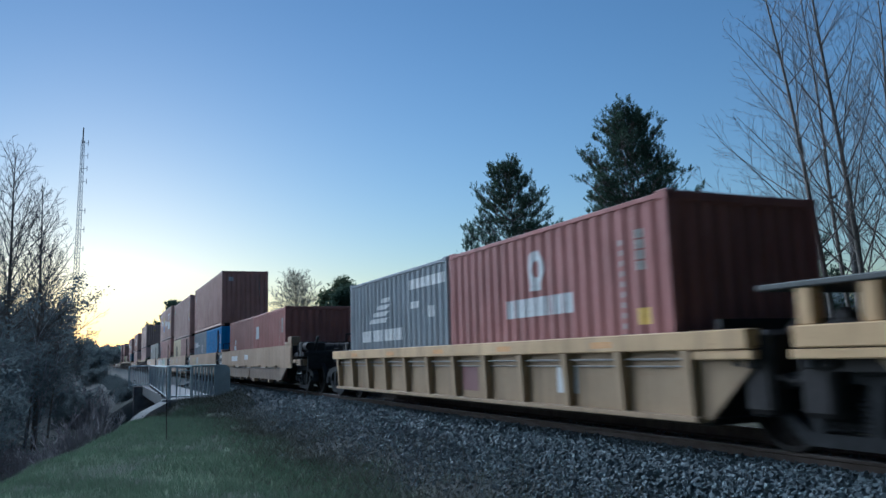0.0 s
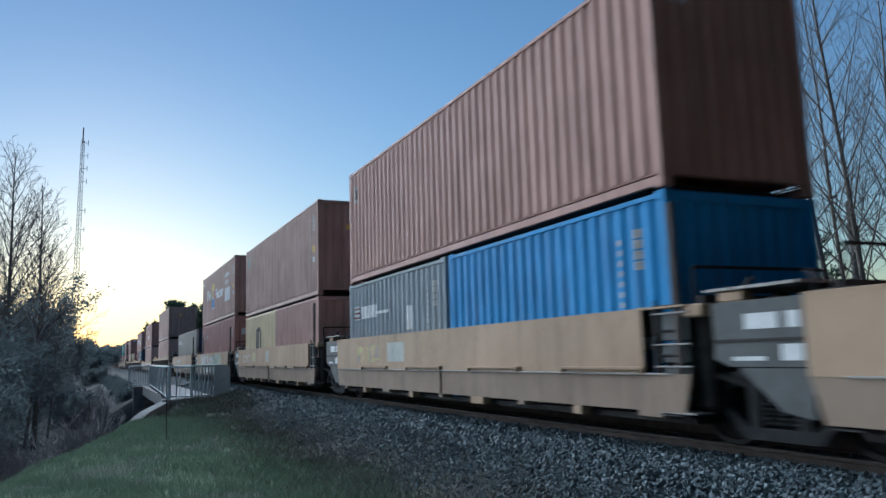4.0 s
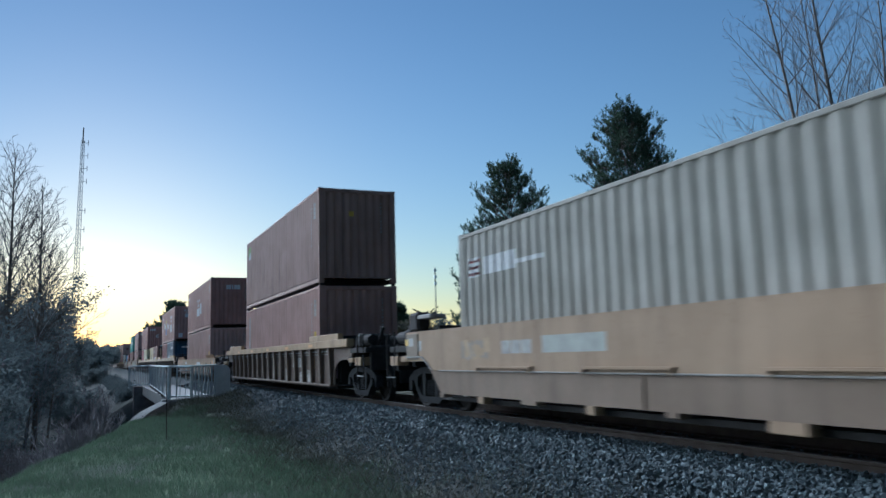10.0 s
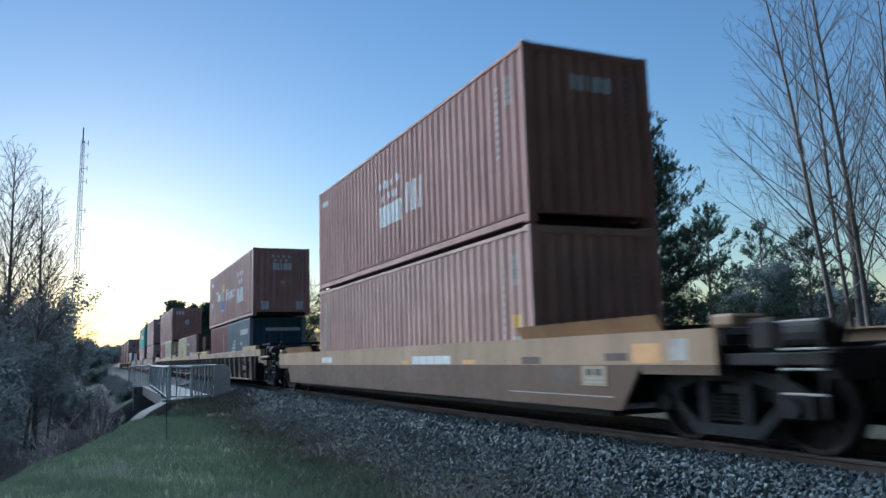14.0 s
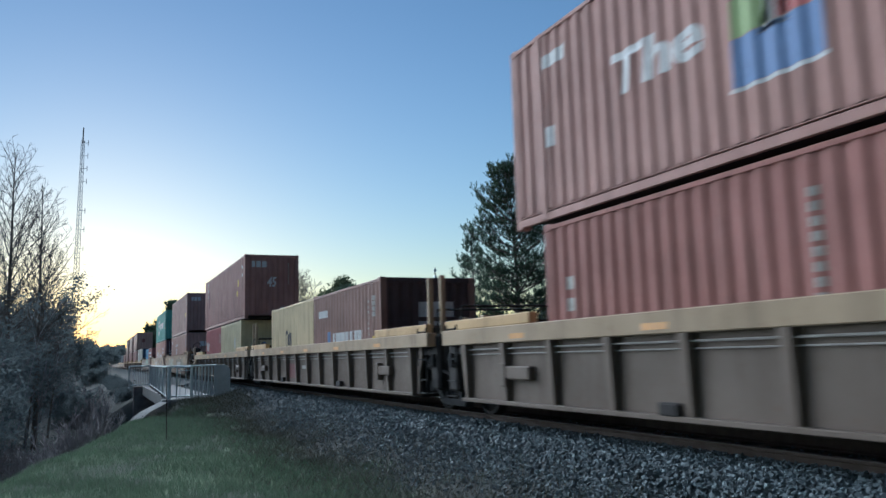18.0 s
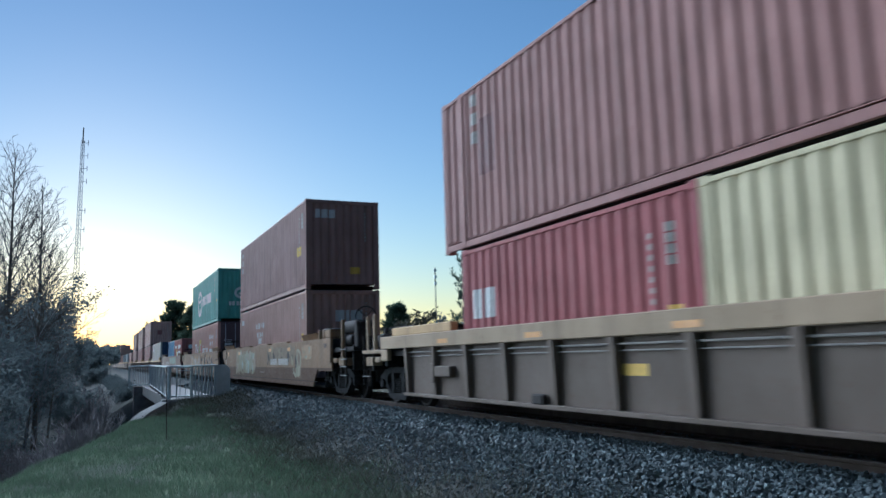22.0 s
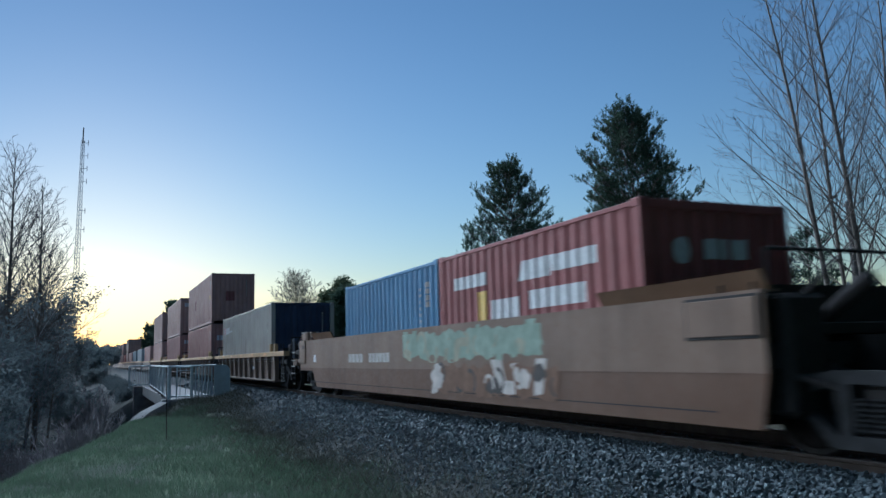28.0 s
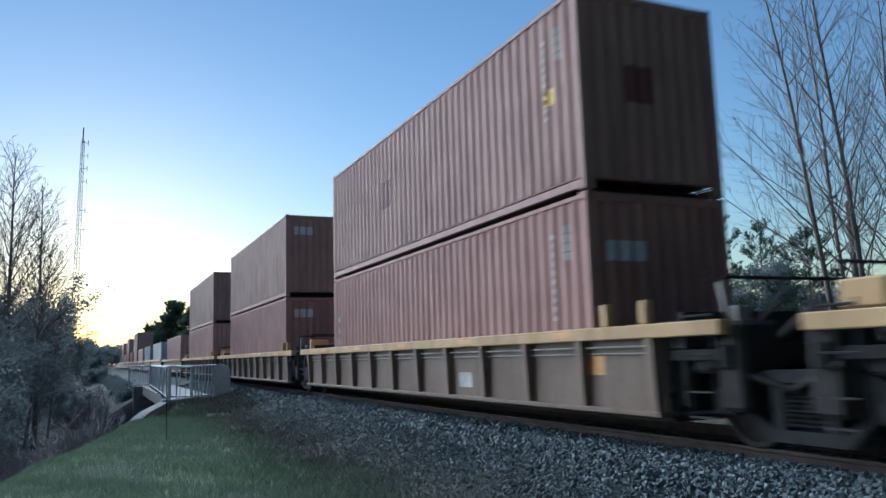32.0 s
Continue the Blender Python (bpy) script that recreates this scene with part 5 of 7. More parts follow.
        if cp:
            wheel = fixed(car, "brake_wheel", BRAKE_RIM, None, "spoked hand brake wheel", at=(-0.72, ye - sgn * 0.12, top + 0.22))
            for i in range(4):
                part("spoke", BRAKE_SPOKE, None, wheel, at=pose(0, 0, 0, 0, 45 + 90 * i, 0))
            bm = bmesh.new()
            rod(bm, (-1.2, ye + sgn * 0.05, 0.55), (-0.2, ye + sgn * 0.25, 0.75), 0.015, seg=5)
            rod(bm, (0.2, ye, 0.75), (0.35, ye + sgn * 0.7, 0.42), 0.03, seg=6)
            fixed(car, "air_hose", bm, black_steel)


def ribbed_car(u0, u1, w0, w1, top, bot, chord, chord_col, panel_col, trucks, coupled, label, ribs=0, guides=True, posts=False, near=True, gear="dark", marks=(), gussets=True):
    car = new("well_car")
    tagged(car, label, "railcar", "cars of the train")
    mid = (u0 + u1) / 2
    y0, y1, v0, v1 = u0 - mid, u1 - mid, w0 - mid, w1 - mid
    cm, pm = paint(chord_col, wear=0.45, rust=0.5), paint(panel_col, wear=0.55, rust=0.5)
    for s in (-1, 1):
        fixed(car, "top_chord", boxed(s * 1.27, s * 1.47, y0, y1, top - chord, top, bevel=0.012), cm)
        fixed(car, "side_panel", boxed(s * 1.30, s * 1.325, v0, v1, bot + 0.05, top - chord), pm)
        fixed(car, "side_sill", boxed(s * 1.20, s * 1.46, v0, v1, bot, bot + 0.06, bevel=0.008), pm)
        for ye, we, sg in ((y0, v0, -1), (y1, v1, 1)) if gussets else ():
            d = min(0.26 if gussets == "short" else 0.75, abs(ye - we))
            if gussets == "arch":
                # the panel runs on over the truck, cut out in an arch below
                e = abs(ye - we)
                arc = [(we + sg * (0.06 + (0.5 * e) * (1 - math.cos(t))), bot + 0.35 + (0.66 - bot) * math.sin(t)) for t in [math.pi / 2 * i / 6 for i in range(7)]]
                poly = [(we, bot + 0.03), (we, top - chord), (ye, top - chord), (ye, 1.01)] + arc[::-1] + [(we + sg * 0.05, bot + 0.03)]
            else:
                poly = [(we, bot + 0.03), (we, top - chord), (we + sg * d, top - chord), (we + sg * d, top - chord - 0.12), (we + sg * 0.08, bot + 0.03)]
            fixed(car, "end_gusset", prism(bmesh.new(), poly, s * 1.30, s * 1.34), pm)
    fixed(car, "well_floor", boxed(-1.25, 1.25, v0, v1, 0.24, 0.309), black_steel)
    if near:
        n = ribs or max(6, round((v1 - v0) / 1.12))
        h = top - chord - bot - 0.05
        def rib():
            bm = bmesh.new()
            a = [bm.verts.new(c) for c in ((-1.32, -0.075, 0), (-1.32, 0.075, 0), (-1.32, 0.055, -h), (-1.32, -0.055, -h))]
            b = [bm.verts.new(c) for c in ((-1.468, -0.065, 0), (-1.468, 0.065, 0), (-1.42, 0.045, -h), (-1.42, -0.045, -h))]
            bm.faces.new(b)
            for i in range(4):
                bm.faces.new((a[i], a[(i + 1) % 4], b[(i + 1) % 4], b[i]))
            bmesh.ops.recalc_face_normals(bm, faces=bm.faces)
            return bm
        me = cached(("rib", round(h, 3)), rib, paint(tuple(round(v * 1.18, 4) for v in panel_col), wear=0.5, rust=0.5))
        for i in range(n):
            fixed(car, "rib", me, None, at=(0, v0 + 0.12 + (v1 - v0 - 0.24) * i / (n - 1), top - chord))
        fixed(car, "brake_pipe", rod(bmesh.new(), (-1.38, v0 + 0.1, top - chord - 0.09), (-1.38, v1 - 0.1, top - chord - 0.09), 0.014, seg=6), weathered, "pale air pipe under the chord")
        fixed(car, "conduit", rod(bmesh.new(), (-1.36, v0 + 0.1, top - chord - 0.17), (-1.36, v1 - 0.1, top - chord - 0.17), 0.010, seg=6), weathered, "thin pale conduit under the air pipe")
        if guides:
            for ye, sg in ((v0, 1), (v1, -1)):
                a, b = ye - sg * 0.7, ye + sg * 2.3
                bm = boxed(-1.43, -1.28, min(a, b), max(a, b), top + 0.002, top + 0.17, bevel=0.014)
                for q in (0.35, 0.7):
                    box(bm, -1.438, -1.42, a + (b - a) * q - 0.05, a + (b - a) * q + 0.05, top + 0.05, top + 0.11)
                fixed(car, "guide_plate", bm, cm if gussets == "arch" else paint((0.46, 0.325, 0.16), wear=0.45, rust=0.5), "flared container guide on the chord")
        if posts:
            for ye, sg, cp in ((y0, 1, coupled[0]), (y1, -1, coupled[1])):
                if cp:
                    fixed(car, "rack", boxed(-1.15, 1.15, min(ye - sg * 0.3, ye + sg * 1.2), max(ye - sg * 0.3, ye + sg * 1.2), top + 0.16, top + 0.22), truck_steel)
                    continue
                if sg > 0:
                    for q in (0.15, 0.75):
                        fixed(car, "post", boxed(-1.11, -1.01, ye + q - 0.05, ye + q + 0.05, top - 0.3, top + 1.12, bevel=0.012), cm)
                else:
                    fixed(car, "post", boxed(0.95, 1.05, ye - 0.5, ye - 0.4, top - 0.3, top + 1.12, bevel=0.012), cm)
                    for q in (0.15, 0.9):
                        fixed(car, "stub_post", boxed(-1.11, -1.0, ye - q - 0.06, ye - q + 0.06, top - 0.3, top + 0.24, bevel=0.012), cm)
                fixed(car, "rack", boxed(-0.9, 0.9, min(ye + sg * 0.1, ye + sg * 0.8), max(ye + sg * 0.1, ye + sg * 0.8), top + 0.12, top + 0.17), truck_steel)
        if posts:
            # valve box and conduit on the panel
            for yb in (v0 + 1.8, v1 - 1.8):
                bm = boxed(-1.45, -1.33, yb - 0.45, yb + 0.25, 0.66, 0.86, bevel=0.02)
                box(bm, -1.46, -1.33, yb + 0.25, yb + 0.42, 0.55, 0.92, bevel=0.02)
                fixed(car, "valve_box", bm, pm)
            for yb in (v0 + 5.2, v1 - 5.2):
                fixed(car, "bracket", boxed(-1.47, -1.36, yb - 0.2, yb + 0.12, bot + 0.05, bot + 0.2, bevel=0.02), black_steel)
        for i in range(5):
            yb = v0 + (v1 - v0) * (0.12 + 0.19 * i)
            fixed(car, "reflector", boxed(-1.475, -1.468, yb - 0.22, yb + 0.22, top - chord + 0.05, top - chord + 0.13), orange_mark, "orange reflective strip")
    car_ends(car, y0, y1, v0, v1, top, bot, cm, coupled, near, gear)
    for t in trucks:
        truck(car, t - mid, near)
    for m in marks:
        stencil(car, mid, *m)
    TRAIN.append((car, mid, 0.0))
    return car


def stencil(car, mid, u, z, w, h, mat, x=-1.474, n=1, gap=0.03):
    """A flat painted mark on the near side: n bars in a row."""
    bm = bmesh.new()
    wi = (w - gap * (n - 1)) / n
    for i in range(n):
        a = u - mid - w / 2 + i * (wi + gap)
        vs = [bm.verts.new(c) for c in ((x, a + wi, z), (x, a, z), (x, a, z + h), (x, a + wi, z + h))]
        bm.faces.new(vs)
    part("marking", bm, mat, car)


def graffiti(car, mid, u0, u1, z0, z1, cols, seed, n=12, x=-1.4745):
    """Spray paint on a flush side: a ragged ground with slanted strokes, blobs and arcs over it."""
    rnd = random.Random(seed)
    lay = 0

    def lay_on(pts, col):
        nonlocal lay
        bm = bmesh.new()
        bm.faces.new([bm.verts.new((x - 0.00015 * lay, y, max(z0 - 0.03, min(z1 + 0.02, z)))) for y, z in pts])
        part("spray_paint", bm, col, car)
        lay += 1

    m = 26
    lay_on([(u0 - mid + (u1 - u0) * i / m, z1 - rnd.uniform(0.0, 0.22) * (z1 - z0)) for i in range(m + 1)] + [(u1 - mid - (u1 - u0) * i / m, z0 + rnd.uniform(0.0, 0.22) * (z1 - z0)) for i in range(m + 1)], cols[0])
    step = (u1 - u0) / n
    for i in range(n):
        cu = u0 - mid + step * (i + 0.5)
        for k in range(3):
            col, cz = rnd.choice(cols[1:]), z0 + (z1 - z0) * rnd.uniform(0.25, 0.75)
            h, w = (z1 - z0) * rnd.uniform(0.25, 0.5), step * rnd.uniform(0.14, 0.34)
            c = cu + rnd.uniform(-0.4, 0.4) * step
            if k == 0:
                sl = rnd.uniform(-0.5, 0.5)
                lay_on([(c - w + sl * h, cz + h), (c + w + sl * h, cz + h * 0.9), (c + w * 0.7 - sl * h, cz - h), (c - w - sl * h, cz - h * 0.85)], col)
            elif k == 1:
                ph = rnd.uniform(0, 6.28)
                lay_on([(c + w * 1.5 * (1 + 0.2 * math.sin(3 * a + ph)) * math.cos(a), cz + h * 0.6 * (1 + 0.2 * math.sin(2 * a + ph)) * math.sin(a)) for a in [2 * math.pi * j / 14 for j in range(14)]], col)
            else:
                a0, ln, r0, r1 = rnd.uniform(0, 6.28), rnd.uniform(1.5, 4.0), h * 0.9, h * 0.62
                lay_on([(c + r0 * math.cos(a0 + ln * j / 9), cz + r0 * math.sin(a0 + ln * j / 9)) for j in range(10)] + [(c + r1 * math.cos(a0 + ln * j / 9), cz + r1 * math.sin(a0 + ln * j / 9)) for j in range(9, -1, -1)], col)


def smooth_car(u0, u1, w0, w1, top, bot, upper, lower, band, trucks, coupled, label, ledges=False, tabs=False, lips=False, guides=False, jointed=(False, False), near=True, gear="dark", paintwork=None, marks=(), sprayed=(), lockers=False):
    """A well car with flush side sheets."""
    car = new("well_car")
    tagged(car, label, "railcar", "cars of the train")
    mid = (u0 + u1) / 2
    y0, y1, v0, v1 = u0 - mid, u1 - mid, w0 - mid, w1 - mid
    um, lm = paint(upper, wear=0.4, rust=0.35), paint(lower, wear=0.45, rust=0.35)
    face = paintwork or um
    low = gear == "low"
    gm_ = paint(tuple(round(v * w, 4) for v, w in zip(upper, (0.8, 0.7, 0.55))), wear=0.3, rust=0.5)
    for s in (-1, 1):
        a0 = y0 + (0.75 if jointed[0] else 0.0)
        n1 = ledges and coupled[1]
        rim = [(a0, top), (y1, top)] + ([(y1, 0.95), (y1 - 0.98, 0.95), (y1 - 1.16, band)] if n1 else [(y1, band)]) + [(a0, band)]
        slant = lockers and not coupled[1]
        if slant:
            rim = [(a0, top), (y1, top), (y1, 1.15), (y1 - 0.72, band), (a0, band)]
        bm = prism(bmesh.new(), rim, s * 1.43, s * 1.47)
        fixed(car, "side_sheet", bm, face if s < 0 else um)
        e0, e1 = min(0.9, v0 - y0), min(0.9, y1 - v1)
        f0, f1 = (v0 if coupled[0] else v0 - e0 + 0.12), (v1 if coupled[1] else v1 + e1 - 0.12)
        g0, g1 = v0 - e0, v1 + e1
        if slant:
            g1, f1 = y1 - 0.72, y1 - 1.35
        if low:
            f0, f1 = g0 + 0.42, g1 - 0.42
            for qa, qb in ((y0, g0), (g1, y1)):
                fixed(car, "end_skirt", boxed(min(s * 1.425, s * 1.462), max(s * 1.425, s * 1.462), qa, qb, band - 0.105, band), lm)
        if lockers:
            for side, cp in enumerate(coupled):
                if cp:
                    qa, qb = ((y0, v0), (v1, y1))[side]
                    g0, f0, g1, f1 = (v0, v0 + 0.55, g1, f1) if side == 0 else (g0, f0, v1, v1 - 0.55)
                    fixed(car, "end_skirt", boxed(min(s * 1.425, s * 1.462), max(s * 1.425, s * 1.462), qa, qb, band - 0.085, band), lm)
        if n1:
            g1, f1 = y1 - 1.16, y1 - 1.62
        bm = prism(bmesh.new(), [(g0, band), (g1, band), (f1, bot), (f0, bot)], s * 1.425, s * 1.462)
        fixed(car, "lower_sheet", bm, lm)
        fixed(car, "top_cap", boxed(s * 1.25, s * 1.475, y0, y1, top, top + 0.022), um)
    fixed(car, "well_floor", boxed(-1.25, 1.25, v0, v1, 0.24, 0.309), black_steel)
    if near and jointed[0]:
        # step panels and grab irons where the sheet stops short of the joint
        for k, (za, zb) in enumerate(((0.62, 0.86), (0.90, 1.10), (1.14, 1.44))):
            fixed(car, "step_panel", boxed(-1.42, -1.38, y0 + 0.05, y0 + 0.48, za, zb, bevel=0.012), grey_steel)
            fixed(car, "grab_iron", rod(bmesh.new(), (-1.46, y0 - 0.02, zb), (-1.46, y0 + 0.56, zb), 0.011, seg=6), weathered)
        fixed(car, "corner_post", boxed(-1.46, -1.39, y0 + 0.50, y0 + 0.56, 0.36, top + 0.05, bevel=0.01), black_steel)
        fixed(car, "end_step", boxed(-1.46, -1.20, y0 - 0.02, y0 + 0.50, 0.36, 0.38), weathered)
        fixed(car, "pipe_post", boxed(-1.46, -1.40, y0 + 0.14, y0 + 0.22, 0.6, 2.66, bevel=0.012), paint((0.07, 0.055, 0.048), wear=0.5, rust=0.6), "tall rusty brake post")
        fixed(car, "yellow_bracket", boxed(-1.44, -1.25, y0 - 0.2, y0 + 0.1, top - 0.12, top + 0.02, bevel=0.02), um)
    if near and jointed[1]:
        # boxed end section over the joint, grey with stencilled marks
        fixed(car, "end_section", prism(bmesh.new(), [(y1, top), (y1 + 1.15, top), (y1 + 1.15, 0.94), (y1 + 0.95, 0.86), (y1, 0.86)], -1.44, -1.10), grey_steel, "grey boxed end over the joint")
        fixed(car, "seam_strip", boxed(-1.452, -1.44, y1, y1 + 1.14, 1.10, 1.13), black_steel)
        fixed(car, "skirt", prism(bmesh.new(), [(y1, 0.85), (y1 + 0.85, 0.85), (y1 + 0.35, 0.45), (y1, 0.40)], -1.43, -1.39), grey_steel)
        fixed(car, "deck_plate", boxed(-1.40, -0.1, y1 + 0.1, y1 + 1.3, top + 0.12, top + 0.15), weathered)
        fixed(car, "bracket", boxed(-1.36, -1.20, y1 + 0.8, y1 + 1.15, top, top + 0.12, bevel=0.02), um)
        for ya, wa, za, ha in ((0.32, 0.40, 1.22, 0.15), (0.08, 0.14, 1.22, 0.15), (0.06, 0.24, 0.92, 0.15), (0.5, 0.4, 0.92, 0.04)):
            stencil(car, 0, y1 + ya + wa / 2, za, wa, ha, white_mark, -1.4445)
    if near and ledges:
        for ye, sg, cp in ((y0, 1, coupled[0]), (y1, -1, coupled[1])):
            if cp and sg > 0:
                fixed(car, "end_locker", boxed(-1.492, -1.47, ye + 0.06, ye + 0.52, 0.92, top - 0.06, bevel=0.008), um)
                fixed(car, "top_box", boxed(-1.46, -1.16, ye + 0.1, ye + 0.55, top + 0.024, top + 0.29, bevel=0.02), um)
                fixed(car, "top_rack", boxed(-1.44, -1.1, ye + 0.58, ye + 1.15, top + 0.024, top + 0.12, bevel=0.015), um)
            elif cp:
                fixed(car, "end_locker", boxed(-1.492, -1.47, min(ye + sg * 0.02, ye + sg * 0.62), max(ye + sg * 0.02, ye + sg * 0.62), 0.98, top - 0.02, bevel=0.008), paint((0.20, 0.165, 0.12), wear=0.5, rust=0.4), "dusty grey end locker")
                for qa, za, wa, ha in ((0.40, 1.24, 0.24, 0.16), (0.76, 1.14, 0.16, 0.2), (0.14, 1.26, 0.16, 0.12)):
                    stencil(car, 0, ye + sg * qa + wa / 2, za, wa, ha, faded_white if qa > 0.2 else yellow_mark, -1.4945 if qa < 0.6 else -1.4725)
                bm = rod(bmesh.new(), (-1.50, ye + sg * 0.02, 1.03), (-1.50, ye + sg * 0.85, 1.03), 0.014, seg=6)
                rod(bm, (-1.50, ye + sg * 0.85, 1.03), (-1.50, ye + sg * 1.3, 0.79), 0.014, seg=6)
                fixed(car, "end_pipe", bm, weathered, "pale pipe stepped over the truck")
                fixed(car, "top_box", boxed(-1.46, -1.16, min(ye + sg * 0.1, ye + sg * 0.55), max(ye + sg * 0.1, ye + sg * 0.55), top + 0.024, top + 0.40, bevel=0.05), black_steel)
                fixed(car, "top_rack", boxed(-1.44, -1.1, min(ye + sg * 0.5, ye + sg * 1.15), max(ye + sg * 0.5, ye + sg * 1.15), top + 0.26, top + 0.34, bevel=0.015), weathered)
    if near:
        if ledges:
            fixed(car, "side_pipe", rod(bmesh.new(), (-1.50, v0 + 0.1, 0.78), (-1.50, v1 - (0.1 if not coupled[1] else 0.5), 0.78), 0.012, seg=6), weathered, "pale pipe along the side sheet")
            for i in range(4):
                a = v0 + 0.5 + i * (v1 - v0 - 1.25) / 4
                bm = boxed(-1.54, -1.47, a, a + 1.75, 0.83, 0.86)
                for q in (a + 0.05, a + 1.7):
                    box(bm, -1.53, -1.47, q - 0.02, q + 0.02, 0.77, 0.83)
                fixed(car, "step_ledge", bm, um)
            fixed(car, "side_plate", boxed(-1.49, -1.47, -0.05, 0.05, bot, band, bevel=0.006), lm)
        if tabs:
            for i in range(9):
                a = v0 + 0.5 + i * (v1 - v0 - 1.0) / 8
                fixed(car, "floor_tab", boxed(-1.46, -1.30, a - (0.10 if i % 3 else 0.22), a + (0.10 if i % 3 else 0.22), bot - (0.12 if i % 2 else 0.07), bot + 0.02, bevel=0.01), um if i % 2 else lm)
        if lips:
            for a, b in ((0.15, 0.20), (0.26, 0.36), (0.453, 0.579), (0.637, 0.764)):
                fixed(car, "top_lip", boxed(-1.45, -1.30, v1 + (v0 - v1) * b, v1 + (v0 - v1) * a, top + 0.022, top + 0.075, bevel=0.008), um)
        if guides:
            for ye, sg in ((v0, 1), (v1, -1)):
                bm = bmesh.new()
                a, b = ye - sg * (1.2 if low else 0.0 if lockers and coupled[0 if sg > 0 else 1] else 0.7), ye + sg * 1.95
                vs = [bm.verts.new(c) for c in ((-1.38, a, top + 0.02), (-1.38, b, top + 0.02), (-1.46, b, top + 0.20), (-1.475, a, top + 0.21), (-1.34, a, top + 0.02), (-1.34, b, top + 0.02), (-1.42, b, top + 0.20), (-1.435, a, top + 0.21))]
                for f in ((0, 1, 2, 3), (7, 6, 5, 4), (3, 2, 6, 7), (0, 3, 7, 4), (1, 5, 6, 2), (0, 4, 5, 1)):
                    bm.faces.new([vs[i] for i in f])
                bmesh.ops.recalc_face_normals(bm, faces=bm.faces)
                fixed(car, "guide_plate", bm, gm_, "flared container guide on the side sheet")
            for ye, sg, cp in ((y0, 1, coupled[0]), (y1, -1, coupled[1])):
                if cp and lockers:
                    # raised locker panel, box and open bracket at the coupled end
                    span = lambda p, q: sorted((ye + sg * p, ye + sg * q))
                    fixed(car, "end_locker", boxed(-1.502, -1.471, *span(0.02, 0.69), 0.92, top + 0.02, bevel=0.01), um, "dusty tan end locker")
                    fixed(car, "locker_latch", boxed(-1.512, -1.502, *span(0.34, 0.62), 1.34, 1.46, bevel=0.004), dark_plate)
                    fixed(car, "top_box", boxed(-1.46, -1.10, *span(0.17, 0.70), top + 0.024, top + 0.26, bevel=0.03), um)
                    fixed(car, "box_lid", boxed(-1.475, -1.08, *span(0.15, 0.72), top + 0.26, top + 0.285, bevel=0.006), weathered)
                    for p in (0.78, 1.22):
                        fixed(car, "bracket", boxed(-1.47, -1.32, *span(p, p + 0.11), top + 0.024, top + 0.27, bevel=0.012), um)
                if cp:
                    continue
                ya, yb = sorted((ye + sg * 0.06, ye + sg * 1.02))
                fixed(car, "end_box_rim", boxed(-1.485, -1.471, ya - 0.03, yb + 0.03, top - 0.44, top - 0.01, bevel=0.004), black_steel)
                fixed(car, "end_box", boxed(-1.502, -1.485, ya, yb, top - 0.41, top - 0.04, bevel=0.006), um)
            if band < 0.85:
                fixed(car, "sill_seam", boxed(-1.466, -1.44, v0, v1, 0.405, 0.42), black_steel)
    car_ends(car, y0, y1, v0, v1, top, bot, um, coupled, near, "low" if low else "locker" if lockers else "deck")
    for t in trucks:
        truck(car, t - mid, near)
    for g in sprayed:
        graffiti(car, mid, *g)
    for m in marks:
        stencil(car, mid, *m)
    TRAIN.append((car, mid, 0.0))
    return car


# ---- the train, from the leading car back ----
Z0 = 0.31
SH, HH = Z0 + HEI["std"] + 0.03, Z0 + HEI["high"] + 0.03
THE, FACTOR, FORTYFIVE = words("The", 0.1), words("Factor", 0.1), words("45", 0.15)
L20, L40, L45 = LEN[20], LEN[40], LEN[45]
rainbow = [plain("emblem_patch", c, 0.6, 0, 0.1, 9, 0) for c in ((0.46, 0.36, 0.10), (0.26, 0.36, 0.14), (0.11, 0.19, 0.38), (0.42, 0.12, 0.11))]
red_mark = plain("red_lettering_paint", (0.45, 0.06, 0.06), 0.6, 0.0, 0.15, 9, 0)
patch_pink = plain("pinkish_spray_paint", (0.32, 0.19, 0.17), 0.6, 0.0, 0.3, 6, 0)
dark_plate = plain("dark_brown_plate", (0.085, 0.058, 0.042), 0.7, 0.0, 0.4, 8, 0)
patch_mark = plain("fresh_paint_patch", (0.14, 0.05, 0.048), 0.6, 0.0, 0.15, 9, 0)


def slogan(a, b):
    """Two words with a coloured picture between them, then dots over three blocks."""
    m = [("word", a, b, 1.70, 0.54, white_mark, THE), ("word", a + 3.66, b - 0.14, 2.84, 0.54, white_mark, FACTOR)]
    c = a + 2.1
    m += [("bar", c, b - 0.58, 1.12, 0.52, rainbow[2], 0.03), ("bar", c + 0.02, b - 0.05, 0.55, 0.42, rainbow[1], 0.03), ("bar", c + 0.60, b - 0.05, 0.52, 0.42, rainbow[3], 0.03),
          ("bar", c + 0.12, b + 0.38, 0.95, 0.38, rainbow[0], 0.05), ("bar", c + 0.36, b - 0.12, 0.36, 0.62, white_mark, 0.25), ("bar", c - 0.03, b - 0.63, 1.18, 0.045, white_mark)]
    m += blocks(a + 7.0, b - 0.54, (0.62, 0.20, 0.74), 0.66, 0.06, white_mark, 0.08) + dots(a + 7.1, b + 0.42, 0.24, white_mark)
    return m


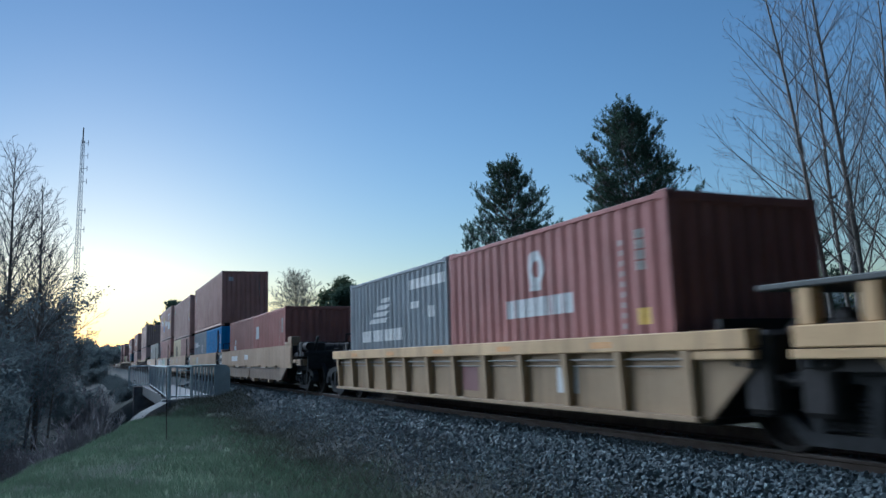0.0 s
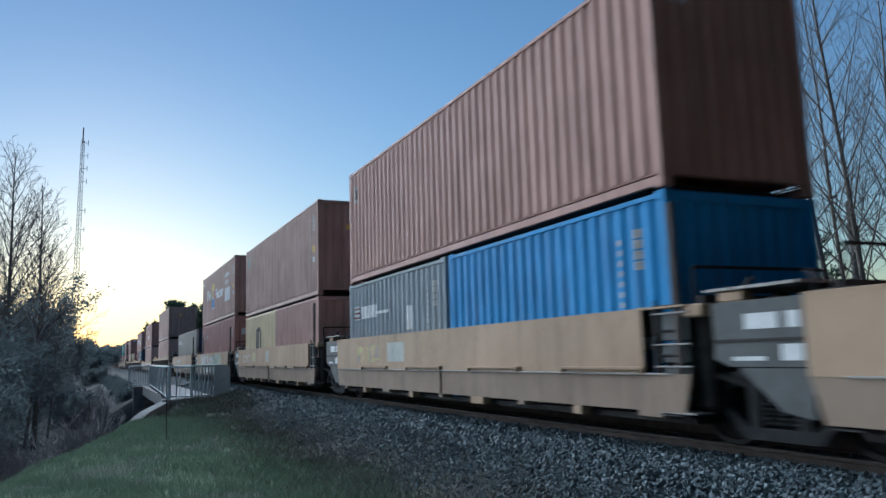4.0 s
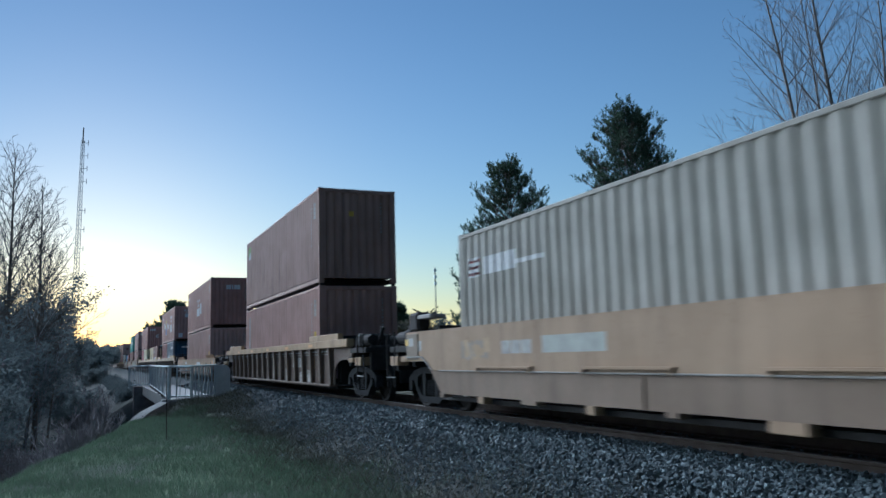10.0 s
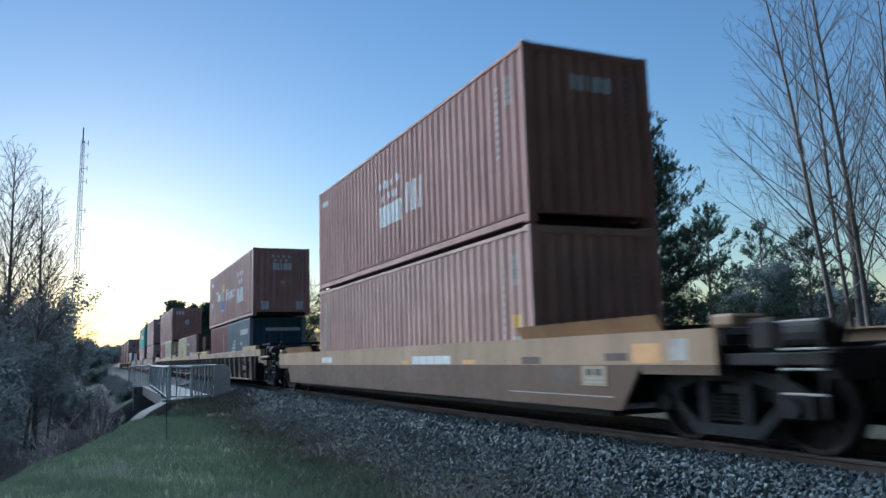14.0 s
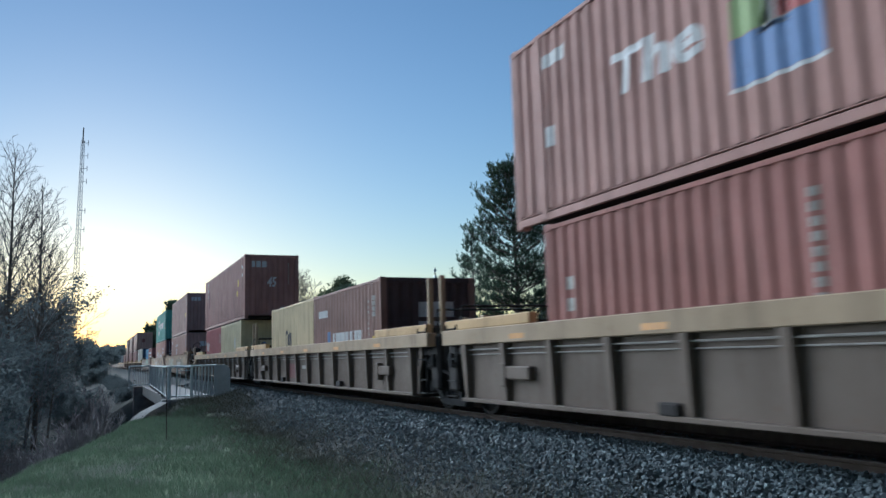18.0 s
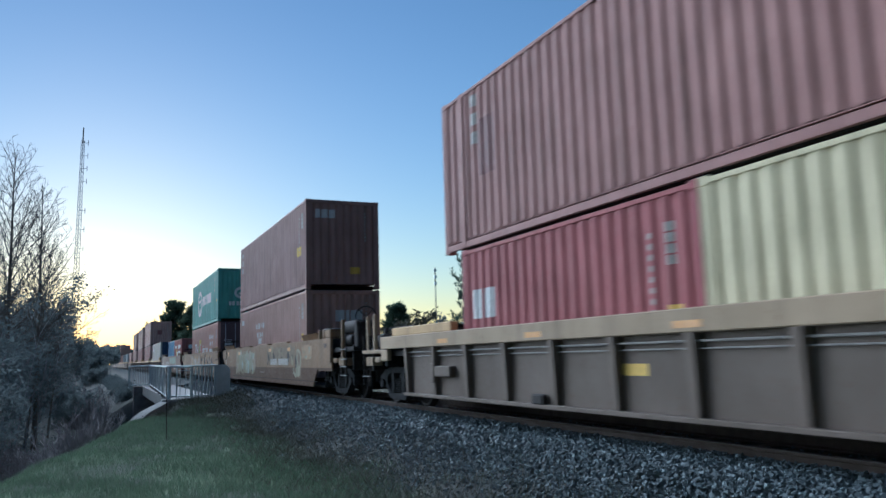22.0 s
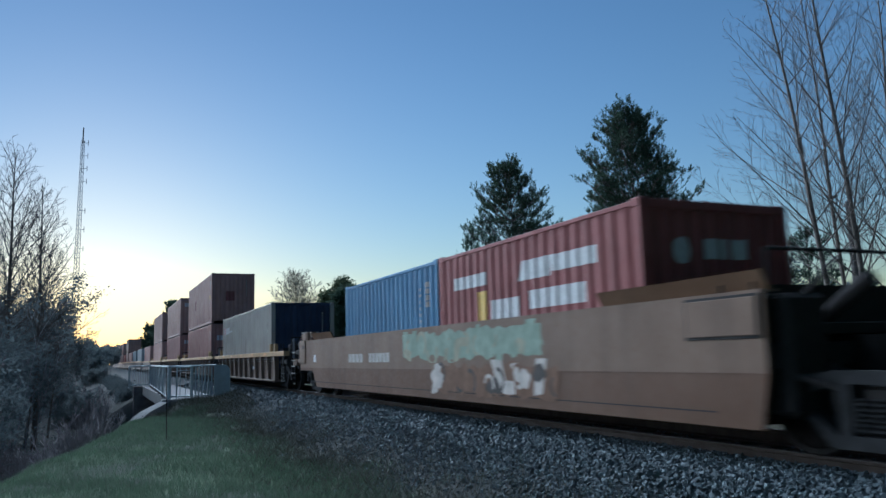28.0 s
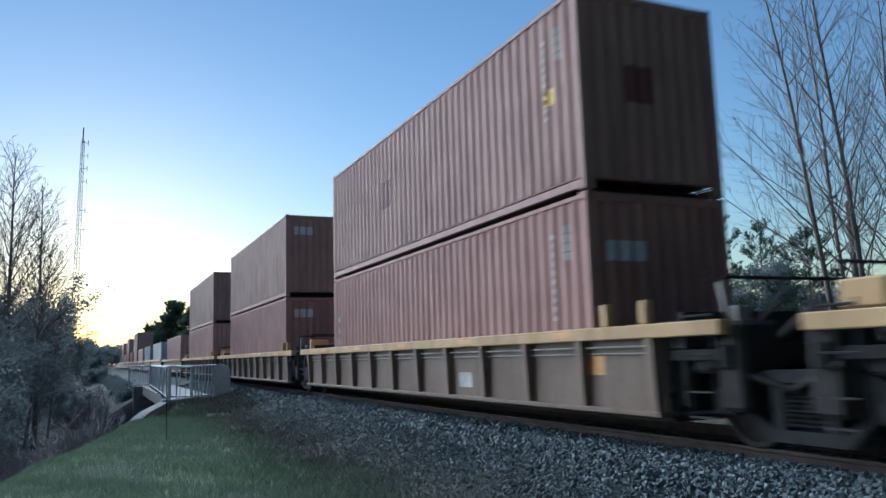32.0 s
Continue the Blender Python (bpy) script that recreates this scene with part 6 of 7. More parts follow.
def line_mark(a, b, h=0.3):
    """A striped flag and a row of slanted blocks."""
    return [("bar", a, b + i * 0.11, 0.42, 0.05, red_mark) for i in range(3)] + [("bar", a, b - 0.03, 0.42, 0.34, white_mark)] + blocks(a + 0.55, b - 0.02, (0.26, 0.26, 0.26, 0.26), h, 0.02, white_mark, 0.2) + [("bar", a + 1.65, b + 0.04, 0.9, 0.07, white_mark)]


# grey wedges of a yacht's sail over a row of blocks
def sail(a, b):
    m = [("bar", a + 0.2 + 0.27 * i, b + 0.42 + 0.15 * i, 1.15 - 0.22 * i, 0.10, white_mark, 1.6) for i in range(4)]
    return m + blocks(a - 0.4, b, (0.34, 0.34, 0.32, 0.34, 0.34, 0.30, 0.34), 0.26, 0.07, white_mark)


BOLD = ("coal", "rust", "yolk", "chalk", "lemon", "olive", "umber", "tan", "azure", "mint", "fern")
SPRAY = {k: plain("spray_paint_" + k, tuple((1.0 if k in BOLD else 0.58) * v + (0.0 if k in BOLD else 0.42) * w for v, w in zip(c, (0.37, 0.27, 0.18))), 0.7, 0, 0.25, 5, 0, 0.12) for k, c in dict(white=(0.5, 0.52, 0.52), sky=(0.22, 0.36, 0.5), sage=(0.22, 0.29, 0.23), lime=(0.42, 0.42, 0.18), teal=(0.14, 0.32, 0.28), grey=(0.26, 0.26, 0.24), coal=(0.07, 0.065, 0.06), chalk=(0.46, 0.47, 0.45), lemon=(0.46, 0.41, 0.13), olive=(0.26, 0.28, 0.17), umber=(0.15, 0.095, 0.062), tan=(0.33, 0.215, 0.12), moss=(0.17, 0.19, 0.13), wash=(0.085, 0.095, 0.08), azure=(0.20, 0.33, 0.50), mint=(0.31, 0.36, 0.31), fern=(0.15, 0.18, 0.15), body=(0.30, 0.225, 0.14), sand=(0.44, 0.33, 0.2), rust=(0.40, 0.20, 0.09), yolk=(0.5, 0.36, 0.08)).items()}
sp = lambda *names: [SPRAY[n] for n in names]

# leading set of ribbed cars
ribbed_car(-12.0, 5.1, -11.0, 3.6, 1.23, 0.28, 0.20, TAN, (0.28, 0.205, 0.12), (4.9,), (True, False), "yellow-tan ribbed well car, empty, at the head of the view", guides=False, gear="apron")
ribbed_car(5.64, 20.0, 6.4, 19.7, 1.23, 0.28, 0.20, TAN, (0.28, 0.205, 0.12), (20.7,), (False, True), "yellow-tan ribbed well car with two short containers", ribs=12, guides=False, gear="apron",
           marks=[(9.0, 0.5, 0.5, 0.35, white_mark, -1.33, 1), (12.0, 0.45, 0.6, 0.4, patch_mark, -1.33, 1)])
container(6.92, 20, "std", Z0, (0.32, 0.095, 0.09), "faded red container with a white oval emblem, lettering bars", plate_marks(L20, 2.59) + [("ring", 3.05, 1.98, 0.48, 0.56, white_mark, 0.15), ("bar", 2.9, 1.66, 0.3, 0.08, white_mark)] + blocks(2.14, 1.28, (0.24, 0.18, 0.24, 0.2, 0.2, 0.1, 0.24, 0.24), 0.28, 0.035, white_mark))
# end colour darkened for the shade on the end turned from the sunset
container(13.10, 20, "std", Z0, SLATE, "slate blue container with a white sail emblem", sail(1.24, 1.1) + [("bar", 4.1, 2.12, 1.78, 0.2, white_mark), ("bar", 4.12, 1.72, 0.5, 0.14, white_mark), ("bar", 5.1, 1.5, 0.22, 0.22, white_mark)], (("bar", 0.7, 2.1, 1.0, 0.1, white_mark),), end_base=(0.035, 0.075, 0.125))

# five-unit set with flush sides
# lower: the upper sheet's tan, darkened for the shading below the band
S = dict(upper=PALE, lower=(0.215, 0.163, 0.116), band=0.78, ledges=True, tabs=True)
for i, (a, b, w0, w1, tr, cp) in enumerate(((24.75, 39.9, 26.4, 39.6, (24.5, 40.6), (True, False)), (41.4, 54.5, 41.6, 54.3, (55.6,), (False, False)), (56.8, 69.9, 57.0, 69.7, (71.1,), (False, False)),
                                            (72.3, 85.3, 72.5, 85.1, (86.5,), (False, False)), (87.7, 102.35, 87.9, 101.2, (102.05,), (False, True)))):
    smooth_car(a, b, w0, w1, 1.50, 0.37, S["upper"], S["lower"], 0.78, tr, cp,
               ("pale tan flush-sided well car carrying two red containers", "pale tan flush-sided well car under a double stack", "pale tan flush-sided well car with faded paint patches", "pale tan flush-sided well car covered with graffiti", "pale tan flush-sided well car with one grey container")[i],
               ledges=True, tabs=True, jointed=(i > 0, i < 4),
               sprayed=((), ((51.2, 52.8, 0.9, 1.35, sp("lime", "grey", "sand"), 3, 4),), ((67.2, 68.6, 0.95, 1.3, sp("white", "grey", "sand"), 4, 4),), ((78.95, 83.2, 0.40, 1.47, sp("chalk", "chalk", "body", "grey", "chalk"), 5, 11), (78.45, 79.2, 0.8, 1.38, sp("azure", "azure", "chalk"), 8, 2), (75.1, 78.3, 0.40, 1.47, sp("mint", "mint", "fern", "mint", "mint", "olive", "yolk"), 6, 12)), ((98.8, 99.8, 0.95, 1.3, sp("grey", "sand"), 7, 3),))[i],
               marks=([(36.0, 1.05, 1.6, 0.22, white_mark, -1.474, 2), (33.0, 1.1, 0.8, 0.2, white_mark, -1.474, 3)], [(50.2, 0.95, 1.0, 0.4, grimy := plain("painted_over_patch", (0.33, 0.34, 0.30), 0.7, 0, 0.2, 4, 0), -1.474, 1)],
                      [(66.2, 1.0, 0.8, 0.36, plain("pale_yellow_patch", (0.38, 0.32, 0.18), 0.7, 0, 0.2, 4, 0), -1.474, 1), (63.6, 1.0, 0.5, 0.4, grimy, -1.474, 1)], [], [(97.9, 1.05, 0.9, 0.2, faded_white, -1.474, 3), (96.4, 1.05, 1.5, 0.24, grimy, -1.474, 1)])[i])
container(26.78, 20, "std", Z0, (0.38, 0.12, 0.10), "red container with a white square emblem", blocks(0.5, 1.6, (0.34, 0.3), 0.5, 0.05, white_mark, 0.1) + plate_marks(L20, 2.59, False))
container(32.92, 20, "std", Z0, (0.33, 0.125, 0.105), "dull red container with small white marks", [("bar", 1.3, 1.25, 0.5, 0.2, white_mark), ("bar", 1.45, 1.5, 0.2, 0.2, white_mark)])
container(41.90, 20, "std", Z0, BLUE, "bright blue container at the bottom of a stack", plate_marks(L20, 2.59))
container(48.12, 20, "std", Z0, (0.155, 0.18, 0.20), "blue-grey container with a striped flag mark", line_mark(0.35, 1.7) + [("disc", 4.1, 1.55, 0.42, 0.52, white_mark)] + plate_marks(L20, 2.59))
container(41.90, 40, "high", SH, (0.36, 0.165, 0.135), "dull red-brown container stacked on two short ones", [("bar", 0.42, 2.05, 0.26, 0.42, faded_white), ("bar", 0.48, 2.12, 0.14, 0.28, dark_mark)], (("bar", 0.35, 2.35, 0.25, 0.22, white_mark), *end_number(2.9)))
container(57.31, 20, "std", Z0, OXIDE, "brown container at the bottom of a stack", plate_marks(L20, 2.59))
container(63.45, 20, "std", Z0, YELLOW, "pale yellow container with a dark emblem", [("arch", 2.34, 1.22, 0.52, 0.86, dark_mark, 0.17), ("arch", 2.78, 1.22, 0.52, 0.86, dark_mark, 0.17)] + [("bar", 2.16 + 0.3 * i, 1.12 + 0.03 * (i % 2), 0.3, 0.07, dark_mark) for i in range(5)], plain_end=True)
container(57.31, 40, "high", SH, BROWN, "red-brown container, upper one of a stack", [("bar", 0.4, 2.1, 0.5, 0.42, SPRAY["teal"], 0.2), ("bar", 0.5, 2.25, 0.4, 0.25, faded_white, 0.2)] + plate_marks(L40, 2.9), (("bar", 0.9, 2.0, 0.16, 0.16, yellow_mark), *end_number(2.9)))
container(72.67, 40, "high", Z0, (0.32, 0.13, 0.12), "red-brown container under a lettered one", [("bar", 0.14, 0.3, 0.62, 1.95, dark_mark), ("bar", 0.72, 2.38, 0.2, 0.22, faded_white), ("bar", 1.2, 2.06, 0.2, 0.14, faded_white), ("disc", 1.64, 2.13, 0.40, 0.56, patch_mark), ("bar", 1.88, 2.12, 0.55, 0.16, faded_white, 0.1), ("bar", L40 - 1.2, 1.5, 0.25, 0.2, yellow_mark), ("bar", L40 - 1.2, 1.25, 0.25, 0.2, orange_mark), ("bar", L40 - 0.8, 1.9, 0.2, 0.5, white_mark)], (*blocks(0.35, 2.0, (0.18, 0.22, 0.22), 0.28, 0.05, white_mark), *end_number(2.9)))
container(72.67, 40, "high", HH, BROWN, "red-brown container with a white slogan and coloured emblem", slogan(1.84, 1.42) + [("bar", 0.4, 2.4, 0.6, 0.12, white_mark)] + plate_marks(L40, 2.9), (*blocks(0.85, 1.95, (0.25, 0.09, 0.32), 0.28, 0.05, white_mark), *dots(0.85, 2.35, 0.1, white_mark), *end_number(2.9, 2.15)))
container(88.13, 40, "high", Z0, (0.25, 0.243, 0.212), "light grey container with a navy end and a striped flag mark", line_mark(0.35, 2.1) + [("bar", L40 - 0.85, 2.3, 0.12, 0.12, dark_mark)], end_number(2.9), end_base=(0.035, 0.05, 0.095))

# two single cars
tagged_car = ribbed_car(106.5, 126.2, 108.1, 124.6, 1.53, 0.30, 0.20, (0.34, 0.245, 0.14), (0.12, 0.09, 0.068), (106.4, 126.3), (True, True), "yellow-tan ribbed well car with close ribs and graffiti", ribs=17, gussets="arch", gear="blocks",
           marks=[(112.1, 0.80, 1.6, 0.30, faded_white, -1.33, 4), (114.6, 0.76, 0.6, 0.24, orange_mark, -1.33, 1), (110.45, 0.78, 0.6, 0.36, orange_mark, -1.33, 2)])
for n, (a, b, c, d) in enumerate(((115.3, 116.0, 0.36, 1.2), (113.25, 114.0, 0.34, 0.82), (111.25, 112.0, 0.32, 0.66), (110.3, 111.0, 0.32, 0.74), (117.6, 118.0, 0.5, 1.1))):
    graffiti(tagged_car, 116.35, a, b, c, d, [faded_white, SPRAY["grey"], faded_white, SPRAY["white"]], 30 + n, 3, -1.3295)
container(110.0, 40, "high", Z0, (0.34, 0.19, 0.165), "light red-brown container with upright lettering bars", number_column(0.52, 2.25, 5, 0.34, 0.27) + plate_marks(L40, 2.9), end_number(2.9))
container(110.0, 40, "high", HH + 0.04, BROWN, "red-brown container, upper one of a stack", cones=0.065, side= [("bar", 0.4, 2.25, 0.5, 0.4, rainbow[1], 0.2), ("bar", 0.45, 2.1, 0.5, 0.3, white_mark, 0.2)] + plate_marks(L40, 2.9, False), end=(("bar", 0.95, 2.05, 0.16, 0.16, yellow_mark), *end_number(2.9)))
# the dark mark at 133.0 is a recess, its shade painted flat
orange_car = smooth_car(130.1, 150.6, 132.2, 148.5, 1.23, 0.34, ORANGE, UMBER, 0.88, (130.4, 150.3), (True, True), "two-tone orange and brown smooth-sided well car", guides=True, gear="low",
           marks=[(137.45, 0.895, 1.8, 0.15, white_mark, -1.474, 5), (135.8, 0.895, 0.5, 0.07, orange_mark, -1.474, 1), (138.75, 0.895, 0.4, 0.07, orange_mark, -1.474, 1), (144.6, 0.94, 1.0, 0.14, white_mark, -1.474, 2), (133.76, 0.895, 0.52, 0.10, dark_plate, -1.474, 1), (133.0, 0.62, 0.54, 0.25, dark_plate, -1.4645, 1),
                  (131.75, 0.93, 0.46, 0.09, dark_plate, -1.474, 1), (131.18, 0.90, 0.5, 0.22, orange_mark, -1.474, 1), (130.65, 0.93, 0.28, 0.23, faded_white, -1.474, 1), (133.15, 0.49, 2.6, 0.012, faded_white, -1.4645, 1)])
part("data_panel", boxed(-1.472, -1.46, 131.96 - 140.35, 132.5 - 140.35, 0.62, 0.87, bevel=0.004), paint((0.30, 0.24, 0.16), wear=0.5, rust=0.5), orange_car, "dusty framed data panel")
for n, (ua, ub, za, zb) in enumerate(((132.02, 132.44, 0.66, 0.675), (132.02, 132.44, 0.71, 0.725), (132.06, 132.2, 0.75, 0.83), (132.26, 132.4, 0.75, 0.83))):
    stencil(orange_car, 140.35, (ua + ub) / 2, za, ub - ua, zb - za, faded_white if n < 2 else dark_mark, -1.4735)
container(134.05, 40, "std", Z0 + 0.1, (0.34, 0.20, 0.17), "light red-brown container with upright lettering bars", number_column(0.45, 2.05, 6, 0.2, 0.22) + plate_marks(L40, 2.59) + [("bar", L40 - 0.62, 0.6, 0.25, 0.25, yellow_mark)], end_number(2.59), cones=0.1)
container(134.05, 40, "high", HH - 0.2, (0.33, 0.14, 0.12), "red container with white blocks and stars", blocks(5.35, 0.98, (0.5, 0.17, 0.6), 0.48, 0.08, white_mark, 0.1) + dots(5.4, 1.65, 0.2, white_mark) + [("bar", 7.0 + 0.36 * i, 1.05, 0.17, 0.66, white_mark, 0.1) for i in range(3)] + [("bar", 0.35, 2.4, 0.6, 0.14, white_mark)] + plate_marks(L40, 2.9, False),
          (*blocks(0.88, 2.2, (0.26, 0.09, 0.34), 0.26, 0.05, white_mark), *end_number(2.9)))

# three-unit set with deep ribs
for i, (a, b, w0, w1, tr, cp) in enumerate(((154.0, 173.15, 155.9, 172.4, (153.8, 173.5), (True, False)), (173.85, 192.4, 174.7, 191.75, (192.75,), (False, False)), (193.1, 212.05, 193.9, 210.7, (211.95,), (False, True)))):
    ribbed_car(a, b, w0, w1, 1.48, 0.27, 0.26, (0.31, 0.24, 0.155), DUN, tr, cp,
               ("yellow-topped ribbed well car under a mixed stack", "yellow-topped ribbed well car with yellow and brown containers", "yellow-topped ribbed well car under a long upper container")[i], ribs=13, posts=True, gussets="short", gear="strip",
               marks=([(159.0, 0.75, 0.7, 0.1, yellow_mark, -1.33, 1)], [(185.69, 0.46, 1.67, 0.46, patch_mark, -1.33, 3), (183.86, 0.76, 0.71, 0.1, faded_white, -1.33, 1)], [(203.5, 0.75, 0.7, 0.14, yellow_mark, -1.33, 1)])[i])
# as before, the end's shade is in its darker colour
container(157.75, 20, "std", Z0, SLATE, "slate blue container with a white sail emblem", sail(0.8, 0.75) + [("bar", 3.6, 1.9, 1.9, 0.24, white_mark), ("bar", 3.62, 1.45, 0.5, 0.14, white_mark), ("bar", 4.9, 1.1, 0.5, 0.16, white_mark)], (("bar", 0.7, 2.0, 1.5, 0.14, white_mark),), end_base=(0.035, 0.075, 0.125))
container(163.86, 20, "std", Z0, (0.28, 0.088, 0.078), "red container with small upright lettering bars", number_column(0.5, 1.6, 4, 0.2, 0.3) + [("bar", 1.7, 0.55, 0.6, 0.6, patch_mark)] + number_column(4.6, 2.1, 8, 0.1, 0.14))
container(156.98, 45, "high", SH, (0.30, 0.155, 0.135), "long red-brown container with a white slogan and coloured emblem", slogan(2.5, 1.35) + [("bar", 0.9, 2.3, 0.6, 0.2, white_mark, 0.2), ("bar", 0.95, 1.1, 0.18, 0.3, white_mark)] + plate_marks(L45, 2.9, False),
          (*blocks(0.85, 1.95, (0.27, 0.09, 0.34), 0.3, 0.05, white_mark), *dots(0.85, 2.36, 0.12, white_mark), ("bar", 0.35, 0.25, 0.32, 0.36, white_mark), ("bar", 1.85, 0.25, 0.28, 0.36, white_mark), ("bar", 1.2, 1.35, 0.16, 0.14, yellow_mark), *end_number(2.9)))
# near-black end: shade painted in, the sides are brown
container(177.15, 20, "std", Z0, (0.255, 0.124, 0.108), "brown container with white block lettering along its foot", blocks(1.95, 1.18, (0.22, 0.26, 0.26, 0.26, 0.26, 0.26, 0.26, 0.26), 0.24, 0.07, white_mark) + [("bar", 1.42, 1.12, 0.34, 0.36, rainbow[2]), ("bar", 0.5, 1.9, 1.0, 0.2, white_mark)] + plate_marks(L20, 2.59),
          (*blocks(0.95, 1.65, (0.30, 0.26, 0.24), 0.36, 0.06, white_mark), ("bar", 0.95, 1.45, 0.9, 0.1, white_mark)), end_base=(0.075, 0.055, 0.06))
container(183.30, 20, "std", Z0, YELLOW, "pale yellow container with a dark emblem", [("arch", 2.26, 1.22, 0.44, 0.52, dark_mark, 0.14), ("arch", 2.66, 1.22, 0.44, 0.46, dark_mark, 0.14)] + [("bar", 2.1 + 0.26 * i, 1.12 + 0.03 * (i % 2), 0.26, 0.06, dark_mark) for i in range(5)], plain_end=True)
container(196.22, 20, "std", Z0, (0.46, 0.40, 0.235), "beige container with a blue diamond on its end", plate_marks(L20, 2.59, False)[:8] + [("disc", 4.3, 1.6, 0.4, 0.55, white_mark)], (("disc", 1.05, 1.35, 0.36, 0.46, rainbow[2]),), plain_end=True)
container(202.22, 20, "std", Z0, CRIMSON, "crimson container with white block letters", blocks(0.35, 1.35, (0.36, 0.34), 0.5, 0.08, white_mark) + plate_marks(L20, 2.59))
container(195.26, 45, "high", SH - 0.025, (0.31, 0.125, 0.12), "long dark red container marked 45 on its end", number_column(1.15, 2.5, 3, 0.24, 0.34) + [("bar", 1.45, 1.2, 0.55, 1.0, patch_mark), ("ring", L45 - 0.75, 2.2, 0.36, 0.5, white_mark, 0.1), ("bar", L45 - 2.3, 1.15, 0.34, 0.26, yellow_mark), ("bar", L45 - 2.0, 1.6, 0.2, 0.3, yellow_mark)] + number_column(L45 - 2.3, 2.5, 5),
          (*blocks(0.32, 2.32, (0.14, 0.2, 0.2), 0.28, 0.06, white_mark), ("word", 1.0, 1.45, 0.42, 0.44, white_mark, FORTYFIVE), ("bar", 1.6, 0.3, 0.36, 0.22, white_mark), *end_number(2.9)))

# three-unit set with flush two-tone sides
for i, (a, b, w0, w1, tr, cp) in enumerate(((215.95, 235.2, 217.4, 234.2, (216.2, 235.75), (True, False)), (237.0, 255.0, 237.8, 254.2, (255.8,), (False, False)), (256.6, 274.75, 257.3, 273.4, (274.15,), (False, True)))):
    smooth_car(a, b, w0, w1, 1.57, 0.27, ((0.195, 0.132, 0.074), (0.225, 0.155, 0.09), (0.155, 0.107, 0.074))[i], ((0.08, 0.046, 0.024), (0.086, 0.05, 0.027), (0.105, 0.062, 0.037))[i], 0.80, tr, cp,
               ("two-tone tan and brown smooth well car with pale graffiti", "two-tone tan and brown smooth well car with faded graffiti", "two-tone orange and brown smooth well car with green graffiti")[i], lips=i == 0, guides=True, lockers=True,
               sprayed=(((226.9, 231.2, 0.5, 1.5, sp("sage", "moss", "sage", "grey", "mint"), 11, 7), (220.15, 224.5, 0.84, 1.54, sp("wash", "wash", "moss", "wash", "coal", "wash"), 12, 8), (219.35, 220.1, 0.42, 1.35, sp("wash", "sage", "coal", "sage"), 18, 2), (218.0, 219.2, 1.0, 1.5, sp("body", "sage", "body", "sage"), 19, 3)), ((245.0, 249.6, 0.45, 1.45, sp("tan", "white", "sand", "grey"), 13, 11), (239.4, 244.4, 0.75, 1.5, sp("tan", "coal", "coal", "grey"), 14, 11), (238.3, 239.6, 0.45, 1.1, sp("tan", "sky", "coal", "grey"), 15, 4)), ((260.6, 266.0, 0.95, 1.52, sp("teal", "teal", "sage"), 16, 12), (260.2, 264.4, 0.34, 0.95, sp("umber", "white", "coal", "umber"), 17, 7)))[i],
               marks=([(223.33, 0.88, 1.07, 0.21, faded_white, -1.479, 4), (221.8, 0.88, 1.46, 0.21, faded_white, -1.479, 6), (223.95, 1.35, 0.42, 0.11, orange_mark, -1.479, 1), (220.96, 1.33, 0.38, 0.11, orange_mark, -1.479, 1), (230.53, 1.31, 0.46, 0.13, orange_mark, -1.479, 1), (230.06, 1.33, 0.3, 0.1, faded_white, -1.479, 4), (234.23, 0.93, 0.16, 0.2, faded_white, -1.474, 1), (233.57, 1.28, 0.3, 0.2, orange_mark, -1.474, 1), (232.76, 1.03, 0.54, 0.012, faded_white, -1.474, 1), (225.47, 0.61, 0.86, 0.012, faded_white, -1.4655, 1), (220.3, 0.61, 0.47, 0.012, faded_white, -1.4655, 1)], [(247.6, 1.0, 0.9, 0.36, patch_mark, -1.474, 3)], [(269.2, 0.94, 1.1, 0.2, faded_white, -1.474, 4), (273.02, 0.96, 0.25, 0.2, white_mark, -1.474, 1), (267.5, 0.94, 1.35, 0.2, faded_white, -1.474, 6)])[i])
container(219.66, 40, "high", Z0, (0.31, 0.175, 0.15), "light brown container with white star marks", [("bar", 0.4, 2.3, 0.5, 0.2, white_mark)] + dots(3.9, 1.75, 0.24, white_mark) + [("bar", 4.2, 1.4, 0.7, 0.22, white_mark, 0.2)] + plate_marks(L40, 2.9), (*blocks(0.95, 1.9, (0.3, 0.1, 0.4), 0.36, 0.05, white_mark), *end_number(2.9)))
container(219.66, 40, "high", HH, (0.25, 0.14, 0.13), "dusty brown container, upper one of a stack", number_column(0.4, 2.4, 3, 0.26, 0.34) + [("bar", L40 - 1.3, 1.15, 0.5, 0.3, yellow_mark)] + plate_marks(L40, 2.9, False), (*blocks(0.32, 2.3, (0.15, 0.2, 0.2), 0.28, 0.05, white_mark), ("bar", 1.45, 0.5, 0.34, 0.22, yellow_mark), *end_number(2.9)))
# dark door end holds the shade of the side away from the glow
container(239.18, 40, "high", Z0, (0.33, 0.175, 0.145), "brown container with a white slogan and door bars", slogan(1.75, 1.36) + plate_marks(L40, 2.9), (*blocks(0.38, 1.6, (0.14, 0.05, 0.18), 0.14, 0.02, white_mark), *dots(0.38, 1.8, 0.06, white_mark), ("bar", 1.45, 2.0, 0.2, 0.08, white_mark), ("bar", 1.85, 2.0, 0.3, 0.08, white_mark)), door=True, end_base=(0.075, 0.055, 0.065))
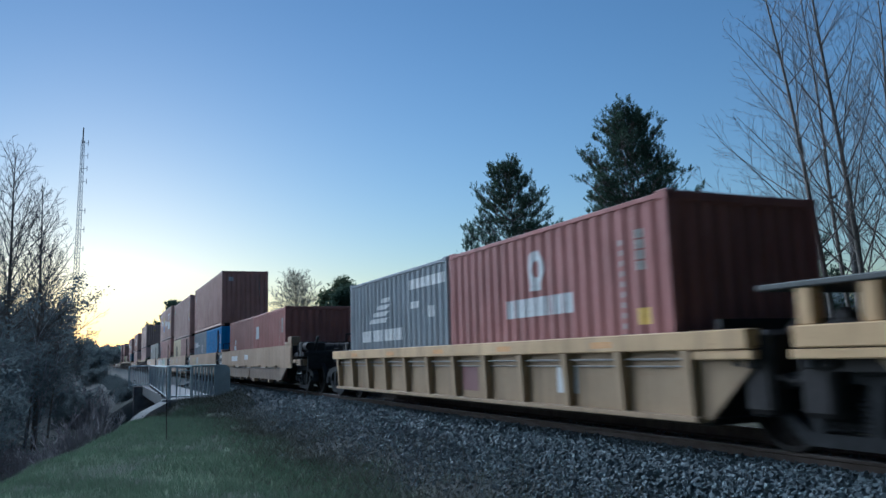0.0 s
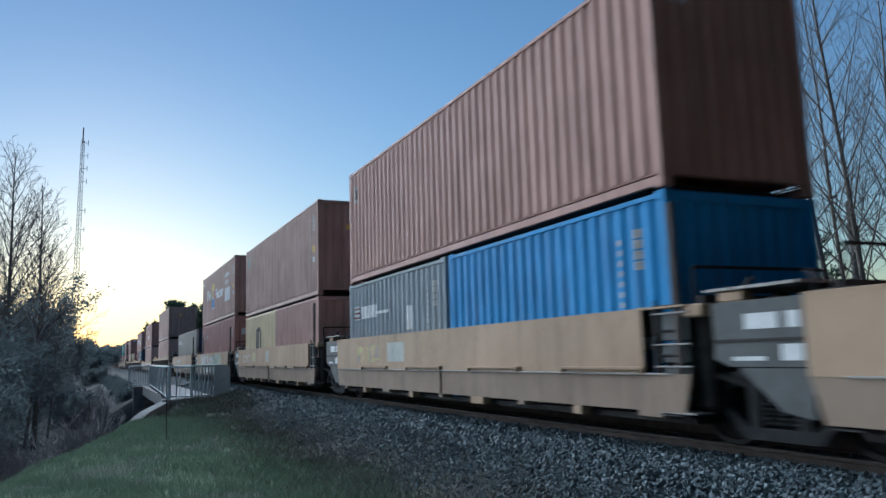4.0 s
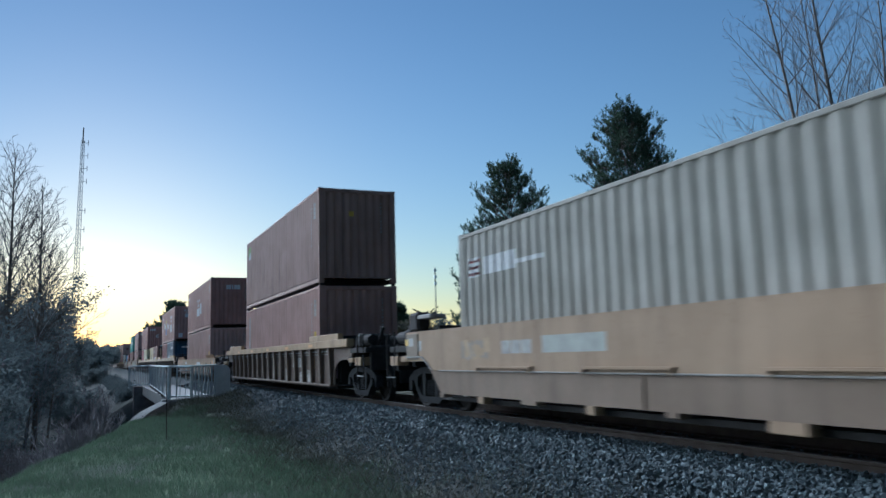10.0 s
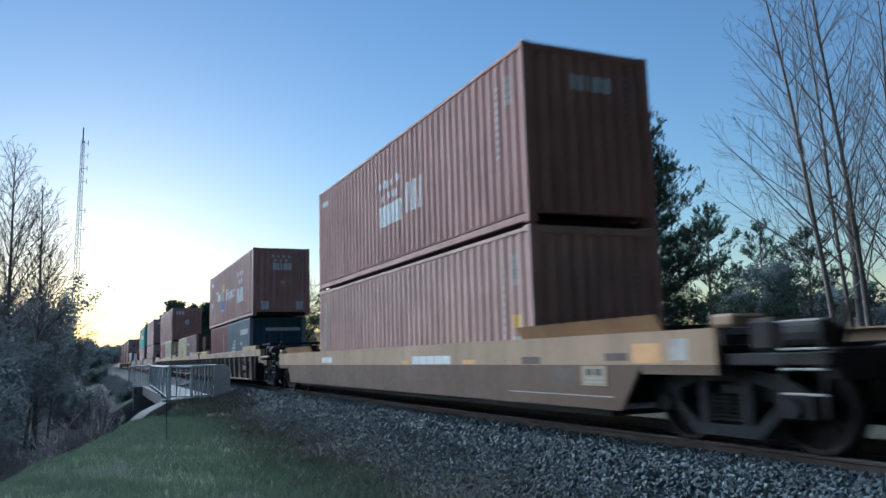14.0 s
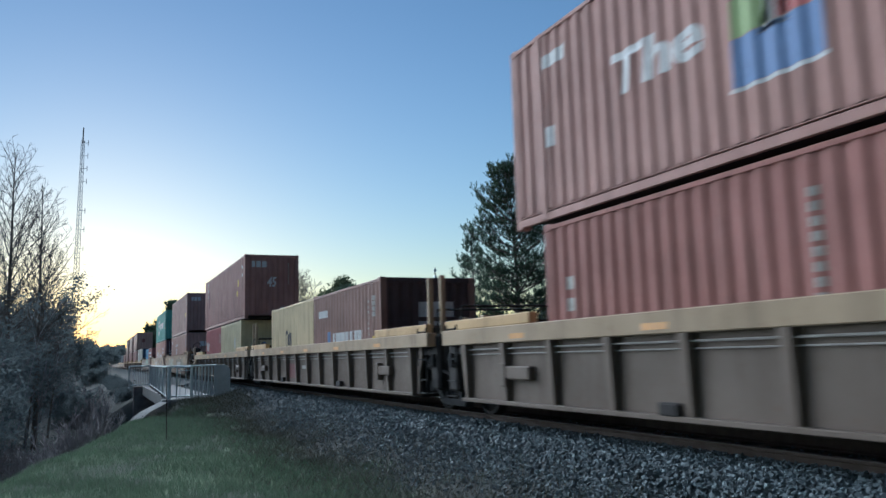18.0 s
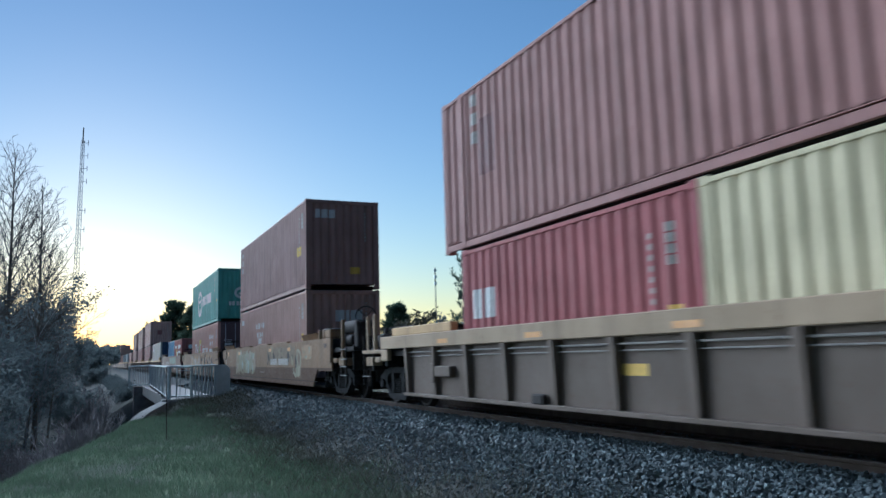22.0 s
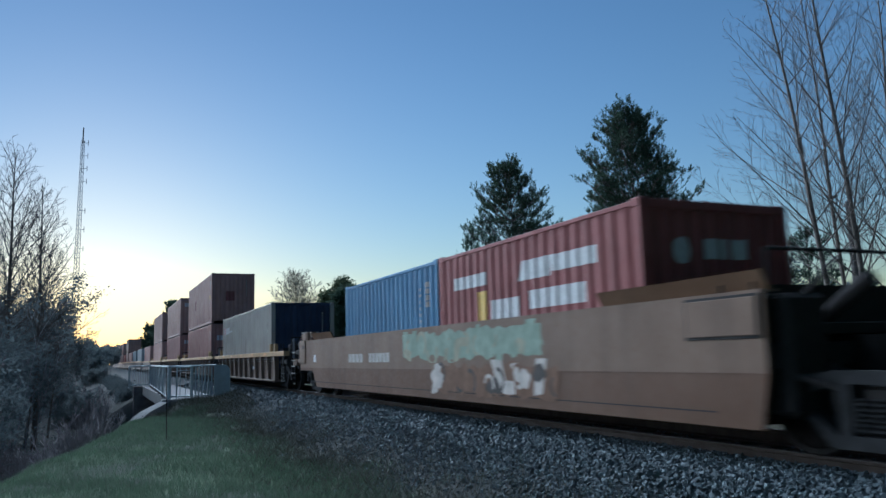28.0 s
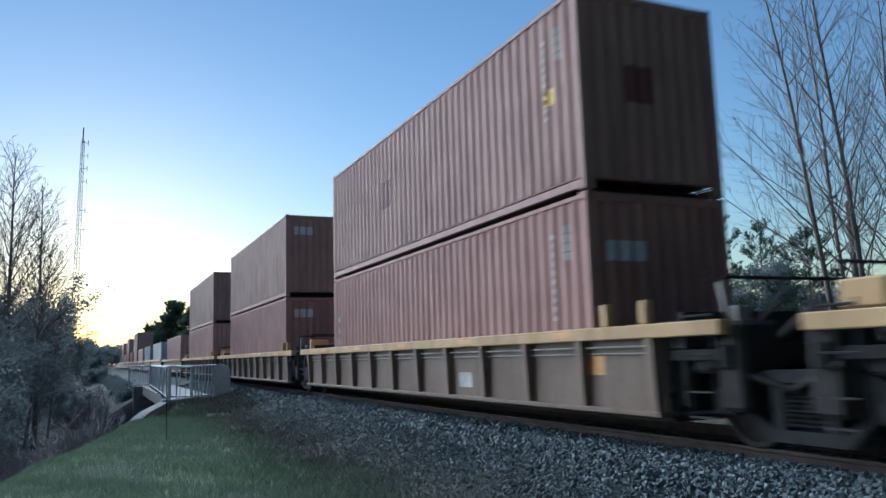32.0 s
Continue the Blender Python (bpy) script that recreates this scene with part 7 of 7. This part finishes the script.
container(239.18, 40, "high", HH, GREEN, "green container with white ring and block lettering", [("ring", 4.0, 1.47, 2.0, 1.66, white_mark, 0.26), ("bar", 3.4, 1.55, 1.2, 0.16, white_mark, 0.2), ("bar", 3.8, 0.95, 0.2, 0.6, white_mark, 0.2), ("bar", 4.3, 0.95, 0.5, 0.16, white_mark)] + blocks(5.3, 1.25, (0.45, 0.5), 0.56, 0.15, white_mark, 0.1) + blocks(6.74, 1.25, (0.38, 0.2, 0.55, 0.45, 0.48), 0.56, 0.09, white_mark, 0.1) + number_column(L40 - 1.6, 2.3, 3, 0.2, 0.3) + [("bar", L40 - 0.6, 1.1, 0.16, 0.14, yellow_mark)],
          (("ring", 1.25, 1.55, 0.75, 0.66, white_mark, 0.14), ("bar", 1.1, 1.45, 0.4, 0.1, white_mark, 0.2), *blocks(0.6, 0.85, (0.12, 0.14), 0.22, 0.04, white_mark), *blocks(1.0, 0.85, (0.12, 0.06, 0.16, 0.13, 0.14), 0.22, 0.05, white_mark)))
container(258.60, 20, "std", Z0, (0.27, 0.06, 0.065), "dark red container with white and yellow emblems", [("bar", 0.6, 1.9, 1.3, 0.22, white_mark), ("bar", 1.6, 1.3, 0.3, 0.5, yellow_mark), ("bar", 2.1, 1.3, 0.9, 0.32, white_mark), ("bar", 3.0, 1.85, 0.9, 0.3, white_mark, 0.3), ("bar", 4.0, 1.9, 1.1, 0.24, white_mark), ("bar", 3.3, 1.4, 1.5, 0.28, white_mark)], (*blocks(1.0, 1.85, (0.24, 0.08, 0.28), 0.26, 0.05, white_mark), ("disc", 0.65, 1.95, 0.3, 0.34, white_mark)))
container(264.74, 20, "std", Z0, (0.07, 0.155, 0.265), "mid blue container with a small white emblem", [("disc", 2.6, 1.1, 0.32, 0.42, white_mark)] + plate_marks(L20, 2.59))

# closing five-unit set and the cars behind it
FAR = ((277.1, 293.6, 278.6, 292.3, (278.65, 293.95), (True, False)), (294.6, 312.2, 295.6, 311.4, (312.8,), (False, False)), (313.4, 330.2, 314.0, 329.4, (330.8,), (False, False)), (331.4, 348.4, 332.0, 347.6, (349.2,), (False, False)), (350.0, 367.5, 350.6, 366.7, (367.6,), (False, True)))
for i, (a, b, w0, w1, tr, cp) in enumerate(FAR):
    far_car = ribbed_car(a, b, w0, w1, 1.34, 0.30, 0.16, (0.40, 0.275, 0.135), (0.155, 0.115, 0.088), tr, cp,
               ("yellow-topped ribbed well car with one grey container", "yellow-topped ribbed well car under a red stack", "yellow-topped ribbed well car under a brown stack", "yellow-topped ribbed well car far down the train", "yellow-topped ribbed well car far down the train")[i], ribs=12, guides=False, near=i < 4, gussets=False,
               marks=([(283.5, 0.7, 0.8, 0.12, white_mark, -1.33, 1), (285.0, 0.95, 0.5, 0.1, orange_mark, -1.33, 1)], [(297.0, 0.75, 0.5, 0.24, orange_mark, -1.33, 1), (300.8, 0.5, 0.5, 0.25, faded_white, -1.33, 1)], [], [], [])[i])
    for yb in ((w0 + 0.25, w0 + 1.0, w1 - 0.25) if i < 4 else ()):
        part("stanchion", boxed(-1.42, -1.30, yb - (a + b) / 2 - 0.07, yb - (a + b) / 2 + 0.07, 1.34, 1.62, bevel=0.015), paint((0.42, 0.29, 0.14), wear=0.45, rust=0.5), far_car)
    if i < 4:
        # pale box and lever stand on the deck over the joint
        m = (a + b) / 2
        part("tool_box", boxed(-1.2, -0.75, b - m - 0.65, b - m - 0.2, 1.36, 1.62, bevel=0.02), paint((0.42, 0.29, 0.14), wear=0.45, rust=0.5), far_car)
        part("lever_stand", rod(boxed(-0.9, -0.7, a - m + 0.3, a - m + 0.5, 1.05, 1.5, bevel=0.02), (-1.1, a - m + 0.15, 1.1), (-1.05, a - m + 0.35, 1.75), 0.045, seg=6), weathered, far_car)
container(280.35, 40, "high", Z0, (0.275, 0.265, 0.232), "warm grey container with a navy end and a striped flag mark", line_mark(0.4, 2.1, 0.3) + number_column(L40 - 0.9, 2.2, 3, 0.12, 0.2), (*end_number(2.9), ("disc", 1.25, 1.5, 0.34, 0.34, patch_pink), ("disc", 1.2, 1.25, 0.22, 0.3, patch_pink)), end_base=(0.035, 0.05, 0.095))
container(297.10, 40, "high", Z0, (0.34, 0.15, 0.135), "dull red container with small lettering blocks", number_column(0.35, 1.7, 4, 0.16, 0.3) + plate_marks(L40, 2.9, False) + [("bar", L40 - 0.9, 0.2, 0.4, 0.26, yellow_mark)], (*blocks(0.32, 1.95, (0.15, 0.2, 0.2), 0.28, 0.05, white_mark), *end_number(2.9)))
container(297.10, 40, "high", HH, (0.33, 0.165, 0.15), "dull red container with a repainted patch", [("bar", 4.0, 1.2, 0.6, 0.62, patch_mark), ("bar", L40 - 0.95, 1.4, 0.25, 0.25, yellow_mark)] + plate_marks(L40, 2.9, False), (("bar", 0.8, 1.3, 0.5, 0.55, patch_mark), *end_number(2.9)))
for u, cols, mk in ((315.3, ((0.33, 0.15, 0.14), BROWN), True), (333.8, (OXIDE, BROWN2), False)):
    for z, c in zip((Z0, HH), cols):
        container(u, 40, "high", z, c, "red-brown container in a stack far down the train", (), (*blocks(0.32, 2.2, (0.15, 0.2, 0.2), 0.28, 0.05, white_mark),) if mk else (), near=mk)
container(352.4, 40, "high", Z0, OXIDE, "red-brown container far down the train", near=False)
u = 370.0
for i, (c, upper) in enumerate(((GREY, None), (SLATE, None), (OXIDE, None), (BROWN, BROWN2), (RED, None), (BROWN2, BROWN), (OXIDE, None), (BROWN, OXIDE), (SLATE, None), (RED, BROWN), (BROWN, None), (OXIDE, BROWN2))):
    ribbed_car(u, u + 16.4, u + 1, u + 15.4, 1.45, 0.22, 0.2, TAN, DUN, (u + 0.2,), (False, False), "ribbed well car in the distance", near=False, guides=False)
    container(u + 2.3, 40, "high", Z0, c, "container in the distance", near=False)
    if upper:
        container(u + 2.3, 40, "high", HH, upper, "upper container in the distance", near=False)
    u += 17.2


# ---- what moves ----
def motions():
    times = [float(t) for t in range(0, 33, 1)]
    for thing, u, z in TRAIN:
        walk(thing, [(t, pose(TRACK, u - gone(t), z)) for t in times])
    turns = [(i / 15, math.degrees(gone(i / 15) / R_WHEEL)) for i in range(481)]
    for n, (wheel, y) in enumerate(WHEELS):
        walk(wheel, [(t, pose(0, y, R_WHEEL, a + 37 * n)) for t, a in turns])


motions()
